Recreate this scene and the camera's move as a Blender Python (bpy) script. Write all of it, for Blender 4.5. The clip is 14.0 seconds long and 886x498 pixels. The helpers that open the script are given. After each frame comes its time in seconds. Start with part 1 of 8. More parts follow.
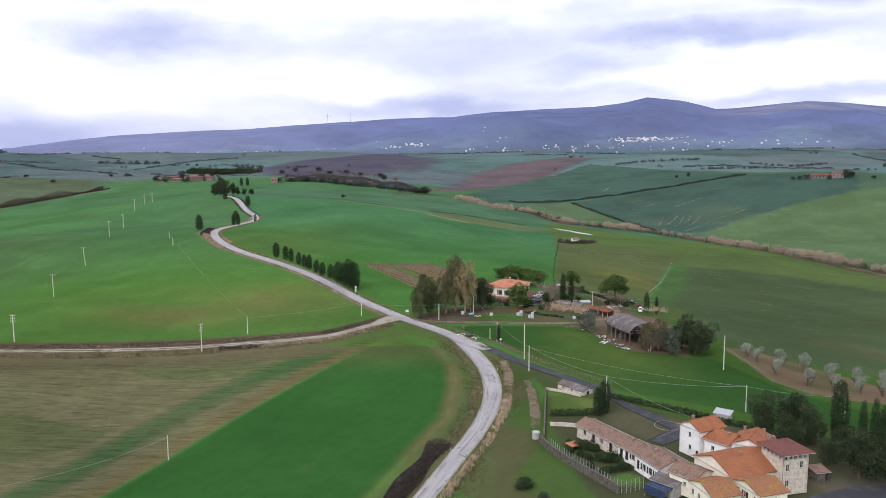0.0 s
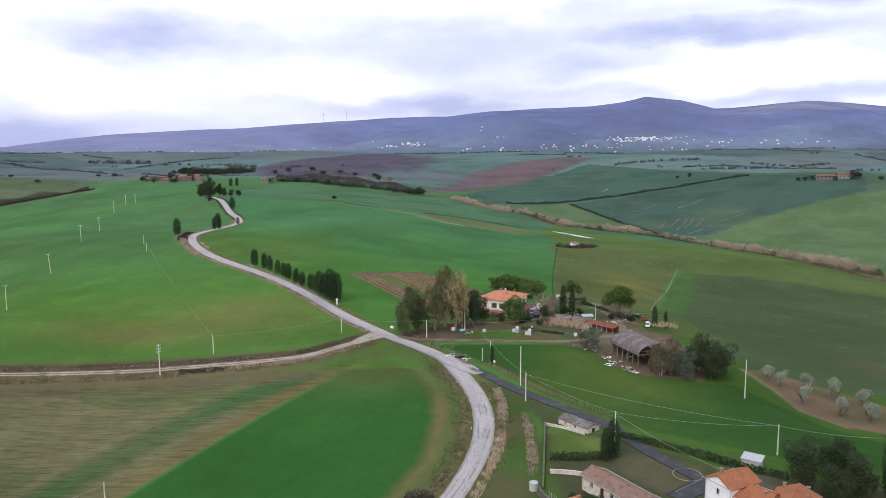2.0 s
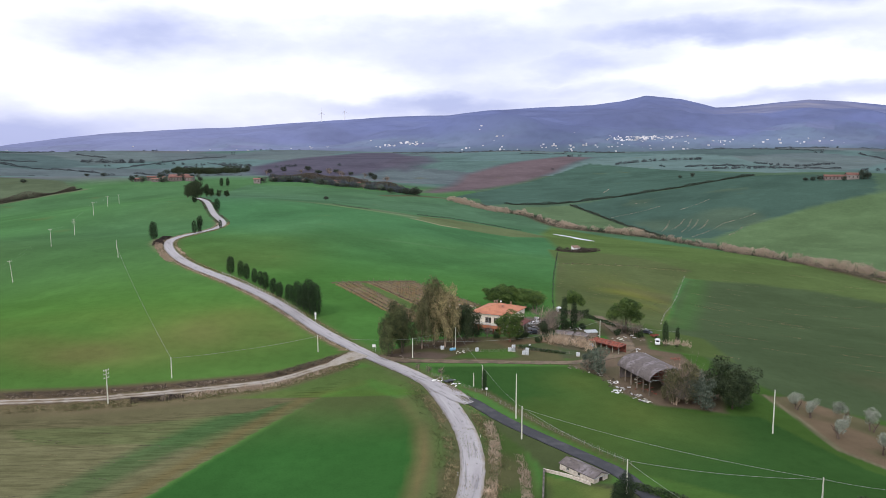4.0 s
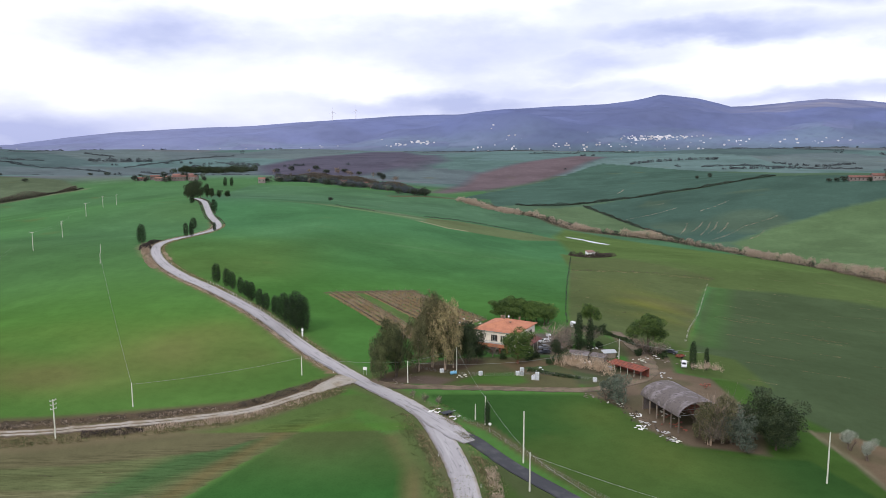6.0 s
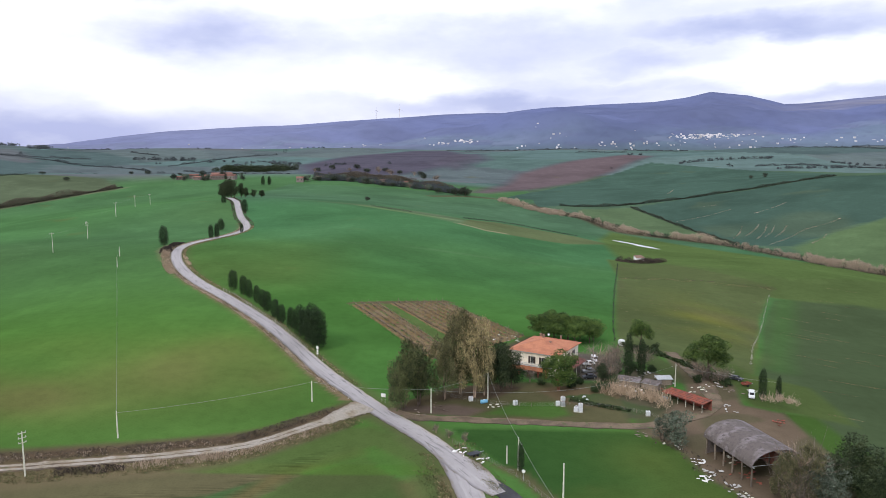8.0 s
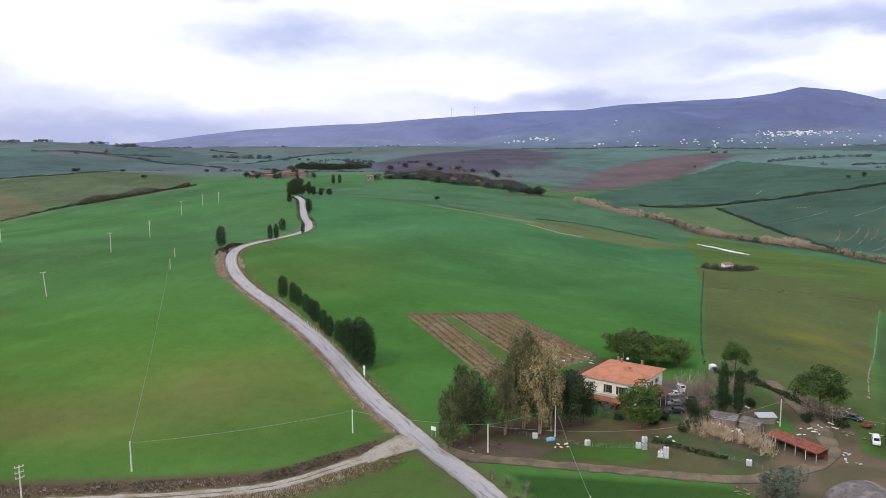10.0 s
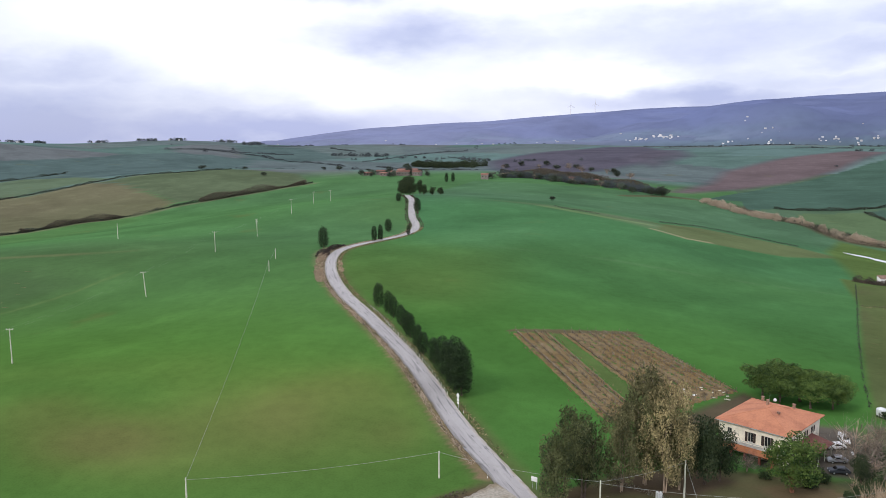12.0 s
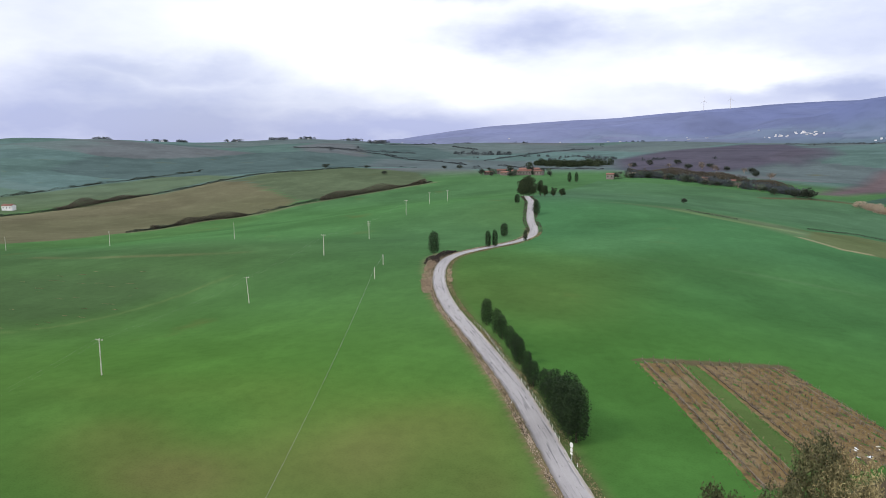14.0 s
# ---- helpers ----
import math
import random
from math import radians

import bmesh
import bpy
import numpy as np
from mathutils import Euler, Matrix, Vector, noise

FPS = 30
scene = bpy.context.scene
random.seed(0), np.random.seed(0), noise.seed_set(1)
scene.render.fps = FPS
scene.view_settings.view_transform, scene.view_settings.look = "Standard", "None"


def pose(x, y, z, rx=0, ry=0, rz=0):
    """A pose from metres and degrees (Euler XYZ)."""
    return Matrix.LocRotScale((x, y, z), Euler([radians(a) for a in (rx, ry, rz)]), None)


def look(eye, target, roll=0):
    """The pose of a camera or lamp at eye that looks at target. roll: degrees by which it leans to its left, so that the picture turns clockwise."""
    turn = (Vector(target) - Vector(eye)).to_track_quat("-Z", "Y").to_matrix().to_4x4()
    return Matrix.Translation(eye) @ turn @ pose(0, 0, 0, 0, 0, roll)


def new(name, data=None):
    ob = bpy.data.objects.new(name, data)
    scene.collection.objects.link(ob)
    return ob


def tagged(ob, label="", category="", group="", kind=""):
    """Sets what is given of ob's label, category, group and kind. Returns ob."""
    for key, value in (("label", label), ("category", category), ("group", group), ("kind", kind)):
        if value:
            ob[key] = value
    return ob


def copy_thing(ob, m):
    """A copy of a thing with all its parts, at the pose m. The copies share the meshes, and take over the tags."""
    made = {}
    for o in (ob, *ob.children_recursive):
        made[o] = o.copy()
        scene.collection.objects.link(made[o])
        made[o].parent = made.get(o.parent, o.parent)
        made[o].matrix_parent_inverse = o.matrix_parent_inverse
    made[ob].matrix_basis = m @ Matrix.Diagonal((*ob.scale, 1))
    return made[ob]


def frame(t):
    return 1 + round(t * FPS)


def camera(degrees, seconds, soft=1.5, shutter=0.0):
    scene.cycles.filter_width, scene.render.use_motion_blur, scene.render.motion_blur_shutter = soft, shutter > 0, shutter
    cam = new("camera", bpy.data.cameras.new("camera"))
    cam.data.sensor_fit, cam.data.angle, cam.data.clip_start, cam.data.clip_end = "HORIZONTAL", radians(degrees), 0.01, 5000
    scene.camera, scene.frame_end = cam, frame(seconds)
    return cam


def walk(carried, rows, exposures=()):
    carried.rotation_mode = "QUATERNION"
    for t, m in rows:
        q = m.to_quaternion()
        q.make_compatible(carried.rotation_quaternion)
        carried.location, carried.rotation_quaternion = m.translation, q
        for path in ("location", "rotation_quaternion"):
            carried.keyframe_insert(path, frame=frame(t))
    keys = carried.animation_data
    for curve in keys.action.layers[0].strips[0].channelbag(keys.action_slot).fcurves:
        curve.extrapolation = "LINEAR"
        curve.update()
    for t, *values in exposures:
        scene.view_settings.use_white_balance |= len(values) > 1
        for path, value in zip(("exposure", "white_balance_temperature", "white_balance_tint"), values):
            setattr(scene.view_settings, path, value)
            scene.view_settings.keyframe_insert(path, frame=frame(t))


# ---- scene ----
# ---------------------------------------------------------------- camera
def eye(x, y, z, pitch, yaw, roll):
    return pose(x, y, z, 90 + pitch, 0, yaw) @ pose(0, 0, 0, 0, 0, roll)


cam = camera(59.41, 14.0, soft=0.6)
PATH = [
    (0.0, eye(0.01, 0.00, 73.01, -7.598, -0.005, -0.220)),
    (0.5, eye(0.90, 7.70, 72.98, -7.613, -0.042, -0.210)),
    (1.0, eye(1.80, 15.39, 72.97, -7.610, -0.090, -0.192)),
    (1.5, eye(2.71, 23.08, 73.00, -7.624, -0.112, -0.176)),
    (2.0, eye(3.62, 30.74, 73.01, -7.634, -0.181, -0.158)),
    (2.5, eye(4.63, 38.37, 73.00, -7.656, -0.216, -0.142)),
    (3.0, eye(5.71, 45.96, 72.95, -7.671, -0.226, -0.136)),
    (5.5, eye(10.86, 84.53, 72.44, -7.727, 0.124, -0.069)),
    (6.0, eye(11.79, 92.24, 72.26, -7.739, 0.688, -0.054)),
    (6.5, eye(12.72, 99.97, 72.06, -7.761, 1.378, -0.061)),
    (7.0, eye(13.59, 107.72, 71.87, -7.774, 2.121, -0.072)),
    (9.5, eye(16.33, 145.15, 70.83, -7.898, 7.821, -0.138)),
    (10.0, eye(16.25, 152.57, 70.63, -7.930, 9.499, -0.174)),
    (10.5, eye(15.91, 160.01, 70.47, -7.953, 11.425, -0.223)),
    (11.0, eye(15.35, 167.39, 70.32, -7.985, 13.713, -0.259)),
    (11.5, eye(14.49, 174.66, 70.19, -8.012, 15.977, -0.290)),
    (12.0, eye(13.30, 181.82, 70.03, -8.036, 18.136, -0.291)),
    (12.5, eye(11.83, 188.92, 69.86, -8.071, 20.864, -0.341)),
    (13.0, eye(10.09, 195.97, 69.88, -8.103, 23.250, -0.375)),
    (13.5, eye(8.12, 202.92, 70.18, -8.135, 25.305, -0.444)),
    (14.0, eye(6.06, 209.83, 70.67, -8.130, 27.226, -0.508)),
]
walk(cam, PATH, [(0.0, 0.03, 6420, 10), (6.0, 0.02, 6440, 9.5), (9.5, 0.01, 6500, 8.5), (11.5, 0.0, 6520, 7.5), (14.0, 0.0, 6580, 5.5)])

# ---------------------------------------------------------------- world and sun
SUN_AZ, SUN_EL = radians(212), radians(38)
world = bpy.data.worlds.new("overcast_sky")
scene.world = world
world.use_nodes = True
wt = world.node_tree
wt.nodes.clear()


def wn(kind, **props):
    n = wt.nodes.new(kind)
    for k, v in props.items():
        if k == "operation":
            n.operation = v
        elif k == "blend_type":
            n.blend_type = v
    return n


def wmath(op, a, b=None, c=None, clamp=False):
    n = wn("ShaderNodeMath", operation=op)
    n.use_clamp = clamp
    for i, v in enumerate((a, b, c)):
        if v is None:
            continue
        if isinstance(v, (int, float)):
            n.inputs[i].default_value = v
        else:
            wt.links.new(v, n.inputs[i])
    return n.outputs[0]


def wmix(fac, a, b):
    n = wt.nodes.new("ShaderNodeMix")
    n.data_type = "RGBA"
    for sock, v in ((n.inputs[0], fac), (n.inputs[6], a), (n.inputs[7], b)):
        if isinstance(v, tuple):
            sock.default_value = (*v, 1)
        elif isinstance(v, (int, float)):
            sock.default_value = v
        else:
            wt.links.new(v, sock)
    return n.outputs[2]


coord = wn("ShaderNodeTexCoord")
sep = wn("ShaderNodeSeparateXYZ")
wt.links.new(coord.outputs["Generated"], sep.inputs[0])
az = wmath("MULTIPLY", wmath("ARCTAN2", sep.outputs[0], sep.outputs[1]), 57.2958)
el = wmath("MULTIPLY", wmath("ARCSINE", sep.outputs[2]), 57.2958)
flat = wn("ShaderNodeCombineXYZ")
wt.links.new(wmath("MULTIPLY", az, 0.09), flat.inputs[0])
wt.links.new(wmath("MULTIPLY", el, 0.22), flat.inputs[1])


def wnoise(scale, detail, offset):
    add = wt.nodes.new("ShaderNodeVectorMath")
    add.operation = "ADD"
    wt.links.new(flat.outputs[0], add.inputs[0])
    add.inputs[1].default_value = offset
    n = wt.nodes.new("ShaderNodeTexNoise")
    n.inputs["Scale"].default_value = scale
    n.inputs["Detail"].default_value = detail
    n.inputs["Roughness"].default_value = 0.55
    wt.links.new(add.outputs[0], n.inputs["Vector"])
    return n.outputs[0]


warp_a = wmath("MULTIPLY", wmath("SUBTRACT", wnoise(1.5, 4, (0, 0, 0)), 0.5), 10.0)
warp_e = wmath("MULTIPLY", wmath("SUBTRACT", wnoise(1.7, 4, (7, 3, 1)), 0.5), 3.6)
azw, elw = wmath("ADD", az, warp_a), wmath("ADD", el, warp_e)
# grey-violet cloud bellies: azimuth, elevation, half widths, depth
BELLIES = [(-21, 7.4, 7, 1.4, 0.7), (-12, 6.6, 5, 1.0, 0.3), (4, 6.6, 12, 2.2, 0.5), (11, 5.6, 7, 0.9, 0.75), (18, 7.4, 9, 1.0, 0.75), (-1, 3.0, 10, 1.0, 0.75), (8, 4.0, 8, 1.0, 0.45),
           (24, 3.2, 12, 0.7, 0.6), (28, 10.4, 6, 1.1, 0.85), (12, 9.2, 9, 1.2, 0.35), (-30, 1.4, 8, 1.2, 0.4),
           (-45, 4.6, 9, 1.2, 0.6), (-50, 2.0, 15, 2.4, 0.72), (-33, 0.9, 12, 1.2, 0.6), (-24, 10.8, 6, 0.9, 0.6), (-38, 1.7, 10, 1.0, 0.4),
           (40, 6, 10, 2.5, 0.7), (60, 9, 16, 4, 0.7), (-80, 7, 16, 4, 0.7), (-42, 15, 16, 3, 0.6), (5, 20, 20, 5, 0.6)]
belly = None
# bright breaks between them
BREAKS = [(-7, 4.1, 4, 1.1, 0.7), (23, 5.2, 10, 1.0, 0.8), (-30, 5.0, 8, 1.4, 0.5), (-10, 9.6, 8, 1.4, 0.5), (4, 10.6, 12, 1.2, 0.5), (-34, 8.6, 7, 1.6, 0.6)]
for a0, e0, ra, re_, s in BELLIES + [(*b[:4], -b[4]) for b in BREAKS]:
    qa = wmath("MULTIPLY", wmath("SUBTRACT", azw, a0), 1 / ra)
    qe = wmath("MULTIPLY", wmath("SUBTRACT", elw, e0), 1 / re_)
    d2 = wmath("ADD", wmath("MULTIPLY", qa, qa), wmath("MULTIPLY", qe, qe))
    m = wmath("MULTIPLY", wmath("POWER", 2.718, wmath("MULTIPLY", d2, -0.7)), s)
    belly = m if belly is None else wmath("MAXIMUM" if s > 0 else "ADD", belly, m)
fluff = wmath("MULTIPLY", wmath("SUBTRACT", wnoise(1.5, 5, (3, 9, 4)), 0.47), 1.0)
belly = wmath("ADD", belly, wmath("MULTIPLY_ADD", fluff, 0.6, 0.2))
# a bluish veil lies along the horizon
veil = wmath("MULTIPLY", wmath("SUBTRACT", 2.6, el), 0.16, clamp=True)
belly = wmath("ADD", belly, wmath("MULTIPLY", veil, 0.9), clamp=True)
cloud = wmix(belly, (1.22, 1.23, 1.36), (0.52, 0.565, 0.90))
sky = wt.nodes.new("ShaderNodeTexSky")
sky.sky_type = "NISHITA"
sky.sun_disc = False
sky.sun_elevation, sky.sun_rotation = SUN_EL, SUN_AZ
thin = wmix(1.0, sky.outputs[0], (0.1, 0.1, 0.1))
thin.node.blend_type = "MULTIPLY"
cover = wmath("ADD", wmath("MULTIPLY", wnoise(0.7, 3, (1, 5, 2)), 0.3), 0.72, clamp=True)
back = wn("ShaderNodeBackground")
wt.links.new(wmix(cover, thin, cloud), back.inputs[0])
# an overcast sky is brighter overhead than at the horizon
wt.links.new(wmath("MULTIPLY_ADD", wmath("MULTIPLY", wmath("SUBTRACT", el, 16), 1 / 50, clamp=True), 0.17, 1.0), back.inputs[1])
wt.links.new(back.outputs[0], wn("ShaderNodeOutputWorld").inputs[0])

sun = new("sun", bpy.data.lights.new("sun", "SUN"))
sun.data.energy, sun.data.angle, sun.data.color = 1.5, radians(12), (1.0, 0.95, 0.88)
sun.matrix_world = look((0, 0, 300), (-300 * math.sin(SUN_AZ) / math.tan(SUN_EL), -300 * math.cos(SUN_AZ) / math.tan(SUN_EL), 0))


# ---------------------------------------------------------------- materials
def material(name, base, rough=0.9, spots=(), bump=0.0, bump_scale=1.0, metal=0.0, attribute="", coords="Object", vary=0.0, wave=None, glow=0.0, spec=0.2):
    """A surface: its colour (or a colour attribute), with noise spots of (scale, colour, low, high, detail)."""
    mt = bpy.data.materials.new(name)
    mt.use_nodes = True
    nt = mt.node_tree
    bs = nt.nodes["Principled BSDF"]
    bs.inputs["Roughness"].default_value, bs.inputs["Metallic"].default_value = rough, metal
    bs.inputs["Specular IOR Level"].default_value = spec
    tc = nt.nodes.new("ShaderNodeTexCoord")
    where = tc.outputs[coords]
    if attribute:
        at = nt.nodes.new("ShaderNodeAttribute")
        at.attribute_name = attribute
        col = at.outputs["Color"]
    else:
        rgb = nt.nodes.new("ShaderNodeRGB")
        rgb.outputs[0].default_value = (*base, 1)
        col = rgb.outputs[0]

    def mix(fac, a, b, blend="MIX"):
        n = nt.nodes.new("ShaderNodeMix")
        n.data_type, n.blend_type = "RGBA", blend
        if isinstance(fac, float):
            n.inputs[0].default_value = fac
        else:
            nt.links.new(fac, n.inputs[0])
        nt.links.new(a, n.inputs[6])
        if isinstance(b, tuple):
            n.inputs[7].default_value = (*b, 1)
        else:
            nt.links.new(b, n.inputs[7])
        return n.outputs[2]

    def noise_at(scale, detail, stretch=None):
        n = nt.nodes.new("ShaderNodeTexNoise")
        n.inputs["Scale"].default_value, n.inputs["Detail"].default_value = scale, detail
        if stretch:
            mp = nt.nodes.new("ShaderNodeMapping")
            mp.inputs["Rotation"].default_value[2] = stretch[0]
            mp.inputs["Scale"].default_value = (stretch[1], stretch[2], 1)
            nt.links.new(where, mp.inputs[0])
            nt.links.new(mp.outputs[0], n.inputs["Vector"])
        else:
            nt.links.new(where, n.inputs["Vector"])
        return n.outputs[0]

    for scale, tint, low, high, *rest in spots:
        f = noise_at(scale, rest[0] if rest else 4, rest[1] if len(rest) > 1 else None)
        mr = nt.nodes.new("ShaderNodeMapRange")
        mr.inputs[1].default_value, mr.inputs[2].default_value = low, high
        nt.links.new(f, mr.inputs[0])
        if isinstance(tint, float):
            hi = nt.nodes.new("ShaderNodeRGB")
            hi.outputs[0].default_value = (tint, tint, tint, 1)
            col = mix(mr.outputs[0], col, mix(1.0, col, hi.outputs[0], "MULTIPLY"))
        else:
            col = mix(mr.outputs[0], col, tint)
    if vary:
        info = nt.nodes.new("ShaderNodeObjectInfo")
        mr = nt.nodes.new("ShaderNodeMapRange")
        mr.inputs[3].default_value, mr.inputs[4].default_value = 1 - vary, 1 + vary
        nt.links.new(info.outputs["Random"], mr.inputs[0])
        grey = nt.nodes.new("ShaderNodeCombineColor")
        for i in range(3):
            nt.links.new(mr.outputs[0], grey.inputs[i])
        col = mix(1.0, col, grey.outputs[0], "MULTIPLY")
    height = None
    if bump:
        height = noise_at(bump_scale, 6)
    if wave:
        wv = nt.nodes.new("ShaderNodeTexWave")
        wv.bands_direction = wave[1]
        wv.inputs["Scale"].default_value, wv.inputs["Distortion"].default_value = wave[0], wave[2]
        wv.inputs["Detail"].default_value = 2
        nt.links.new(where, wv.inputs["Vector"])
        height = wv.outputs[1] if height is None else wmath_add(nt, height, wv.outputs[1])
    if height is not None:
        bp = nt.nodes.new("ShaderNodeBump")
        bp.inputs["Strength"].default_value, bp.inputs["Distance"].default_value = bump or 0.5, 0.08
        nt.links.new(height, bp.inputs["Height"])
        nt.links.new(bp.outputs[0], bs.inputs["Normal"])
    nt.links.new(col, bs.inputs["Base Color"])
    if glow:
        nt.links.new(col, bs.inputs["Emission Color"])
        bs.inputs["Emission Strength"].default_value = glow
    return mt


def add_furrows(mt, angle):
    """Drill rows in the tilled soil, where the crop attribute's alpha says so."""
    nt = mt.node_tree
    bs = nt.nodes["Principled BSDF"]
    at = next(n for n in nt.nodes if n.type == "ATTRIBUTE")
    tc = next(n for n in nt.nodes if n.type == "TEX_COORD")
    col = bs.inputs["Base Color"].links[0].from_socket
    for sx, sy, dark, low, high in ((0.09, 0.9, 0.8, 0.48, 0.64), (0.2, 2.4, 0.78, 0.52, 0.64), (0.12, 1.3, 1.16, 0.54, 0.68)):
        mp = nt.nodes.new("ShaderNodeMapping")
        mp.inputs["Rotation"].default_value[2] = angle
        mp.inputs["Scale"].default_value = (sx, sy, 1)
        nt.links.new(tc.outputs["Object"], mp.inputs[0])
        ns = nt.nodes.new("ShaderNodeTexNoise")
        ns.inputs["Scale"].default_value, ns.inputs["Detail"].default_value = 1.0, 5
        nt.links.new(mp.outputs[0], ns.inputs["Vector"])
        mr = nt.nodes.new("ShaderNodeMapRange")
        mr.inputs[1].default_value, mr.inputs[2].default_value = low, high
        nt.links.new(ns.outputs[0], mr.inputs[0])
        amount = nt.nodes.new("ShaderNodeMath")
        amount.operation = "MULTIPLY"
        nt.links.new(mr.outputs[0], amount.inputs[0])
        nt.links.new(at.outputs["Alpha"], amount.inputs[1])
        mx = nt.nodes.new("ShaderNodeMix")
        mx.data_type, mx.blend_type = "RGBA", "MULTIPLY"
        nt.links.new(amount.outputs[0], mx.inputs[0])
        nt.links.new(col, mx.inputs[6])
        mx.inputs[7].default_value = (dark, dark, dark, 1)
        col = mx.outputs[2]
    nt.links.new(col, bs.inputs["Base Color"])


def wmath_add(nt, a, b):
    n = nt.nodes.new("ShaderNodeMath")
    nt.links.new(a, n.inputs[0])
    nt.links.new(b, n.inputs[1])
    return n.outputs[0]


def foliage(name, dark, light):
    """Leaves: each clump takes a shade of its own, a little light passes through."""
    mt = bpy.data.materials.new(name)
    mt.use_nodes = True
    nt = mt.node_tree
    bs = nt.nodes["Principled BSDF"]
    bs.inputs["Roughness"].default_value = 0.75
    bs.inputs["Specular IOR Level"].default_value = 0.2
    geo = nt.nodes.new("ShaderNodeNewGeometry")
    ramp = nt.nodes.new("ShaderNodeValToRGB")
    ramp.color_ramp.elements[0].color, ramp.color_ramp.elements[1].color = (*dark, 1), (*light, 1)
    # whole boughs are lighter or darker, and each leaf clump beside its neighbours
    tc = nt.nodes.new("ShaderNodeTexCoord")
    bough = nt.nodes.new("ShaderNodeTexNoise")
    bough.inputs["Scale"].default_value, bough.inputs["Detail"].default_value = 0.7, 2
    nt.links.new(tc.outputs["Object"], bough.inputs["Vector"])
    mr = nt.nodes.new("ShaderNodeMapRange")
    mr.inputs[1].default_value, mr.inputs[2].default_value, mr.inputs[3].default_value, mr.inputs[4].default_value = 0.35, 0.65, -0.3, 0.55
    nt.links.new(bough.outputs[0], mr.inputs[0])
    both = nt.nodes.new("ShaderNodeMath")
    both.operation, both.use_clamp = "MULTIPLY_ADD", True
    both.inputs[1].default_value = 0.7
    nt.links.new(geo.outputs["Random Per Island"], both.inputs[0])
    nt.links.new(mr.outputs[0], both.inputs[2])
    nt.links.new(both.outputs[0], ramp.inputs[0])
    info = nt.nodes.new("ShaderNodeObjectInfo")
    mr = nt.nodes.new("ShaderNodeMapRange")
    mr.inputs[3].default_value, mr.inputs[4].default_value = 0.8, 1.2
    nt.links.new(info.outputs["Random"], mr.inputs[0])
    hsv = nt.nodes.new("ShaderNodeHueSaturation")
    nt.links.new(ramp.outputs[0], hsv.inputs["Color"])
    nt.links.new(mr.outputs[0], hsv.inputs["Value"])
    nt.links.new(hsv.outputs[0], bs.inputs["Base Color"])
    return mt


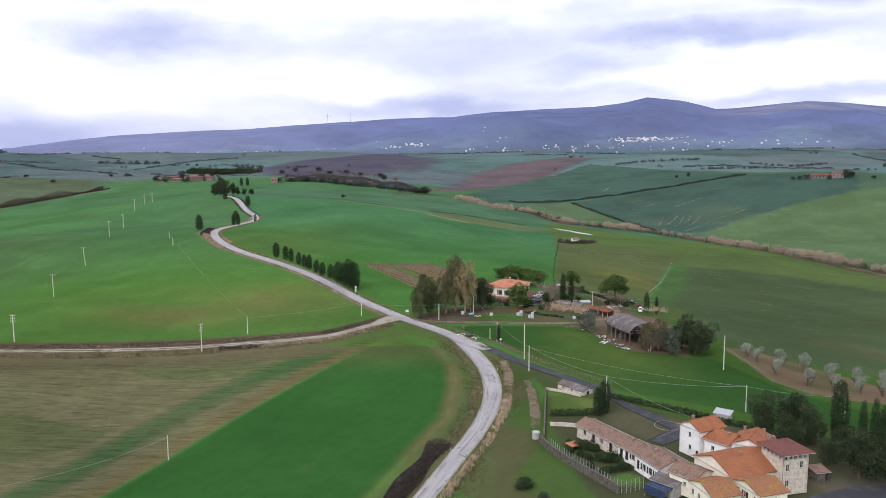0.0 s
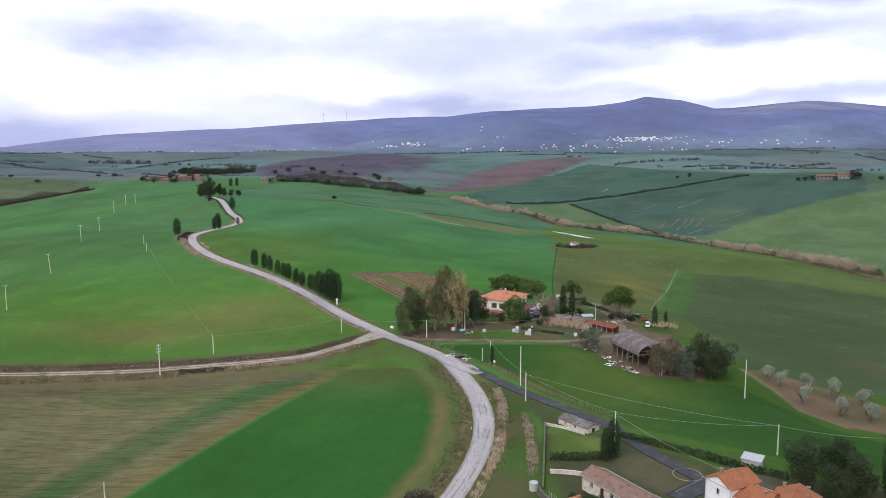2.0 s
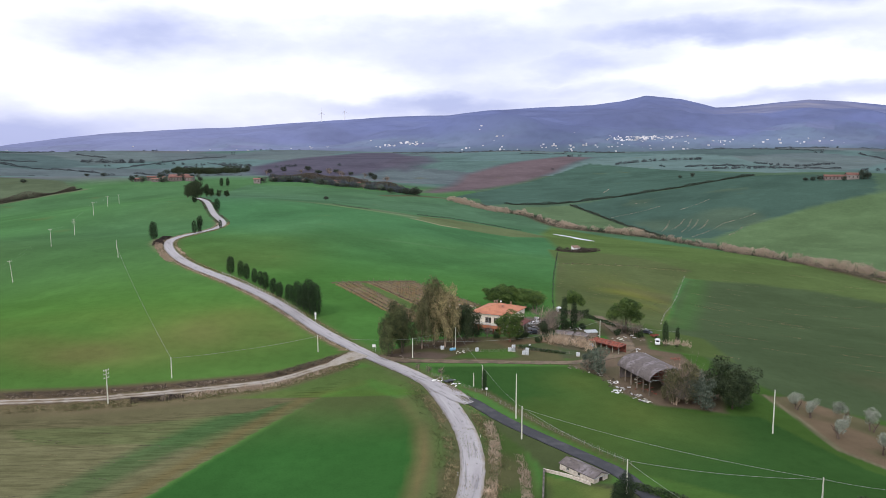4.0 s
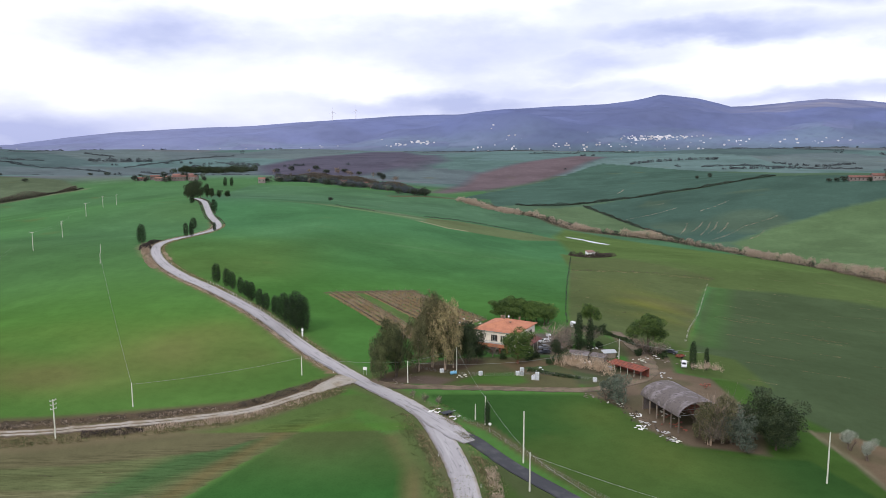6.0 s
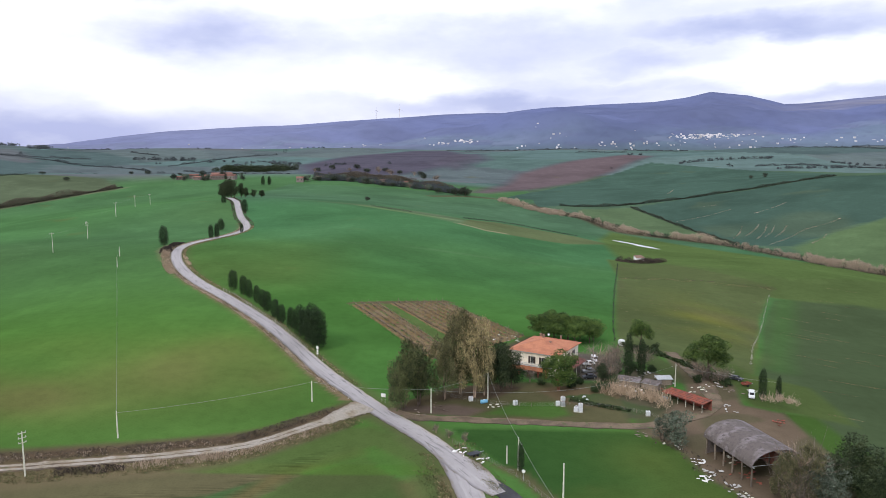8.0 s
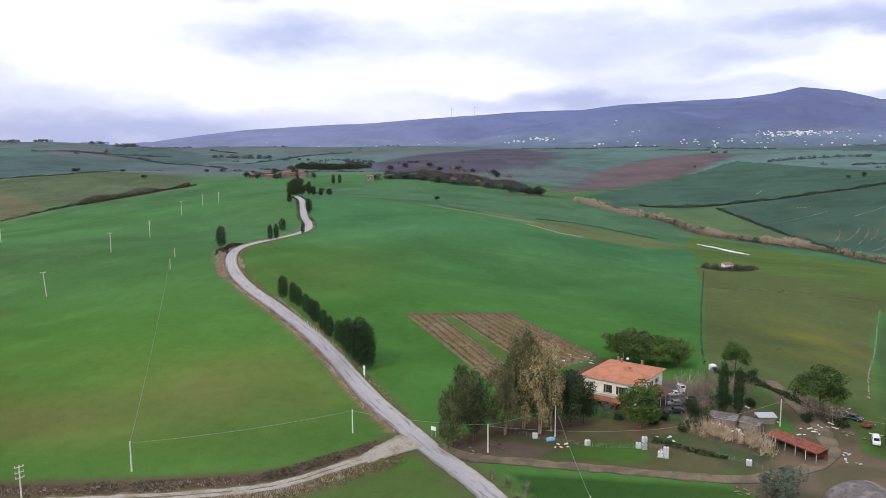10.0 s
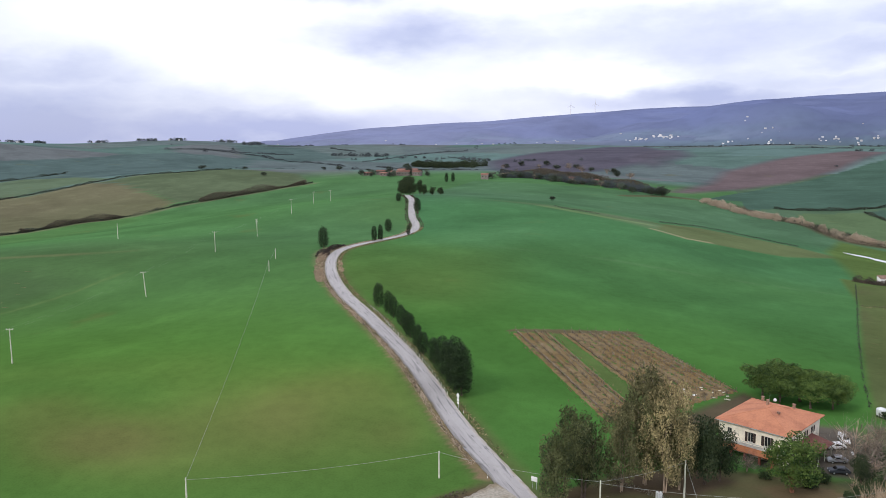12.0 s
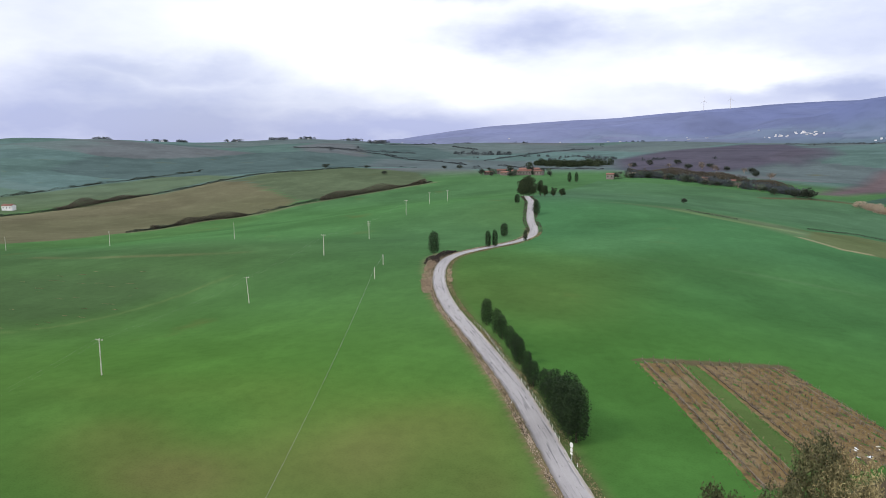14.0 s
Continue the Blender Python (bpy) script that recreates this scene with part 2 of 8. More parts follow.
M = {
    "ground": material("crop_and_grass", (0.06, 0.13, 0.03), 0.95, coords="Object", attribute="crop",
                       spots=[(0.012, 0.82, 0.45, 0.62, 5), (0.05, 1.14, 0.5, 0.7, 6), (0.3, 0.92, 0.42, 0.66, 5), (0.02, (0.12, 0.115, 0.04), 0.66, 0.95, 8), (2.2, 0.9, 0.46, 0.66, 5)], bump=0.5, bump_scale=1.6, spec=0.0),
    "asphalt_pale": None,
    "asphalt_dark": material("dark_asphalt", (0.045, 0.046, 0.05), 0.8, spots=[(0.3, (0.08, 0.08, 0.08), 0.5, 0.75, 5)], bump=0.3, bump_scale=8),
    "gravel": material("pale_gravel", (0.36, 0.325, 0.27), 0.95, spots=[(0.25, (0.27, 0.225, 0.16), 0.46, 0.64, 6), (2, 0.75, 0.4, 0.65, 4)], bump=0.8, bump_scale=5),
    "dirt": material("brown_dirt", (0.20, 0.152, 0.102), 0.95, spots=[(0.2, (0.13, 0.10, 0.068), 0.42, 0.6, 6), (0.5, (0.1, 0.12, 0.05), 0.58, 0.7, 5), (3, 0.75, 0.4, 0.65, 4)], bump=0.8, bump_scale=4),
    "soil": material("vineyard_soil", (0.185, 0.122, 0.048), 0.95, spots=[(0.12, (0.225, 0.162, 0.08), 0.42, 0.62, 6), (0.5, (0.105, 0.075, 0.038), 0.52, 0.66, 6), (2.5, 0.65, 0.4, 0.62, 5)], bump=1.0, bump_scale=3),
    "old_wood": material("grey_old_wood", (0.22, 0.18, 0.14), 0.9, spots=[(2.0, 0.7, 0.4, 0.65, 4)], vary=0.3),
    "wood": material("weathered_wood", (0.62, 0.61, 0.50), 0.9, spots=[(2.0, 0.75, 0.4, 0.65, 4)], vary=0.15),
    "concrete": material("grey_concrete", (0.46, 0.45, 0.42), 0.9, spots=[(1.5, 0.78, 0.42, 0.65, 6)], bump=0.3, bump_scale=4),
    "wire": material("bare_cable", (0.3, 0.31, 0.28), 0.6, metal=0.0),
    "insulator": material("glazed_insulator", (0.55, 0.55, 0.5), 0.3),
    "iron": material("painted_iron", (0.45, 0.47, 0.47), 0.5, metal=0.3, spots=[(3, 0.7, 0.5, 0.7, 4)]),
    "white": material("white_paint", (0.78, 0.77, 0.74), 0.7, spots=[(1.2, 0.88, 0.45, 0.7, 5)], bump=0.15, bump_scale=6),
    "cream": material("cream_render", (0.90, 0.82, 0.68), 0.85, spots=[(0.5, 0.86, 0.45, 0.65, 6), (3, 0.92, 0.45, 0.6, 4)], bump=0.2, bump_scale=6, vary=0.05),
    "plaster": material("white_render", (0.86, 0.84, 0.82), 0.85, spots=[(0.5, 0.88, 0.45, 0.65, 6), (3, 0.92, 0.45, 0.6, 4)], bump=0.2, bump_scale=6),
    "stone": material("rubble_stone_wall", (0.62, 0.55, 0.47), 0.95, spots=[(1.4, (0.45, 0.38, 0.31), 0.42, 0.6, 6), (4, (0.68, 0.61, 0.53), 0.52, 0.66, 5)], bump=0.9, bump_scale=3),
    "tile_orange": material("new_orange_roof_tiles", (0.35, 0.135, 0.062), 0.85, spots=[(0.5, (0.29, 0.115, 0.06), 0.45, 0.65, 6), (3, 0.8, 0.45, 0.65, 4)], bump=0.6, bump_scale=4, wave=(1.6, "X", 0.4)),
    "tile_salmon": material("salmon_roof_tiles", (0.52, 0.22, 0.125), 0.85, spots=[(0.35, (0.42, 0.17, 0.1), 0.45, 0.65, 6), (3, 0.84, 0.45, 0.65, 4)], bump=0.6, bump_scale=4, wave=(1.6, "X", 0.4)),
    "tile_brown": material("old_brown_roof_tiles", (0.25, 0.155, 0.115), 0.9, spots=[(0.6, (0.17, 0.12, 0.09), 0.45, 0.62, 6), (2.2, (0.33, 0.24, 0.18), 0.55, 0.7, 5)], bump=0.8, bump_scale=4, wave=(1.6, "X", 0.6)),
    "tile_red": material("dull_red_roof_tiles", (0.19, 0.08, 0.066), 0.85, spots=[(0.6, (0.17, 0.07, 0.06), 0.45, 0.62, 6), (3, 0.85, 0.45, 0.65, 4)], bump=0.7, bump_scale=4, wave=(1.6, "X", 0.4)),
    "tile_lichen": material("lichened_roof_tiles", (0.33, 0.15, 0.075), 0.9, spots=[(0.5, (0.34, 0.22, 0.06), 0.53, 0.68, 6), (2.5, (0.25, 0.12, 0.07), 0.5, 0.65, 5)], bump=0.8, bump_scale=4, wave=(1.6, "X", 0.5)),
    "far_roof": material("far_roof_tiles", (0.22, 0.11, 0.085), 0.9, spots=[(0.3, 0.75, 0.42, 0.6, 4)], vary=0.2),
    "far_wall": material("far_house_wall", (0.24, 0.205, 0.185), 0.9, spots=[(0.3, 0.8, 0.42, 0.6, 4)], vary=0.2),
    "chimney": material("sooty_terracotta_chimney", (0.34, 0.22, 0.16), 0.9, spots=[(2, 0.6, 0.45, 0.65, 5)], bump=0.3, bump_scale=5),
    "shutter": material("dark_brown_shutter", (0.05, 0.035, 0.03), 0.7),
    "frame": material("painted_window_frame", (0.5, 0.48, 0.45), 0.6),
    "sheet": material("weathered_roof_sheet", (0.13, 0.11, 0.10), 0.75, spots=[(0.35, (0.21, 0.185, 0.185), 0.48, 0.64, 6), (1.2, (0.10, 0.085, 0.08), 0.5, 0.66, 6)], bump=0.3, bump_scale=3, wave=(0.8, "Y", 0.2)),
    "rust": material("rusty_sheet", (0.27, 0.085, 0.055), 0.85, spots=[(0.8, (0.15, 0.07, 0.055), 0.45, 0.62, 6)], bump=0.3, bump_scale=3),
    "bark": material("grey_brown_bark", (0.14, 0.105, 0.08), 0.95, spots=[(3, 0.6, 0.4, 0.65, 5)], bump=0.8, bump_scale=8),
    "bark_pale": material("pale_peeling_bark", (0.4, 0.3, 0.22), 0.9, spots=[(2, 0.55, 0.45, 0.65, 5)], bump=0.4, bump_scale=8),
    "bark_red": material("pine_bark", (0.26, 0.12, 0.075), 0.95, spots=[(3, 0.6, 0.4, 0.65, 5)], bump=0.8, bump_scale=8),
    "tyre": material("tyre_rubber", (0.02, 0.02, 0.02), 0.8),
    "car_white": material("white_car_paint", (0.75, 0.75, 0.76), 0.25),
    "car_silver": material("silver_car_paint", (0.32, 0.34, 0.37), 0.3, metal=0.4),
    "car_dark": material("dark_car_paint", (0.05, 0.055, 0.065), 0.3),
    "blue": material("blue_plastic", (0.18, 0.42, 0.6), 0.5),
    "tarp": material("dark_blue_tarp", (0.03, 0.045, 0.09), 0.6, spots=[(1.5, (0.06, 0.08, 0.13), 0.5, 0.7, 4)]),
    "light_plastic": material("white_plastic", (0.7, 0.72, 0.73), 0.45, spots=[(2, 0.8, 0.5, 0.7, 4)]),
    # wooded slopes whose glow stands in for distance haze
    "mountain": material("hazy_mountain_side", (0.06, 0.07, 0.1), 1.0, attribute="crop", spots=[(0.004, 0.93, 0.42, 0.6, 7), (0.02, 0.93, 0.45, 0.65, 6), (0.0016, 1.08, 0.5, 0.68, 5)], glow=0.6, spec=0.0),
    # weak glow pales the far houses and turbines; none is a lamp
    "far_town": material("far_pale_glow", (0.6, 0.58, 0.6), 0.9, spots=[(0.012, 0.6, 0.42, 0.6, 3)], glow=0.3),
    "old_stone": material("old_dark_stone_wall", (0.13, 0.115, 0.095), 0.95, spots=[(1.4, (0.07, 0.068, 0.052), 0.42, 0.6, 6), (4, (0.24, 0.22, 0.19), 0.56, 0.7, 5)], bump=0.9, bump_scale=3),
    "cypress": foliage("cypress_leaf", (0.012, 0.024, 0.010), (0.035, 0.06, 0.022)),
    "dark_leaf": foliage("dark_evergreen_leaf", (0.016, 0.028, 0.013), (0.066, 0.086, 0.038)),
    "oak_leaf": foliage("holm_oak_leaf", (0.034, 0.046, 0.020), (0.14, 0.15, 0.062)),
    "gum_leaf": foliage("eucalyptus_leaf", (0.055, 0.062, 0.028), (0.22, 0.20, 0.095)),
    "gum_pale": foliage("flowering_eucalyptus_leaf", (0.10, 0.09, 0.04), (0.48, 0.39, 0.20)),
    "pine": foliage("stone_pine_needle", (0.022, 0.052, 0.012), (0.125, 0.185, 0.042)),
    "olive": foliage("olive_leaf", (0.14, 0.16, 0.115), (0.42, 0.45, 0.37)),
    "grey_leaf": foliage("grey_green_leaf", (0.06, 0.08, 0.055), (0.15, 0.18, 0.13)),
    "dark_bramble": foliage("dark_bramble_thicket", (0.030, 0.022, 0.020), (0.075, 0.056, 0.048)),
    "bramble": foliage("winter_bramble", (0.055, 0.046, 0.034), (0.115, 0.094, 0.066)),
    "reed": foliage("dry_reed", (0.27, 0.2, 0.135), (0.58, 0.45, 0.32)),
    "reed_soft": foliage("feathery_reed", (0.30, 0.232, 0.17), (0.48, 0.385, 0.29)),
    "twig": foliage("bare_twig", (0.075, 0.06, 0.048), (0.25, 0.205, 0.165)),
    "verge_grass": foliage("rough_verge_grass", (0.06, 0.085, 0.026), (0.15, 0.17, 0.062)),
    "pale_straw": foliage("bleached_straw", (0.40, 0.38, 0.31), (0.62, 0.60, 0.52)),
    "dry_grass": foliage("dry_grass_blade", (0.115, 0.10, 0.048), (0.28, 0.23, 0.125)),
    "hedge_leaf": foliage("clipped_hedge_leaf", (0.02, 0.035, 0.014), (0.055, 0.085, 0.03)),
    # far hedges and trees: distance haze mixed into the leaf colour
    "far_scrub": foliage("hazed_far_leaf", (0.052, 0.062, 0.066), (0.090, 0.104, 0.110)),
    "shrub": foliage("far_scrub_leaf", (0.028, 0.038, 0.026), (0.062, 0.074, 0.05)),
}


def road_surface(name, base):
    """Worn asphalt: tar bands and stains drawn out along the road, soil washed over its edges."""
    mt = material(name, base, 0.9, spots=[(0.5, 0.9, 0.5, 0.7, 6), (6, 0.88, 0.4, 0.7, 3)], bump=0.3, bump_scale=8)
    nt = mt.node_tree
    bs = nt.nodes["Principled BSDF"]
    at = nt.nodes.new("ShaderNodeAttribute")
    at.attribute_name = "lane"
    sp = nt.nodes.new("ShaderNodeSeparateXYZ")
    nt.links.new(at.outputs["Vector"], sp.inputs[0])
    col = bs.inputs["Base Color"].links[0].from_socket

    def tint(fac, colour):
        nonlocal col
        mx = nt.nodes.new("ShaderNodeMix")
        mx.data_type = "RGBA"
        nt.links.new(fac, mx.inputs[0])
        nt.links.new(col, mx.inputs[6])
        mx.inputs[7].default_value = (*colour, 1)
        col = mx.outputs[2]

    def ramp(value, low, high, top=1.0):
        mr = nt.nodes.new("ShaderNodeMapRange")
        mr.inputs[1].default_value, mr.inputs[2].default_value, mr.inputs[4].default_value = low, high, top
        nt.links.new(value, mr.inputs[0])
        return mr.outputs[0]

    def streak(along_scale, across_scale, shift):
        mp = nt.nodes.new("ShaderNodeMapping")
        mp.inputs["Location"].default_value = (shift, shift * 0.7, 0)
        mp.inputs["Scale"].default_value = (along_scale, across_scale, 0)
        nt.links.new(at.outputs["Vector"], mp.inputs[0])
        ns = nt.nodes.new("ShaderNodeTexNoise")
        ns.inputs["Scale"].default_value, ns.inputs["Detail"].default_value = 1.0, 6
        nt.links.new(mp.outputs[0], ns.inputs["Vector"])
        return ns.outputs[0]

    tint(ramp(streak(0.035, 0.3, 3.0), 0.46, 0.66, 0.5), (0.25, 0.235, 0.235))
    tint(ramp(streak(0.09, 1.3, 9.0), 0.56, 0.66, 0.75), (0.15, 0.145, 0.15))
    tint(ramp(streak(0.3, 0.9, 21.0), 0.63, 0.68, 0.8), (0.12, 0.115, 0.12))
    tint(ramp(streak(0.05, 0.8, 33.0), 0.58, 0.72, 0.5), (0.46, 0.44, 0.43))
    edge = nt.nodes.new("ShaderNodeMath")
    edge.operation = "ABSOLUTE"
    nt.links.new(sp.outputs[2], edge.inputs[0])
    wash = nt.nodes.new("ShaderNodeMath")
    wash.operation = "MULTIPLY"
    nt.links.new(ramp(edge.outputs[0], 0.72, 1.0), wash.inputs[0])
    nt.links.new(ramp(streak(0.25, 0.6, 45.0), 0.35, 0.6), wash.inputs[1])
    tint(wash.outputs[0], (0.24, 0.20, 0.14))
    nt.links.new(col, bs.inputs["Base Color"])
    return mt


M["asphalt_pale"] = road_surface("worn_pale_asphalt", (0.38, 0.36, 0.355))
add_furrows(M["ground"], radians(8))


def glass(name):
    mt = bpy.data.materials.new(name)
    mt.use_nodes = True
    bs = mt.node_tree.nodes["Principled BSDF"]
    bs.inputs["Base Color"].default_value = (0.02, 0.022, 0.025, 1)
    bs.inputs["Roughness"].default_value = 0.08
    return mt


M["pane"] = glass("dark_window_glass")


# ---------------------------------------------------------------- builders
def mesh_from(name, verts, faces, mat):
    me = bpy.data.meshes.new(name)
    me.from_pydata([tuple(v) for v in verts], [], [tuple(f) for f in faces])
    me.materials.append(mat)
    me.update()
    return me


def mesh_np(name, verts, faces, mat, smooth=False):
    """A mesh from arrays; all faces have the same number of corners."""
    me = bpy.data.meshes.new(name)
    n, k = faces.shape
    me.vertices.add(len(verts))
    me.vertices.foreach_set("co", np.ascontiguousarray(verts, dtype=np.float32).ravel())
    me.loops.add(n * k)
    me.loops.foreach_set("vertex_index", np.ascontiguousarray(faces, dtype=np.int32).ravel())
    me.polygons.add(n)
    me.polygons.foreach_set("loop_start", np.arange(0, n * k, k, dtype=np.int32))
    me.polygons.foreach_set("use_smooth", np.full(n, smooth))
    me.materials.append(mat)
    me.update(calc_edges=True)
    return me


def link(name, me, parent=None, label=""):
    ob = new(name, me)
    if parent is not None:
        ob.parent = parent
    return tagged(ob, label)


def part(name, bm, mat, parent, label=""):
    me = bpy.data.meshes.new(name)
    bm.to_mesh(me)
    bm.free()
    me.materials.append(mat)
    return link(name, me, parent, label)


def thing(name, m, label, category, group="", kind=""):
    ob = new(name)
    ob.empty_display_size = 0.2
    ob.matrix_basis = m
    return tagged(ob, label, category, group, kind)


def add_box(bm, x0, y0, z0, x1, y1, z1):
    vs = [bm.verts.new(p) for p in ((x0, y0, z0), (x1, y0, z0), (x1, y1, z0), (x0, y1, z0), (x0, y0, z1), (x1, y0, z1), (x1, y1, z1), (x0, y1, z1))]
    for f in ((3, 2, 1, 0), (4, 5, 6, 7), (0, 1, 5, 4), (1, 2, 6, 5), (2, 3, 7, 6), (3, 0, 4, 7)):
        bm.faces.new([vs[i] for i in f])


def box(x0, y0, z0, x1, y1, z1, bevel=0.0):
    bm = bmesh.new()
    add_box(bm, x0, y0, z0, x1, y1, z1)
    if bevel:
        bmesh.ops.bevel(bm, geom=bm.edges[:], offset=bevel, segments=1, affect="EDGES")
    return bm


def tube(points, radii, sides=8):
    """A tapered round bar along the points."""
    bm = bmesh.new()
    rings = []
    for i, p in enumerate(points):
        p = Vector(p)
        a, b = Vector(points[max(i - 1, 0)]), Vector(points[min(i + 1, len(points) - 1)])
        q = (b - a).to_track_quat("Z", "Y")
        rings.append([bm.verts.new(p + q @ Vector((radii[i] * math.cos(t), radii[i] * math.sin(t), 0))) for t in (2 * math.pi * k / sides for k in range(sides))])
    for r0, r1 in zip(rings, rings[1:]):
        for k in range(sides):
            bm.faces.new((r0[k], r0[(k + 1) % sides], r1[(k + 1) % sides], r1[k]))
    bm.faces.new(rings[0][::-1])
    bm.faces.new(rings[-1])
    return bm


def merge(bm, other):
    me = bpy.data.meshes.new("join")
    other.to_mesh(me)
    other.free()
    bm.from_mesh(me)
    bpy.data.meshes.remove(me)


# ---------------------------------------------------------------- the lie of the land
SWELL_X, SWELL_Y, SWELL_R = [-1000 + 250 * i for i in range(9)], [225 * i for i in range(9)], 210
SWELL = [
    [0, -0.4, -3.9, -4.8, -7.2, -2.8, 3.3, 1, 0.2],
    [0.3, 2.8, 1.4, -1.8, -2, -2.4, 1, 2.2, 1.2],
    [0.1, 5, -4.7, -2.5, 4.9, -4.5, -13.6, -2.7, 3.6],
    [-3.6, -1.9, -15.4, 27.4, 11.3, -8, -10.7, -6.4, 6.2],
    [-8.6, -6.2, -15, 16.9, -13.7, -23.4, 18.2, 4.4, 2.4],
    [-3.8, 9.4, -2, -3.8, 7.8, 2.5, 24.1, 4.2, -3.3],
    [1.1, 19.4, 12.5, 21.9, -4.8, -12.7, 7.6, -2.1, -2.5],
    [-2.7, -2.2, -15.9, 0.2, -6.6, 4.1, 9.4, -0.6, -0.6],
    [-3.9, -8.8, -3, 11.5, 5.9, 7, 5.3, 0.6, 0],
]
KNOLL_X, KNOLL_Y, KNOLL_R = [-270 + 90 * i for i in range(6)], [170 + 90 * i for i in range(6)], 75
KNOLL = [
    [-8.7, 1.5, -8.5, 0.1, 13, 1.6],
    [3.9, 2.2, -3.2, 6.8, -2.2, -11],
    [2.9, 0.9, 7.5, -10.2, 11.2, 1.9],
    [-12.3, -5.4, 1.3, 6.7, -7.3, -4.5],
    [6.6, 3, 1.3, -15.5, 14, -9.3],
    [-10.6, -7.6, -3.2, 10.8, -18.7, 16.2],
]

FAR_HILLS = [(-1600, 1500, 26, 170), (-2100, 1900, 30, 220), (-1350, 2050, 22, 190), (-1900, 2700, 30, 260), (-1000, 2500, 16, 200), (-2600, 2300, 34, 260),
             (-1500, 1100, 20, 160), (-2000, 1300, 26, 190), (-2350, 1750, 26, 150), (-1750, 1650, 18, 130), (-1150, 1750, 14, 130), (700, 2100, 16, 170), (250, 2500, 12, 200), (1100, 2300, 22, 220), (-500, 2700, 14, 200)]


def ease(a, b, v):
    u = np.clip((v - a) / (b - a), 0, 1)
    return u * u * (3 - 2 * u)


def land(x, y):
    """The height of the ground."""
    x, y = np.asarray(x, float), np.asarray(y, float)
    h = np.full(np.broadcast(x, y).shape, -0.8)
    for xs, ys, r, heights in ((SWELL_X, SWELL_Y, SWELL_R, SWELL), (KNOLL_X, KNOLL_Y, KNOLL_R, KNOLL)):
        for b, row in zip(ys, heights):
            for a, v in zip(xs, row):
                h = h + v * np.exp(-((x - a) ** 2 + (y - b) ** 2) / (2 * r * r))
    for a, b, v, r in FAR_HILLS:
        h = h + v * np.exp(-((x - a) ** 2 + (y - b) ** 2) / (2 * r * r))
    far = np.hypot(x, y)
    return h + 38 * ease(1450, 2300, far) + (14 - 8 * ease(-300, -1300, x)) * ease(2300, 3900, far)


def z_at(x, y):
    return float(land(x, y))


def ground_at(x, y, turn=0.0, size=1.0, sink=0.0):
    return Matrix.LocRotScale((x, y, z_at(x, y) - sink), Euler((0, 0, radians(turn))), (size, size, size) if isinstance(size, (int, float)) else size)


def smooth_line(points, step=2.0):
    """A rounded line through the points, at even steps."""
    p = np.array(points, float)
    p = np.vstack([2 * p[0] - p[1], p, 2 * p[-1] - p[-2]])
    out = []
    for i in range(1, len(p) - 2):
        n = max(2, int(np.linalg.norm(p[i + 1] - p[i]) / step))
        t = np.linspace(0, 1, n, endpoint=False)[:, None]
        a, b, c, d = p[i - 1], p[i], p[i + 1], p[i + 2]
        out.append(0.5 * (2 * b + (c - a) * t + (2 * a - 5 * b + 4 * c - d) * t**2 + (3 * b - a - 3 * c + d) * t**3))
    return np.vstack(out + [p[-2:-1]])


def sides_of(line):
    d = np.gradient(line, axis=0)
    d /= np.linalg.norm(d, axis=1)[:, None]
    return np.stack([d[:, 1], -d[:, 0]], 1)


def off_line(x, y, line):
    """How far each place lies from a line."""
    best = np.full(x.shape, 1e9)
    for a, b in zip(line[:-1], line[1:]):
        d = b - a
        t = np.clip(((x - a[0]) * d[0] + (y - a[1]) * d[1]) / (d @ d), 0, 1)
        best = np.minimum(best, np.hypot(x - a[0] - t * d[0], y - a[1] - t * d[1]))
    return best


def inside(x, y, poly):
    odd = np.zeros(x.shape, bool)
    for (ax, ay), (bx, by) in zip(poly, poly[1:] + poly[:1]):
        cross = (ay > y) != (by > y)
        with np.errstate(divide="ignore", invalid="ignore"):
            odd ^= cross & (x < (bx - ax) * (y - ay) / (by - ay if by != ay else 1e-9) + ax)
    return odd


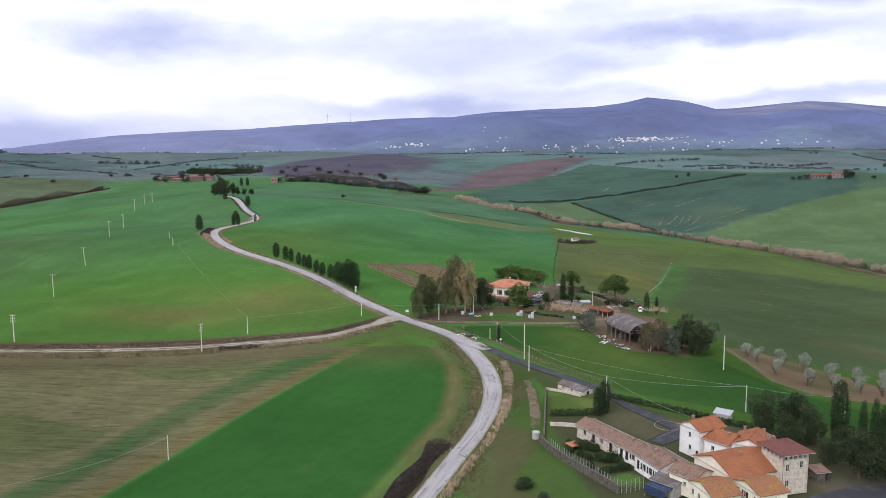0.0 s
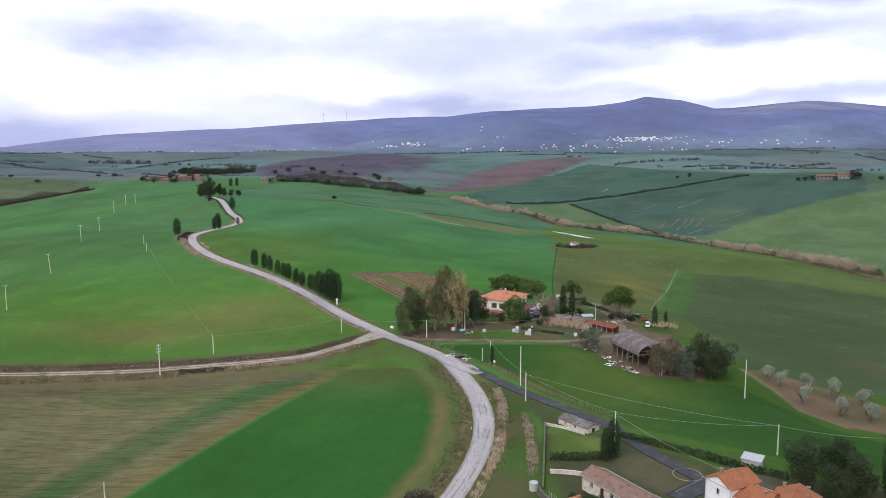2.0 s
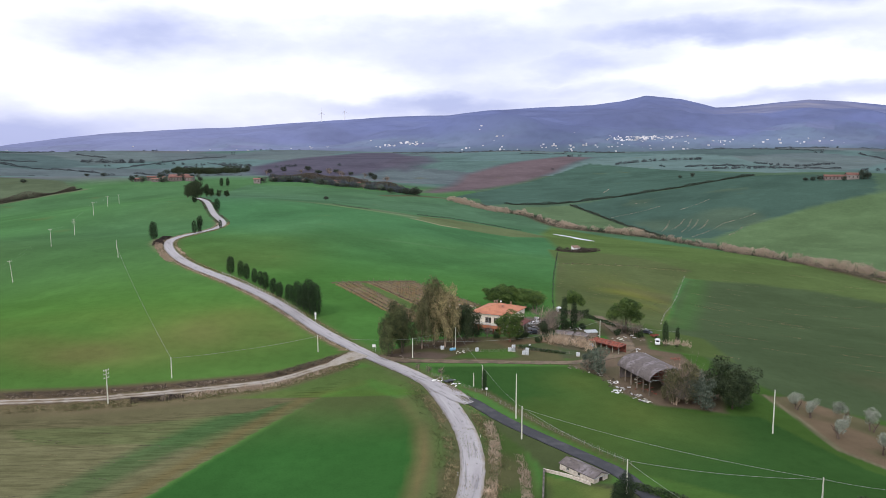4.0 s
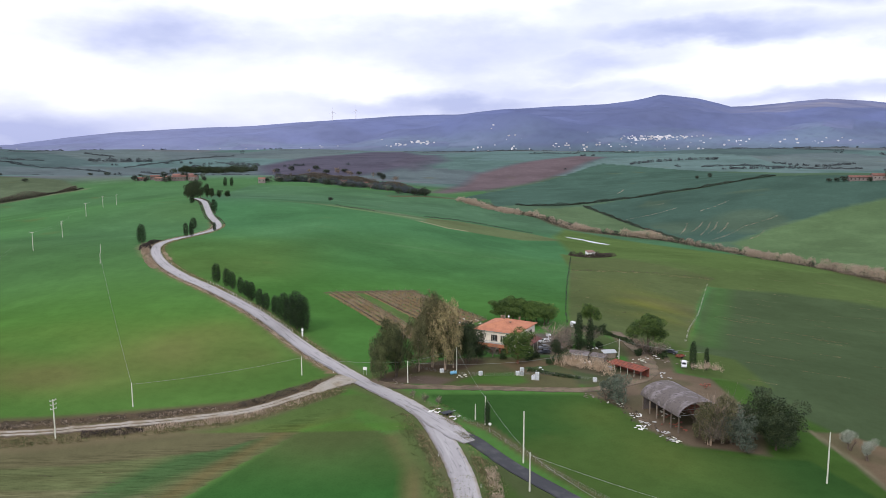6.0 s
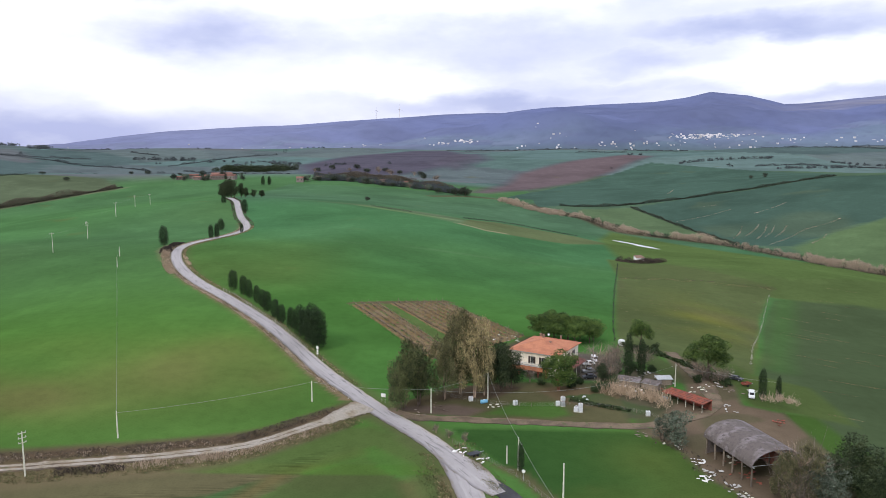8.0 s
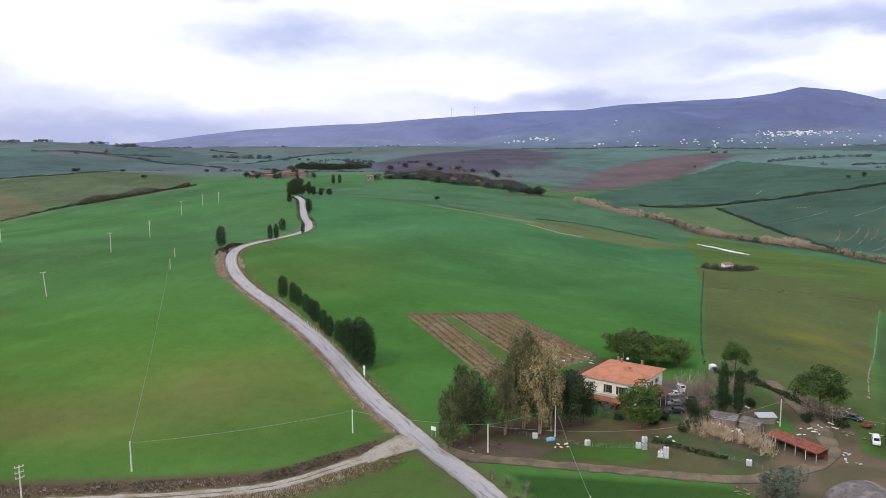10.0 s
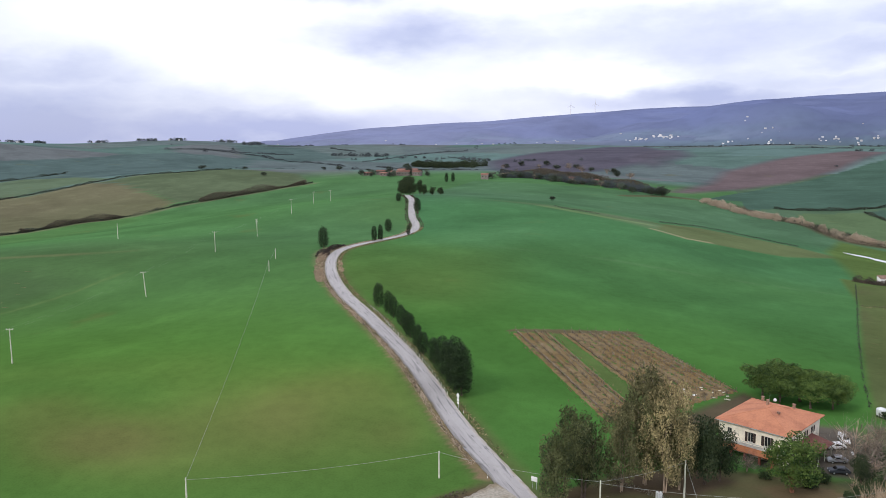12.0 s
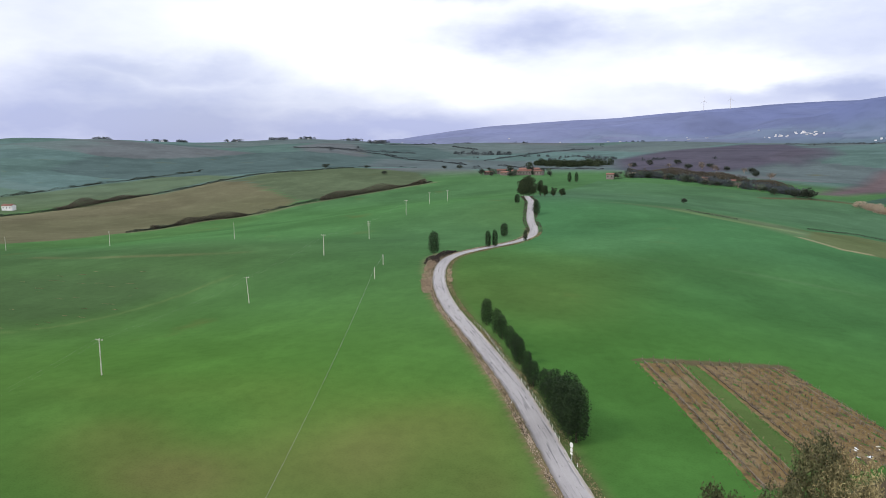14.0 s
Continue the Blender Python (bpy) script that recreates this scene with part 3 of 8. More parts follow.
def ribbon(name, line, widths, lift, mat, label, category, wobble=0.0, crown=0.05):
    """A strip of road or track laid over the ground."""
    n = sides_of(line)
    w = np.interp(np.linspace(0, 1, len(line)), np.linspace(0, 1, len(widths)), widths)
    rng = np.random.default_rng(len(line))
    rows = []
    for k in (-1, -0.6, -0.2, 0.2, 0.6, 1):
        edge = rng.normal(0, wobble, len(line)) if abs(k) == 1 and wobble else 0
        q = line + n * (k * w / 2 + edge)[:, None]
        z = land(q[:, 0], q[:, 1]) + lift + crown * (1 - k * k)
        rows.append(np.column_stack([q, z]))
    m = len(rows)
    top = np.stack(rows, 1).reshape(-1, 3)
    low = np.vstack([rows[0] - (0, 0, 0.6), rows[-1] - (0, 0, 0.6)])
    L = len(line)
    f = [(i * m + j, (i + 1) * m + j, (i + 1) * m + j + 1, i * m + j + 1) for i in range(L - 1) for j in range(m - 1)]
    f = [q[::-1] for q in f]
    o = L * m
    f += [(o + i, o + i + 1, (i + 1) * m, i * m) for i in range(L - 1)]
    f += [(i * m + m - 1, (i + 1) * m + m - 1, o + L + i + 1, o + L + i) for i in range(L - 1)]
    me = mesh_np(name, np.vstack([top, low]), np.array(f), mat, True)
    s = np.concatenate([[0], np.cumsum(np.linalg.norm(np.diff(line, axis=0), axis=1))])
    across = np.array((-1, -0.6, -0.2, 0.2, 0.6, 1))
    lane = np.stack([np.repeat(s[:, None], m, 1), across * w[:, None] / 2, np.repeat(across[None], L, 0)], -1).reshape(-1, 3)
    ends = np.vstack([np.column_stack([s, k * w / 2, np.full(L, k)]) for k in (-1.0, 1.0)])
    me.attributes.new("lane", "FLOAT_VECTOR", "POINT").data.foreach_set("vector", np.vstack([lane, ends]).astype(np.float32).ravel())
    return tagged(link(name, me), label, category, kind="structure")


# ---------------------------------------------------------------- lines of the plan
ROAD = smooth_line([(-30, 118), (-14, 150), (-3, 174), (4, 190), (9, 202), (13.5, 218), (15.3, 235), (14.6, 253), (11, 273), (5, 294), (-3, 307), (-14, 320),
                    (-26, 335), (-38, 350), (-60, 381), (-78, 404), (-97, 428), (-117, 454), (-136, 483), (-149, 508), (-157, 530), (-159, 548),
                    (-156, 568), (-151, 594), (-150, 612), (-152, 630), (-160, 654), (-176, 690), (-204, 765), (-222, 806), (-240, 850), (-262, 900)], 1.5)
TRACK = smooth_line([(-24, 319), (-33, 309.5), (-45, 299), (-62, 293), (-83, 288), (-103, 284), (-143, 280), (-185, 278), (-260, 276)], 2)
LANE = smooth_line([(13, 284), (18, 276.5), (25, 263), (33, 250.5), (41, 238.5), (48, 227), (52, 213), (57, 201), (61, 192), (66, 184)], 2)
FARM_TRACK = smooth_line([(-14, 323), (-6, 319), (10, 318), (26, 317.5), (43, 317), (54, 318), (66, 325), (76, 336), (79, 355), (78, 376), (77, 395)], 2)
STREAM = smooth_line([(-66, 1090), (-19, 1128), (38, 1112), (66, 1056), (112, 984), (126, 928), (141, 890), (181, 863), (227, 823), (256, 748), (281, 680), (306, 625), (331, 570), (375, 480), (450, 380)], 6)
HEDGE_LOW = smooth_line([(-660, 600), (-632, 771), (-633, 857), (-611, 888), (-598, 922), (-591, 973), (-566, 1018), (-534, 1065), (-487, 1138)], 5)
HEDGE_HIGH = smooth_line([(-880, 640), (-886, 760), (-888, 873), (-896, 954), (-869, 1063), (-861, 1158), (-845, 1222), (-770, 1240), (-720, 1300)], 6)
HEDGE_TOP = smooth_line([(-1110, 900), (-1119, 1050), (-1118, 1118), (-1096, 1227), (-1094, 1338)], 8)
HEDGE_RIGHT = smooth_line([(93, 1093), (124, 1087), (173, 1098), (217, 1115), (259, 1124), (302, 1134), (343, 1137), (399, 1153), (457, 1173)], 6)
HEDGE_CROSS = smooth_line([(178, 1078), (198, 980), (215, 901), (233, 834)], 5)
DITCH = smooth_line([(59, 404), (62, 429), (69, 476), (76, 520), (83, 561), (96, 640)], 4)
PATH_WHITE = smooth_line([(103, 389), (115, 424), (129, 459), (156, 530), (165, 553)], 3)
VINES_A = [(-43, 424.5), (-32, 431.5), (4.2, 371.4), (-5, 365)]
VINES_B = [(-28.5, 433), (-6, 446), (26.5, 401), (8.4, 377.3)]


# ---------------------------------------------------------------- ground
def spaced(*spans):
    out = [spans[0][0]]
    for a, b, s in spans:
        out += list(np.linspace(a, b, max(1, round((b - a) / s)) + 1)[1:])
    return np.array(out)


def build_ground():
    gx = spaced((-4700, -1500, 100), (-1500, -700, 20), (-700, -280, 7), (-280, -130, 2.5), (-130, 140, 1.25), (140, 220, 2.5), (220, 700, 8), (700, 1500, 25), (1500, 4700, 100))
    gy = spaced((-600, 100, 35), (100, 150, 5), (150, 380, 1.25), (380, 500, 2), (500, 900, 4), (900, 1700, 9), (1700, 2600, 25), (2600, 4900, 70))
    x, y = (a.ravel() for a in np.meshgrid(gx, gy))
    z = land(x, y)
    rng = np.random.default_rng(3)
    r = np.hypot(x, y)

    def ripple(scale, seed):
        """Slow wander, between 0 and 1."""
        g = np.random.default_rng(seed)
        v = np.zeros_like(x)
        for k in range(7):
            a, p = g.uniform(0, 6.28), g.uniform(0, 6.28)
            s = scale * g.uniform(0.6, 2.2)
            v += np.sin((x * np.cos(a) + y * np.sin(a)) / s + p + 1.3 * np.sin((x * np.sin(a) - y * np.cos(a)) / (1.7 * s)))
        return 0.5 + 0.5 * np.tanh(v / 2.6)

    col = np.empty((len(x), 3))
    col[:] = (0.053, 0.126, 0.035)


    def lay(mask, tint):
        mask = np.clip(mask, 0, 1)[:, None]
        col[:] = col * (1 - mask) + np.array(tint) * mask

    def plot(poly, tint, soft=0.0, amount=1.0):
        m = inside(x, y, poly).astype(float)
        if soft:
            d = off_line(x, y, np.array(poly + poly[:1], float))
            m = m * np.clip(d / soft, 0, 1)
        lay(m * amount, tint)

    # wheat painted bluer up the slope for distance haze, on both sides of the road
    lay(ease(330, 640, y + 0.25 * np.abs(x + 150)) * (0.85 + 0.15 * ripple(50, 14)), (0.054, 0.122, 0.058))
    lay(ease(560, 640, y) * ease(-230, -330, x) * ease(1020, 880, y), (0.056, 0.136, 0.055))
    lay(ease(25, 70, x) * ease(370, 340, y) * ease(120, 160, y), (0.043, 0.088, 0.022))
    # farmland far off, a patchwork of plots with haze blue in their tints
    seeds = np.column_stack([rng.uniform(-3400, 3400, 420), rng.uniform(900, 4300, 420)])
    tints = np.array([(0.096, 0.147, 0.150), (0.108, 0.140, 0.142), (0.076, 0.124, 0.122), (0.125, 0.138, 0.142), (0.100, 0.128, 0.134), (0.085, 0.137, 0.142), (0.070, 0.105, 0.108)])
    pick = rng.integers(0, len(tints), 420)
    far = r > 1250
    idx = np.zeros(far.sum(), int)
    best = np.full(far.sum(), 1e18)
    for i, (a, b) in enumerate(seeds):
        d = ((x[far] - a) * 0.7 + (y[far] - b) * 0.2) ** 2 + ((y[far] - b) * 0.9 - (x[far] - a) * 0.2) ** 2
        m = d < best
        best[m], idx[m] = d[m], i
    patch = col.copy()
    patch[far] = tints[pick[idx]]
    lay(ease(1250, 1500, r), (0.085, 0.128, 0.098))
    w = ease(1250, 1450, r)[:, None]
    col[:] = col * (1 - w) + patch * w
    # the slope beyond the stream: wheat, with a brown tilled band above it, both tinted with haze
    right = x > np.interp(y, STREAM[STREAM[:, 0] > 60][::-1, 1], STREAM[STREAM[:, 0] > 60][::-1, 0])
    lay(right * (r < 1600) * (y > 300), (0.064, 0.108, 0.072))
    plot([(20, 1130), (66, 1066), (93, 1093), (173, 1098), (259, 1124), (457, 1173), (560, 1400), (330, 1760), (256, 1632), (122, 1439)], (0.050, 0.092, 0.076))
    plot([(178, 1080), (259, 1124), (343, 1134), (457, 1173), (560, 1050), (504, 941), (409, 910), (329, 871), (273, 819), (240, 830), (215, 901), (198, 980)], (0.046, 0.084, 0.069))
    plot([(273, 815), (329, 868), (409, 907), (504, 938), (640, 960), (720, 640), (480, 480), (306, 630), (256, 748)], (0.078, 0.126, 0.064), 5)
    plot([(112, 1060), (178, 1078), (198, 980), (215, 901), (233, 834), (181, 868), (141, 895), (126, 932), (112, 988)], (0.078, 0.122, 0.068))
    lay(inside(x, y, [(240, 860), (300, 850), (420, 910), (400, 1060), (260, 1080), (205, 990)]) * ease(0.55, 0.9, ripple(28, 15)) * 0.45, (0.085, 0.118, 0.075))
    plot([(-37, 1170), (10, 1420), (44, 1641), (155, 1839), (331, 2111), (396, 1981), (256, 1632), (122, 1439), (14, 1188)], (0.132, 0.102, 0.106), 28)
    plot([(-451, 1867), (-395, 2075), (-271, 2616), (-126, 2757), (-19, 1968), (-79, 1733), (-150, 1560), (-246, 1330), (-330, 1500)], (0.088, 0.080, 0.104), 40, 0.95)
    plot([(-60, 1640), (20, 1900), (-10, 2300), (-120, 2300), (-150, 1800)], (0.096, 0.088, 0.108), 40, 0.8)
    # big field beside the road, on its right
    mid = (x > np.interp(y, ROAD[:, 1], ROAD[:, 0])) & (y > 335) & (y < 1150) & ~right
    lay(mid, (0.045, 0.118, 0.031))
    lay(mid * ease(400, 560, y + 0.3 * x), (0.045, 0.120, 0.046))
    lay(mid * ease(-40, -100, x) * ease(400, 470, y) * ease(600, 520, y) * (0.4 + 0.6 * ripple(30, 16)), (0.066, 0.118, 0.038))
    lay(mid * ease(570, 640, y), (0.040, 0.120, 0.060))
    # haze over the field's far end, painted as a bluer tint
    lay(mid * ease(690, 900, y), (0.056, 0.112, 0.074))
    lay(mid * ease(500, 620, y) * ripple(60, 4) * 0.5, (0.056, 0.130, 0.056))
    plot([(-175, 800), (-84, 772), (-55, 738), (-7, 690), (40, 700), (30, 730), (-17, 815), (-100, 830)], (0.108, 0.145, 0.088), 30, 0.85)
    plot([(-12, 800), (15, 835), (86, 803), (112, 765), (70, 715), (8, 690), (-14, 720)], (0.112, 0.138, 0.066), 5, 0.9)
    lay(np.clip(1.3 - off_line(x, y, np.array([(-14, 712), (8, 694), (22, 702)], float)) / 3.0, 0, 1) * 0.8, (0.33, 0.29, 0.17))
    lay(np.clip(1.2 - off_line(x, y, np.array([(-100, 790), (-70, 765), (-45, 752), (-20, 748)], float)) / 9.0, 0, 1) * 0.6, (0.14, 0.20, 0.10))
    plot([(-140, 560), (-80, 560), (-50, 640), (-90, 660), (-140, 620)], (0.062, 0.150, 0.072), 30, 0.6)
    # meadow and dark sown field on the right
    meadow = [(58, 396), (62, 429), (69, 476), (83, 561), (96, 640), (130, 645), (175, 570), (165, 550), (137, 483), (112, 409), (100, 372)]
    plot([(83, 555), (90, 660), (330, 660), (400, 520), (300, 500), (165, 545)], (0.072, 0.108, 0.040), 3)
    plot(meadow, (0.082, 0.106, 0.044), 2)
    lay(inside(x, y, meadow) * np.exp(-((x - 110) / 22) ** 2 - ((y - 470) / 40) ** 2) * ripple(7, 91), (0.16, 0.17, 0.04))
    lay(inside(x, y, meadow) * ease(0.6, 0.9, ripple(18, 92)) * 0.5, (0.11, 0.10, 0.055))
    dark = [(98, 372), (112, 409), (137, 483), (163, 545), (209, 551), (247, 545), (268, 532), (330, 480), (420, 380), (420, 250), (120, 290), (104, 320)]
    plot(dark, (0.056, 0.083, 0.041), 3)
    lay(inside(x, y, dark) * ease(0.45, 0.8, ripple(45, 17)) * 0.5, (0.075, 0.100, 0.044))
    lay(inside(x, y, dark) * np.clip(1.2 - off_line(x, y, PATH_WHITE + (8, -2)) / 8, 0, 1) * 0.6, (0.045, 0.105, 0.034))
    lay(inside(x, y, dark) * ease(0.5, 0.9, ripple(60, 9)) * ease(500, 330, y) * 0.6, (0.085, 0.095, 0.036))
    lay(inside(x, y, dark) * ease(0.75, 0.95, ripple(22, 12)) * ease(460, 380, y) * 0.5, (0.13, 0.105, 0.055))
    plot([(96, 640), (130, 645), (190, 590), (300, 640), (250, 735), (175, 833), (125, 900), (100, 800)], (0.072, 0.115, 0.04), 8)
    # field between the lane and the barn
    sown = [(3, 313), (50, 313.5), (58, 304), (64, 284), (80, 272), (100, 276), (112, 240), (150, 205), (190, 180), (84, 205), (52, 226), (30, 262), (20, 285), (8, 303)]
    plot(sown, (0.028, 0.070, 0.020), 1.5)
    lay(inside(x, y, sown) * (ease(0.6, 0.95, ripple(14, 5)) * 0.4 + 0.6 * np.exp(-((x - 52) / 12) ** 2 - ((y - 296) / 14) ** 2) + 0.4 * np.exp(-((x - 62) / 10) ** 2 - ((y - 270) / 14) ** 2)), (0.075, 0.105, 0.028))
    olives = [(110, 297), (112.5, 276), (111.5, 254), (119, 242), (132, 240), (150, 243), (190, 236), (196, 262), (160, 268), (140, 284), (120, 300)]
    plot(olives, (0.165, 0.124, 0.078), 1.5)
    lay(inside(x, y, olives) * ease(0.6, 0.9, ripple(5, 18)) * 0.6, (0.085, 0.100, 0.045))
    lay(np.clip(1.2 - off_line(x, y, np.array([(110, 297), (112.5, 276), (111.5, 254), (119, 242)], float)) / 1.3, 0, 1) * 0.8, (0.22, 0.18, 0.12))
    plot([(40, 320), (68, 324), (68, 346), (58, 356), (42, 352)], (0.07, 0.076, 0.042), 2)
    plot([(62, 376), (74, 350), (79, 360), (70, 394), (60, 394)], (0.064, 0.09, 0.036), 2)
    plot([(86, 338), (115, 330), (115, 366), (100, 374), (98, 388), (84, 388)], (0.066, 0.098, 0.034), 3)
    plot([(2, 366), (9, 375), (27, 403), (37, 394), (24, 372), (8, 358)], (0.095, 0.078, 0.05), 3)
    plot([(-32, 431.5), (-28.5, 433), (8.4, 377.3), (4.2, 371.4)], (0.085, 0.12, 0.045), 0.5, 0.8)
    plot([(-46, 424), (-43, 429), (-6, 450), (-2, 446), (-28, 431)], (0.115, 0.095, 0.055), 0.8)
    # fields by the lower bend of the road
    bright = [(-150, 90), (-110, 150), (-88, 189), (-77, 208), (-66, 227), (-44, 261), (-29, 284), (-15, 294), (-3, 281), (3, 262), (4, 241), (1, 214), (-13, 185), (-30, 150), (-50, 100)]
    tilled = [(-330, 60), (-150, 90), (-110, 150), (-88, 189), (-66, 227), (-29, 284), (-22, 301), (-46, 281), (-80, 274), (-160, 267), (-330, 262)]
    plot(tilled, (0.142, 0.138, 0.070), 0)
    furrow = inside(x, y, tilled).astype(float)
    lay(inside(x, y, tilled) * (ripple(11, 21) > 0.62) * 0.5, (0.07, 0.105, 0.035))
    lay(inside(x, y, tilled) * (np.sin((x * 0.14 + y * 0.99) / 0.9 + ripple(9, 2) * 4) > 0.55) * 0.25, (0.085, 0.085, 0.038))
    green_band = smooth_line([(-130, 150), (-105, 195), (-80, 238), (-57, 266), (-40, 280)], 4)
    lay(np.clip(1.6 - off_line(x, y, green_band) / 4.5, 0, 1) * inside(x, y, tilled) * (0.6 + 0.35 * ripple(9, 93)), (0.038, 0.086, 0.034))
    lay(inside(x, y, tilled) * ease(262, 240, y) * ease(-120, -240, x) * ease(0.4, 0.8, ripple(16, 19)) * 0.6, (0.072, 0.104, 0.044))
    lay(inside(x, y, tilled) * np.clip(1.3 - off_line(x, y, TRACK - (0, 9)) / 5, 0, 1) * 0.7, (0.17, 0.14, 0.085))
    plot([(-330, 258), (-160, 262), (-80, 269), (-46, 276), (-26, 290), (-14, 300), (2, 286), (8, 262), (14, 270), (4, 296), (-16, 312), (-30, 310), (-60, 293), (-160, 280), (-330, 276)], (0.112, 0.104, 0.054), 1)
    plot(bright, (0.024, 0.078, 0.021), 2.0)
    lay(inside(x, y, bright) * ease(248, 285, y) * (0.25 + 0.6 * ripple(8, 96)), (0.080, 0.096, 0.038))
    edge = np.array([(-150, 90), (-110, 150), (-88, 189), (-77, 208), (-66, 227), (-44, 261), (-29, 284), (-15, 294)], float)
    lay(np.clip(1.2 - off_line(x, y, edge + (-2.5, 2.5)) / 3.2, 0, 1) * 0.75, (0.14, 0.115, 0.05))
    lay(np.clip(1.0 - off_line(x, y, np.array([(-3, 281), (3, 262), (4, 241), (1, 214), (-13, 185), (-30, 150)], float)) / 4.0, 0, 1) * ripple(6, 31), (0.15, 0.125, 0.055))
    between = (x < np.interp(y, ROAD[:, 1], ROAD[:, 0])) & (y > 120) & (y < 300) & ~inside(x, y, bright)
    lay(between * np.clip(1.6 - off_line(x, y, ROAD[ROAD[:, 1] < 305]) / 9, 0, 1) * (0.35 + 0.65 * ripple(6, 98)), (0.100, 0.092, 0.046))
    lay((x < np.interp(y, ROAD[:, 1], ROAD[:, 0])) * (y > 285) * ease(480, 340, y) * ease(-330, -200, x) * 0.6, (0.053, 0.124, 0.024))
    # worn patches in the big left field
    for a, b, rx, ry, s in ((-116, 319, 24, 11, 1.2), (-84, 337, 20, 18, 0.75), (-142, 329, 16, 9, 0.35), (-66, 358, 16, 12, 0.5), (-52, 342, 9, 9, 0.4), (-165, 350, 24, 12, 0.1), (-112, 360, 34, 16, 0.1), (-75, 345, 26, 26, 0.4)):
        d = ((x - a) / rx) ** 2 + ((y - b) / ry) ** 2
        lay(np.exp(-d) * s * (0.6 + 0.6 * ripple(8, 41)), (0.155, 0.160, 0.052))
    left = (x < np.interp(y, ROAD[:, 1], ROAD[:, 0])) & (y > 290) & (y < 1000)
    lay(left * ease(0.55, 0.75, ripple(70, 51)) * 0.3, (0.058, 0.108, 0.038))
    # shade in the hollow, painted in as a darker dull green
    lay(left * ease(-190, -320, x) * ease(330, 420, y) * ease(640, 520, y) * 0.45, (0.055, 0.088, 0.038))
    lay(inside(x, y, [(-420, 470), (-322, 512), (-250, 490), (-262, 436), (-290, 394), (-420, 400)]) * np.clip(off_line(x, y, np.array([(-420, 470), (-322, 512), (-250, 490), (-262, 436), (-290, 394), (-420, 400)], float)) / 26, 0, 1) * 0.55, (0.048, 0.082, 0.040))
    lay(np.clip(1.2 - off_line(x, y, smooth_line([(-470, 540), (-413, 530), (-330, 536), (-292, 545)], 5)) / 5, 0, 1) * (0.2 + 0.6 * ripple(12, 20)), (0.13, 0.155, 0.075))
    lay(np.clip(1.2 - off_line(x, y, smooth_line([(-300, 385), (-287, 398), (-275, 418), (-262, 460), (-258, 495)], 4)) / 1.8, 0, 1) * 0.45, (0.10, 0.15, 0.06))
    lay(np.clip(1.2 - off_line(x, y, smooth_line([(-104, 578), (-70, 577), (-22, 580), (26, 582), (83, 594)], 5)) / 1.6, 0, 1) * 0.4, (0.075, 0.145, 0.075))
    # fallow between the hedges on the left, and green beyond
    fallow = [(-650, 560), (-627, 673)] + [tuple(p) for p in HEDGE_LOW[32:80:8]] + [(-608, 1002), (-710, 1067), (-801, 1129), (-862, 1140)] + [tuple(p) for p in HEDGE_HIGH[75::-12]] + [(-880, 560)]
    plot([(-608, 1002), (-566, 1018), (-534, 1065), (-487, 1138), (-560, 1230), (-720, 1300), (-845, 1222), (-862, 1140), (-801, 1129), (-710, 1067)], (0.088, 0.116, 0.070), 4)
    plot(fallow, (0.142, 0.132, 0.082), 3)
    lay(inside(x, y, fallow) * ripple(45, 61) * 0.5, (0.105, 0.115, 0.06))
    plot([(-905, 640), (-900, 860), (-908, 954), (-885, 1070), (-875, 1200), (-1000, 1260), (-1095, 1230), (-1110, 1050), (-1100, 700)], (0.092, 0.128, 0.078), 4, 0.85)
    for hedge, off in ((HEDGE_HIGH[:95], 7), (HEDGE_LOW[30:], 5)):
        lay(np.clip(1.3 - off_line(x, y, hedge + (off, -1)) / 5, 0, 1) * 0.6, (0.19, 0.175, 0.11))
    bank = smooth_line([(-122, 466), (-140, 494), (-152, 514), (-161, 532), (-164, 550)], 3)
    lay(np.clip(1.4 - off_line(x, y, bank - (4.5, 1.5)) / 2.6, 0, 1) * (0.5 + 0.5 * ripple(5, 73)), (0.3, 0.235, 0.15))
    # verges, yard, gardens
    lay(np.clip(1.6 - off_line(x, y, ROAD[ROAD[:, 1] < 600]) / 4.6, 0, 1) * (0.4 + 0.5 * ripple(6, 97)), (0.115, 0.106, 0.056))
    lay((off_line(x, y, ROAD[(ROAD[:, 1] > 330) & (ROAD[:, 1] < 660)] - (2.9, 2.1)) < 1.5) * (0.5 + 0.5 * ripple(5, 71)), (0.2, 0.15, 0.09))
    lay(np.clip(1.9 - off_line(x, y, TRACK + (1.2, 2.2)) / 3.8, 0, 1) * (0.55 + 0.45 * ripple(7, 72)), (0.125, 0.092, 0.055))
    lay(np.clip(1.3 - off_line(x, y, TRACK + (1.5, 5.5)) / 3.2, 0, 1) * (0.5 + 0.5 * ripple(6, 94)), (0.11, 0.078, 0.052))
    lay(np.clip(1.4 - off_line(x, y, TRACK - (1.5, 5.5)) / 4, 0, 1) * (0.5 + 0.5 * ripple(6, 95)), (0.155, 0.125, 0.072))
    lay(np.clip(1.4 - off_line(x, y, STREAM) / 7, 0, 1) * 0.8, (0.11, 0.09, 0.05))
    plot([(50, 314), (58, 304), (62, 286), (70, 276), (90, 274), (98, 300), (96, 336), (86, 340), (89, 358), (84, 385), (72, 397), (73, 362), (70, 345), (58, 326)], (0.142, 0.108, 0.074), 2)
    lay(inside(x, y, [(50, 314), (58, 304), (90, 274), (98, 300), (96, 336), (86, 340), (84, 385), (72, 397)]) * ease(0.55, 0.8, ripple(4, 22)) * 0.6, (0.085, 0.085, 0.045))
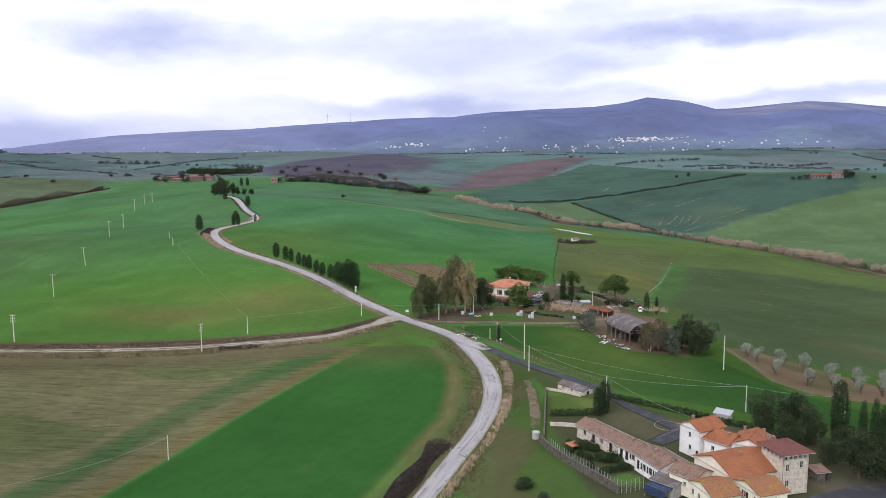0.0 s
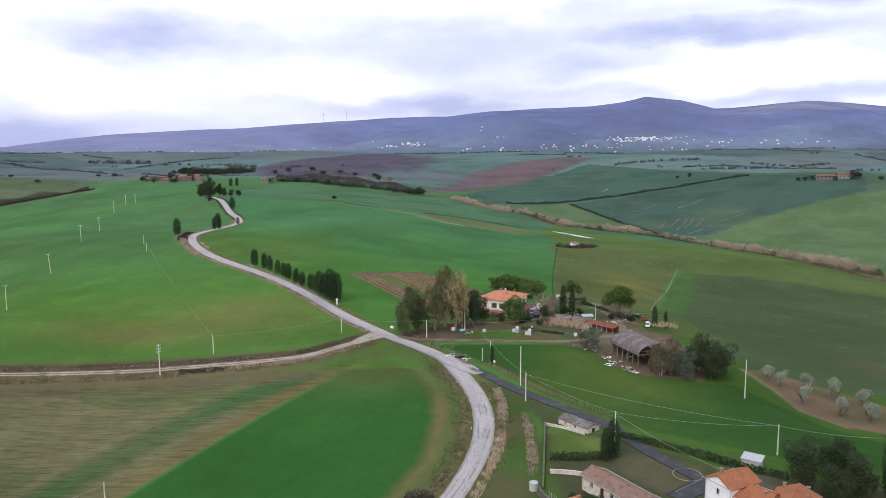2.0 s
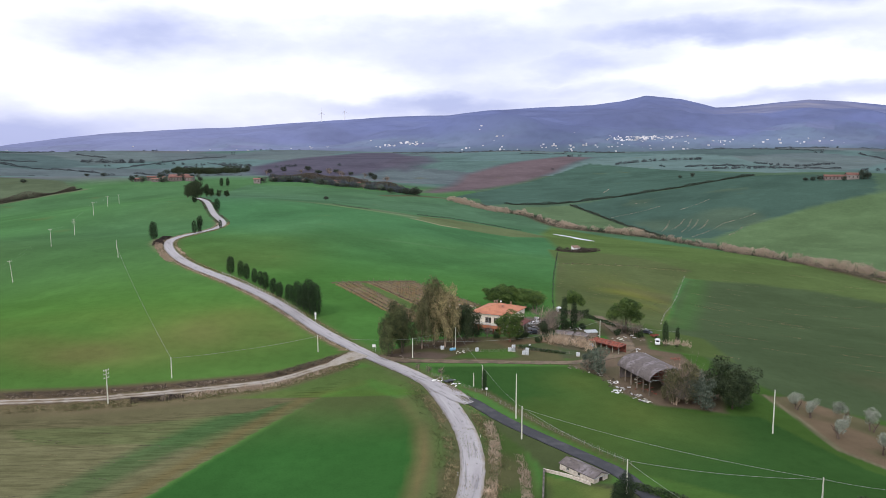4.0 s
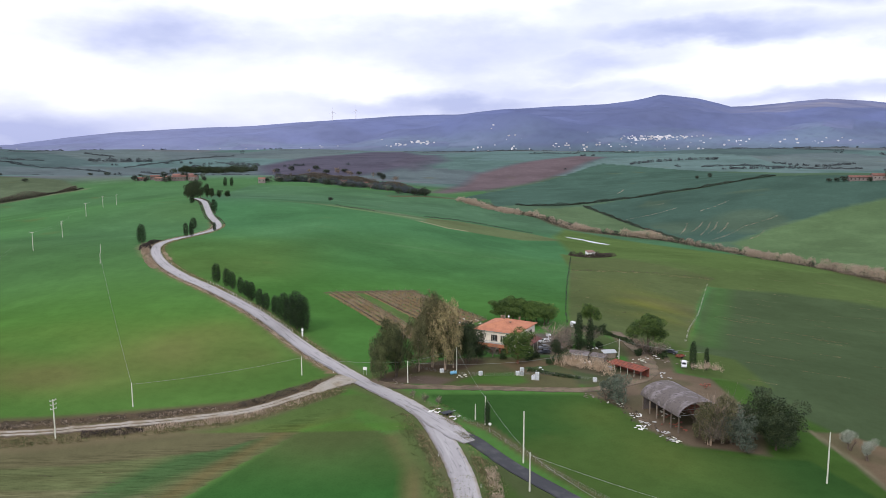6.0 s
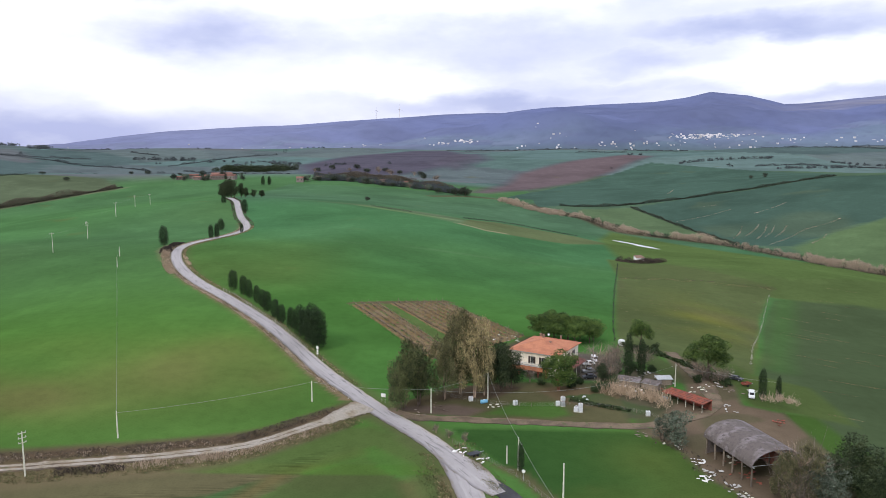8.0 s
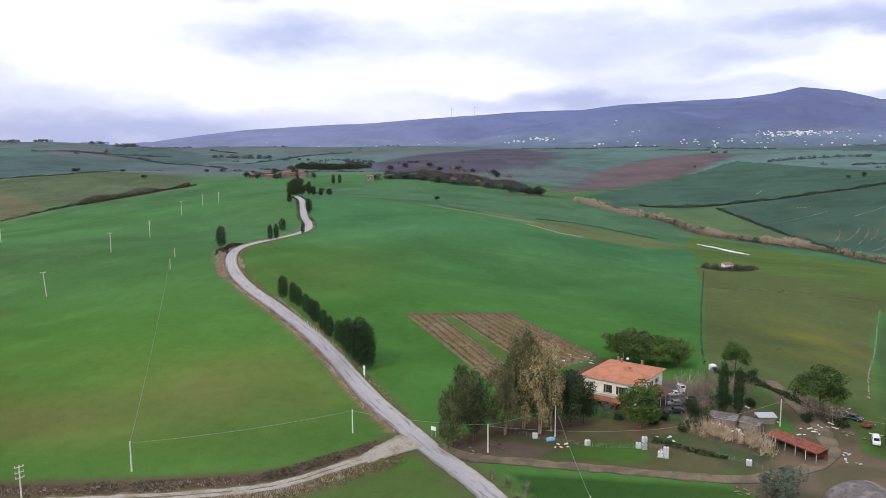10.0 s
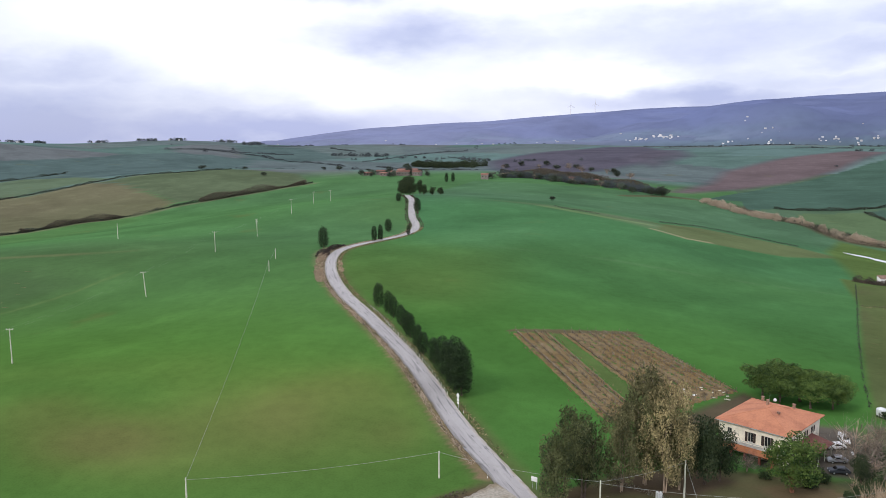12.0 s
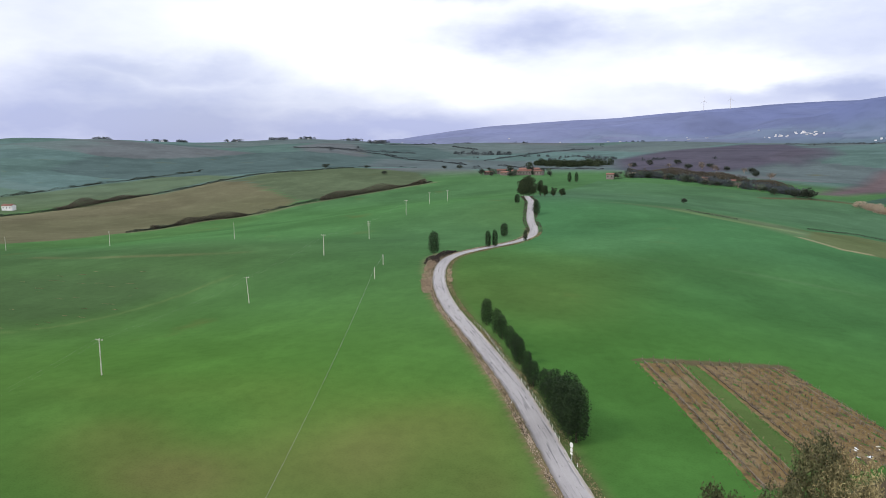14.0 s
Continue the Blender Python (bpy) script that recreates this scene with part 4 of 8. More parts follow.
    plot([(60, 330), (72, 362), (60, 372), (48, 352), (50, 336)], (0.10, 0.092, 0.058), 2)
    plot([(-14, 322), (52, 314), (50, 345), (42, 352), (20, 350), (-4, 338)], (0.092, 0.088, 0.044), 2)
    lay(inside(x, y, [(-14, 322), (52, 314), (50, 345), (20, 350), (-4, 338)]) * ease(0.45, 0.75, ripple(4.5, 23)) * 0.8, (0.135, 0.098, 0.058))
    plot([(-2, 330), (16, 334), (24, 344), (18, 350), (-2, 340)], (0.100, 0.076, 0.050), 2)
    plot([(4, 330), (-12, 326), (-14, 322), (8, 319), (14, 326)], (0.13, 0.10, 0.078), 2)
    plot([(9, 321), (30, 319.5), (37, 323), (34, 335), (20, 333)], (0.048, 0.098, 0.026), 2.5)
    lay(inside(x, y, [(34, 338), (46, 330), (54, 325), (58, 331), (46, 342)]) * (0.4 + 0.6 * ripple(4, 24)), (0.052, 0.085, 0.035))
    plot([(26, 352), (52, 352), (54, 385), (30, 385)], (0.12, 0.105, 0.085), 3)
    plot([(30, 226), (48, 222), (66, 200), (80, 150), (34, 150), (24, 188)], (0.062, 0.068, 0.034), 2)
    plot([(42, 207), (52, 208), (64, 200), (60, 186), (50, 186), (44, 196)], (0.088, 0.084, 0.048), 2)
    lay(inside(x, y, [(42, 207), (52, 208), (64, 200), (60, 186), (50, 186)]) * ease(0.5, 0.8, ripple(4, 25)) * 0.6, (0.066, 0.088, 0.036))
    plot([(66, 200), (112, 186), (118, 150), (74, 140), (62, 180)], (0.070, 0.072, 0.042), 3)
    lay(inside(x, y, [(66, 200), (112, 186), (118, 150), (74, 140), (62, 180)]) * ease(0.5, 0.8, ripple(4, 26)) * 0.7, (0.125, 0.108, 0.078))
    plot([(31, 228), (45, 219), (42, 206), (29, 209)], (0.066, 0.104, 0.030), 2)
    lay(inside(x, y, [(31, 228), (45, 219), (42, 206), (29, 209)]) * ease(0.5, 0.85, ripple(4, 27)) * 0.8, (0.12, 0.15, 0.045))
    plot([(36.5, 168), (39.5, 163.5), (44.2, 163.4), (45, 168), (42, 170)], (0.060, 0.112, 0.032), 0.6)
    plot([(17, 262), (29, 258), (30, 200), (34, 150), (10, 150), (12, 190), (20, 215)], (0.050, 0.086, 0.026), 2)
    lay(inside(x, y, [(8, 262), (29, 258), (30, 200), (34, 150), (4, 150)]) * ease(0.45, 0.85, ripple(5, 81)) * 0.7, (0.100, 0.088, 0.045))
    plot([(16, 270), (24, 265), (34, 249), (48, 228), (45, 222), (31, 230), (28, 242)], (0.066, 0.086, 0.036), 1)
    plot([(11, 294), (20, 284), (30, 264), (50, 231), (54, 227), (35, 262), (22, 289)], (0.098, 0.096, 0.046), 1)
    n, k = len(gx), len(gy)
    i = np.arange(k - 1)[:, None] * n + np.arange(n - 1)[None]
    faces = np.stack([i, i + 1, i + n + 1, i + n], -1).reshape(-1, 4)
    green = np.clip((col[:, 1] - 1.15 * col[:, 0]) / 0.05, 0, 1)[:, None]
    col = col * (1 + green * np.array([0.34, 0.28, 0.12]))
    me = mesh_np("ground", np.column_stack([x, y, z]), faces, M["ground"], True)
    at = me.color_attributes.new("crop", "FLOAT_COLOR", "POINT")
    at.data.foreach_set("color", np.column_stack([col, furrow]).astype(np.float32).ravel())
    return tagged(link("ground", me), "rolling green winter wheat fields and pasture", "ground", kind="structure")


build_ground()
ribbon("road", ROAD, [5.6, 5.8, 5.6, 5.4, 5.2, 4.8], 0.10, M["asphalt_pale"], "worn pale grey country road", "road", wobble=0.06)
ribbon("road", smooth_line([(-30, 118), (-46, 88), (-66, 52), (-92, 10), (-130, -50)], 3), [5.6, 5.6], 0.10, M["asphalt_pale"], "older stretch of the pale country road", "road", wobble=0.06)
ribbon("road", LANE, [4.2, 4.0, 3.8], 0.12, M["asphalt_dark"], "narrow lane of dark fresh asphalt", "road", wobble=0.05)
ribbon("track", TRACK, [4.4, 3.2, 3.0], 0.05, M["dirt"], "brown farm track with a grassy middle", "track", wobble=0.25)
for side, wide in ((-0.8, [1.6, 0.9, 0.65, 0.6]), (0.8, [1.6, 0.9, 0.75, 0.55])):
    ribbon("track", TRACK + sides_of(TRACK) * side, wide, 0.11, M["gravel"], "pale gravel wheel rut of the farm track", "track", wobble=0.14)
ribbon("track", FARM_TRACK, [4.5, 3.6, 4, 5, 4], 0.07, M["dirt"], "brown dirt track to the farmyard", "track", wobble=0.3)
# pale apron where the lane joins, and the mouth of the gravel track
ribbon("pavement", smooth_line([(-1, 304), (4, 297), (9, 289), (13, 282), (16.5, 277)], 0.8), [2.0, 4.5, 6.5, 7.5, 6.5, 4.2], 0.14, M["asphalt_pale"], "widened pale asphalt apron at the junction", "pavement", wobble=0.15)
ribbon("pavement", smooth_line([(-20, 325), (-24, 320), (-29, 313)], 0.8), [9, 7, 4], 0.13, M["gravel"], "gravel mouth of the farm track", "pavement", wobble=0.25)


# ---------------------------------------------------------------- mountains
def build_mountains():
    crest = [(-784, 262), (-694, 249), (-584, 237), (-454, 230), (-334, 225), (-224, 217), (-104, 210), (16, 206), (86, 198), (176, 194), (266, 190), (316, 183),
             (356, 174), (416, 180), (476, 194), (546, 190), (636, 181), (716, 186), (800, 193), (950, 200), (1150, 215), (1400, 240)]
    cu, cz = np.array([c[0] for c in crest]) / 1374, np.array([257.7 - c[1] for c in crest]) / 1374
    u = np.linspace(-0.6, 1.0, 520)
    v = np.linspace(0, 1.25, 90)
    U, V = np.meshgrid(u, v)
    depth = 2950 + 1150 * V
    X, Y = U * depth, depth
    top = 72 + 4100 * np.interp(U, cu, cz)
    foot = land(X, Y)
    rise = np.where(V < 1, np.clip(V, 0, 1) ** 0.85, 1 - (V - 1) * 1.2)
    rough = np.zeros_like(U)
    g = np.random.default_rng(8)
    for k in range(9):
        s, a, p = 260 * 0.72**k, g.uniform(0, 6.28), g.uniform(0, 6.28)
        rough += (s / 260) * np.abs(np.sin((X * math.cos(a) + Y * math.sin(a)) / s + p + np.sin((X * math.sin(a) - Y * math.cos(a)) / (1.9 * s))))
    rough = (rough - rough.mean()) * 40
    fade = np.clip(V * 3, 0, 1) * np.clip(1.0 - V, 0.08, 1)
    Z = foot - 6 + np.maximum(top - foot, 5) * rise + rough * fade
    for a, b, ra, rb, h in ((0.115, 3250, 0.075, 170, 78), (0.03, 3350, 0.05, 150, 42), (0.205, 3500, 0.06, 180, 36), (0.34, 3450, 0.1, 200, 36), (0.5, 3500, 0.08, 220, 55), (-0.1, 3500, 0.07, 180, 26)):
        Z += h * np.exp(-(((U - a) / ra) ** 2) - ((Y - b) / rb) ** 2)
    def blotch(scale, seed):
        """Slow wander over the slopes, between 0 and 1."""
        w = np.random.default_rng(seed)
        q = np.zeros_like(U)
        for _ in range(8):
            a, p, s = w.uniform(0, 6.28), w.uniform(0, 6.28), scale * w.uniform(0.5, 2.0)
            q += np.sin((X * math.cos(a) + 2.0 * Y * math.sin(a)) / s + p + 1.4 * np.sin((X * math.sin(a) - Y * math.cos(a)) / (1.6 * s)))
        return 0.5 + 0.5 * np.tanh(q / 2.6)

    def over(mask, tint):
        m = np.clip(mask, 0, 1)[..., None]
        return col * (1 - m) + np.array(tint) * m

    # woods, scrub and clearings, with haze blue painted into their tints
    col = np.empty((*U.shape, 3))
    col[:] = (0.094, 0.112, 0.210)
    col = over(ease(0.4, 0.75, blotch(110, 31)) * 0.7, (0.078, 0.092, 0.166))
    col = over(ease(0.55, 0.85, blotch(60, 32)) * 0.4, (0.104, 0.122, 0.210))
    # plots on the lower slopes, tinted with the same haze blue
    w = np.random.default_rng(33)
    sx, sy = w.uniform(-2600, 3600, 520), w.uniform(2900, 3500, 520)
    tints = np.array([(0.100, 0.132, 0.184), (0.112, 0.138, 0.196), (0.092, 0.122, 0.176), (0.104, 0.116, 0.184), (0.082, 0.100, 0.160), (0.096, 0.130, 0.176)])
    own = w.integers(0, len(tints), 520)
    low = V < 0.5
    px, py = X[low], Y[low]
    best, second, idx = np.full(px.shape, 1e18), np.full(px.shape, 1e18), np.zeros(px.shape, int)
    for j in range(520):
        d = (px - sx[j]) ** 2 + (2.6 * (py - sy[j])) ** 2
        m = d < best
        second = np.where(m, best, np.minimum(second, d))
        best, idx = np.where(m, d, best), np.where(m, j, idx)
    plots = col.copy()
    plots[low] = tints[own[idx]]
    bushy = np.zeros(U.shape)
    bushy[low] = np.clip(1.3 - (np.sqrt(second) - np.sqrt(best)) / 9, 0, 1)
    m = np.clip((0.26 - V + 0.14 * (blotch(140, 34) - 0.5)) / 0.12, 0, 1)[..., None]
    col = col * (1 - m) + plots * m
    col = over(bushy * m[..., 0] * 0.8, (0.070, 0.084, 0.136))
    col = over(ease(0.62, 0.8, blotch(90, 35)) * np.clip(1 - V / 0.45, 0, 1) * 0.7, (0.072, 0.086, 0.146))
    # a dark wooded foothill
    col = over(0.75 * np.exp(-(((U - 0.12) / 0.085) ** 2) - ((V - 0.22) / 0.16) ** 2), (0.070, 0.084, 0.150))
    col = over(0.6 * np.exp(-(((U - 0.27) / 0.1) ** 2) - ((V - 0.6) / 0.3) ** 2), (0.078, 0.090, 0.156))
    # pale mist over the foothills, put into their colour
    col = over(0.55 * np.exp(-((V - 0.05) / 0.16) ** 2) * ease(0.3, 0.7, blotch(160, 37)), (0.112, 0.140, 0.200))
    # sunlit tan patches high on the peak's shoulder, painted into the colour
    bare = np.exp(-(((U - 0.46) / 0.10) ** 2) - ((V - 0.82) / 0.16) ** 2) + 0.7 * np.exp(-(((U - 0.385) / 0.03) ** 2) - ((V - 0.62) / 0.12) ** 2)
    col = over(np.clip(bare, 0, 1) * (0.25 + 0.6 * blotch(45, 36)), (0.185, 0.18, 0.22))
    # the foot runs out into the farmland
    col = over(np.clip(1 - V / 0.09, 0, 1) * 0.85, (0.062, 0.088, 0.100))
    # mist along the long left ridge, painted as a paler tint
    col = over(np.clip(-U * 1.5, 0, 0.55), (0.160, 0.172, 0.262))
    n, k = len(u), len(v)
    i = np.arange(k - 1)[:, None] * n + np.arange(n - 1)[None]
    faces = np.stack([i, i + 1, i + n + 1, i + n], -1).reshape(-1, 4)
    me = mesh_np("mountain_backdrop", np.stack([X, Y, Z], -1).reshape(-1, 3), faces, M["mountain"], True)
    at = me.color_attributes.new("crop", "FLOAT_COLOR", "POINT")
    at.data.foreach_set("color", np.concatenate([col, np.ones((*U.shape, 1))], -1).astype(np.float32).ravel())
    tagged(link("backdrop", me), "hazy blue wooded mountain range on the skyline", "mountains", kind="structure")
    return lambda a, b: (a * (2950 + 1150 * b), 2950 + 1150 * b, float(Z[min(int(b / 1.25 * 89 + 0.5), 89), int((a + 0.6) / 1.6 * 519 + 0.5)]))


on_mountain = build_mountains()


# ---------------------------------------------------------------- plants
def leaf_quads(at, size, rng, up=0.0, long=1.0):
    """A small bent leaf clump at each place: two facing triangles pairs on four corners."""
    n = len(at)
    a = rng.normal(size=(n, 3))
    if up:
        a[:, 2] = a[:, 2] * (1 - up) + up * 2 * np.sign(a[:, 2] + 1e-9)
    a /= np.linalg.norm(a, axis=1)[:, None]
    b = np.cross(a, rng.normal(size=(n, 3)))
    b /= np.linalg.norm(b, axis=1)[:, None]
    c = np.cross(a, b)
    s = (np.asarray(size) * rng.uniform(0.6, 1.35, n))[:, None]
    v = np.stack([at - a * s * long, at - b * s * 0.62 + c * s * 0.25, at + a * s * long, at + b * s * 0.62 + c * s * 0.25], 1).reshape(-1, 3)
    f = np.arange(4 * n).reshape(-1, 4)
    return v, f


def crown_mesh(name, blobs, leaf, density, mat, seed, squash=1.0):
    """A crown of leaf clumps round blobs of (x, y, z, rx, ry, rz), thick outside and thin inside."""
    rng = np.random.default_rng(seed)
    pts = []
    for bx, by, bz, rx, ry, rz in blobs:
        n = int(density * (rx * ry + rx * rz + ry * rz) / (leaf * leaf))
        d = rng.normal(size=(n, 3))
        d /= np.linalg.norm(d, axis=1)[:, None]
        r = rng.uniform(0.35, 1.0, n) ** 0.45
        bumps = 1 + 0.16 * np.sin(d[:, 0] * 7 + seed + bx) * np.sin(d[:, 1] * 8 + by) + 0.12 * np.sin(d[:, 2] * 11 + bz)
        pts.append(np.array([bx, by, bz]) + d * (r * bumps)[:, None] * np.array([rx, ry, rz]))
    v, f = leaf_quads(np.vstack(pts), leaf, rng)
    return mesh_np(name, v, f, mat)


def trunk_mesh(name, height, radius, limbs, mat, seed, lean=0.06, stems=1):
    rng = random.Random(seed)
    bm = bmesh.new()
    for s in range(stems):
        a0 = rng.uniform(0, 6.28)
        ox, oy = (math.cos(a0) * radius * 2 * (stems > 1), math.sin(a0) * radius * 2 * (stems > 1))
        pts, x, y = [], ox, oy
        for i in range(6):
            pts.append((x, y, height * i / 5 - 0.3 * (i == 0)))
            x += rng.uniform(-1, 1) * lean * height / 5 + ox * 0.5
            y += rng.uniform(-1, 1) * lean * height / 5 + oy * 0.5
        merge(bm, tube(pts, [radius * (1.25 if i == 0 else 1 - 0.15 * i) for i in range(6)], 7))
        for k in range(limbs):
            i = rng.randint(2, 4)
            p, a, l = Vector(pts[i]), rng.uniform(0, 6.28), height * rng.uniform(0.25, 0.45)
            q = p + Vector((math.cos(a) * l * 0.7, math.sin(a) * l * 0.7, l * 0.5))
            e = q + Vector((math.cos(a) * l * 0.35, math.sin(a) * l * 0.35, l * 0.5))
            merge(bm, tube([p, q, e], [radius * 0.42, radius * 0.26, radius * 0.08], 5))
    me = bpy.data.meshes.new(name)
    bm.to_mesh(me)
    bm.free()
    me.materials.append(mat)
    return me


def twig_mesh(name, blobs, count, mat, seed, thick=0.05):
    """Bare twigs: thin three-sided spikes that fan out inside the blobs."""
    rng = np.random.default_rng(seed)
    vs, fs = [], []
    for bx, by, bz, rx, ry, rz in blobs:
        base = np.array([bx, by, max(bz - rz * 0.9, 0.1)]) + rng.normal(size=(count, 3)) * np.array([rx, ry, rz * 0.4]) * 0.35
        d = rng.normal(size=(count, 3)) * np.array([rx, ry, rz * 0.7]) * 0.75 + np.array([0, 0, rz * 0.9])
        side = np.cross(d, rng.normal(size=(count, 3)))
        side = side / np.linalg.norm(side, axis=1)[:, None] * thick
        other = np.cross(d, side)
        other = other / np.linalg.norm(other, axis=1)[:, None] * thick
        v = np.stack([base + side, base - 0.5 * side + other, base - 0.5 * side - other, base + d], 1)
        o = 4 * np.arange(count)[:, None] + sum(len(q) for q in vs)
        fs.append(np.concatenate([o + (0, 1, 3), o + (1, 2, 3), o + (2, 0, 3)]))
        vs.append(v.reshape(-1, 3))
    return mesh_np(name, np.vstack(vs), np.vstack(fs), mat)


PLANTS = {}


def plant_meshes(kind, variant):
    """Trunk and crown of one kind, ten metres high."""
    if (kind, variant) in PLANTS:
        return PLANTS[kind, variant]
    seed = 17 * variant + sum(map(ord, kind))
    g = random.Random(seed)

    def cluster(n, spread, low, high, size, flat=0.8):
        out = []
        for _ in range(n):
            a, r = g.uniform(0, 6.28), spread * math.sqrt(g.uniform(0, 1))
            s = size * g.uniform(0.75, 1.25)
            out.append((math.cos(a) * r, math.sin(a) * r, g.uniform(low, high) - 0.25 * r, s, s, s * flat))
        return out

    if kind == "cypress":
        blobs = []
        for i in range(13):
            z = 1.2 + i * 0.68
            r = 1.75 * max(0.06, 1 - abs((z - 4.8) / 5.2) ** 2.7) ** 0.55
            blobs.append((g.uniform(-0.12, 0.12), g.uniform(-0.12, 0.12), z, r * g.uniform(0.92, 1.06), r * g.uniform(0.92, 1.06), 0.85))
        got = trunk_mesh("trunk", 3.0, 0.2, 0, M["bark"], seed), crown_mesh("crown", blobs, 0.105, 1.1, M["cypress"], seed)
    elif kind == "pine":
        blobs = cluster(34, 3.2, 4.8, 9.3, 1.15, 0.85) + [(0, 0, 6.6, 2.9, 2.9, 2.6)]
        got = trunk_mesh("trunk", 6.4, 0.26, 7, M["bark"], seed, 0.05), crown_mesh("crown", blobs, 0.15, 1.2, M["pine"], seed)
    elif kind == "dome_pine":
        blobs = cluster(24, 3.3, 3.4, 9.2, 1.35, 0.9) + [(0, 0, 5.4, 3.2, 3.2, 3.6)]
        got = trunk_mesh("trunk", 5.5, 0.32, 4, M["bark_red"], seed, 0.05), crown_mesh("crown", blobs, 0.17, 1.3, M["pine"], seed)
    elif kind == "oak":
        blobs = cluster(22, 2.8, 2.8, 9.2, 1.4, 1.1) + [(0, 0, 5.2, 2.2, 2.2, 3.6)]
        got = trunk_mesh("trunk", 5.5, 0.2, 4, M["bark"], seed, 0.06, 2), crown_mesh("crown", blobs, 0.13, 1.2, M["oak_leaf"], seed)
    elif kind == "evergreen":
        blobs = cluster(15, 2.8, 2.6, 9.0, 1.5, 1.0) + [(0, 0, 4.6, 2.4, 2.4, 3.6)]
        got = trunk_mesh("trunk", 4, 0.28, 4, M["bark"], seed, 0.06), crown_mesh("crown", blobs, 0.14, 1.2, M["dark_leaf"], seed)
    elif kind in ("gum", "gum_pale"):
        blobs = []
        for i in range(40):
            z = 1.9 + 7.4 * (i + 0.5) / 40
            r = 3.1 * max(0.1, 1 - ((z - 5.0) / 5.3) ** 2) ** 0.6 * math.sqrt(g.uniform(0.1, 1))
            a = 2.4 * i + g.uniform(-0.5, 0.5)
            s = g.uniform(0.6, 1.05)
            blobs.append((math.cos(a) * r, math.sin(a) * r, z, s, s, s * 1.35))
        blobs.append((0, 0, 5.2, 1.7, 1.7, 3.2))
        leaf = M["gum_leaf"] if kind == "gum" else M["gum_pale"]
        got = trunk_mesh("trunk", 6.5, 0.09, 3, M["bark_pale"], seed, 0.05, 3), crown_mesh("crown", blobs, 0.11, 1.25, leaf, seed)
    elif kind == "olive":
        blobs = cluster(9, 1.9, 4.6, 9.0, 1.5, 1.1)
        got = trunk_mesh("trunk", 4.6, 0.4, 4, M["bark"], seed, 0.14, 2), crown_mesh("crown", blobs, 0.22, 1.0, M["olive"], seed)
    elif kind == "grey":
        blobs = cluster(13, 3.0, 2.6, 8.6, 1.6, 1.0)
        got = trunk_mesh("trunk", 4.5, 0.25, 4, M["bark"], seed, 0.1, 2), crown_mesh("crown", blobs, 0.18, 1.0, M["grey_leaf"], seed)
    elif kind == "bare":
        blobs = cluster(9, 2.4, 4.0, 8.2, 1.9, 1.1)
        got = trunk_mesh("trunk", 6.0, 0.13, 9, M["bark_pale"], seed, 0.1, 3), twig_mesh("twig_crown", blobs, 34, M["twig"], seed, 0.034)
    elif kind == "bush":
        blobs = cluster(9, 3.2, 2.5, 6.5, 2.6, 0.9) + [(0, 0, 2.5, 3.4, 3.4, 2.6)]
        got = trunk_mesh("trunk", 2.5, 0.3, 3, M["bark"], seed, 0.1, 2), crown_mesh("crown", blobs, 0.42, 1.1, M["hedge_leaf"], seed)
    else:
        blobs = cluster(8, 2.8, 3.0, 7.0, 2.2, 0.9) + [(0, 0, 3.5, 3.0, 3.0, 2.8)]
        got = trunk_mesh("trunk", 4, 0.3, 3, M["bark"], seed, 0.1), crown_mesh("crown", blobs, 0.36, 0.9, M["shrub"], seed)
    PLANTS[kind, variant] = got
    return got


PLANT_WORDS = {
    "cypress": ("cypress_tree", "tall narrow dark green cypress tree", "cypress"), "pine": ("stone_pine", "umbrella pine with a flat bright green crown", "pine tree"),
    "dome_pine": ("stone_pine", "round-headed bright green pine on a reddish trunk", "pine tree"), "oak": ("oak_tree", "dark green holm oak on two bare stems", "tree"),
    "evergreen": ("evergreen_tree", "dense dark evergreen tree leafed to the ground", "tree"), "gum": ("eucalyptus_tree", "tall grey-green eucalyptus with several pale stems", "tree"),
    "gum_pale": ("eucalyptus_tree", "tall eucalyptus covered in pale yellowish flower and leaf", "tree"), "olive": ("olive_tree", "small silvery olive tree in bare soil", "olive tree"),
    "grey": ("broadleaf_tree", "loose grey-green tree with thin foliage", "tree"), "bare": ("bare_tree", "leafless brown winter tree with fine twigs", "tree"),
    "bush": ("bush", "rounded dark green garden bush", "bush"), "far": ("tree", "dark distant hedgerow tree", "tree"),
}


def tree(kind, x, y, height, width=1.0, group="", label="", variants=3):
    """width: how broad it is beside the kind's own build."""
    g = random.Random(int(x * 31 + y * 17))
    name, words, category = PLANT_WORDS[kind]
    s = height / 10
    ob = thing(name, ground_at(x, y, g.uniform(0, 360), (s * width, s * width, s), 0.1), label or words, category, group)
    t, c = plant_meshes(kind, g.randrange(variants))
    link("trunk", t, ob)
    link("crown" if kind != "bare" else "twig_crown", c, ob)
    return ob


# the farm: trees round the house and barn
tree("oak", -9.4, 324.5, 18.5, 0.76)
tree("oak", -5.8, 327, 20.5, 0.6)
tree("gum", 1.2, 332.5, 18.5, 0.78)
tree("gum", 5.4, 337, 25, 0.66)
tree("gum_pale", 9.4, 334.5, 23, 0.72)
tree("gum", 12.2, 337, 15, 0.75)
tree("evergreen", 17, 341, 16.5, 0.8)
tree("evergreen", 20, 343.5, 12, 0.75)
tree("dome_pine", 33.6, 343, 12.4, 1.12)
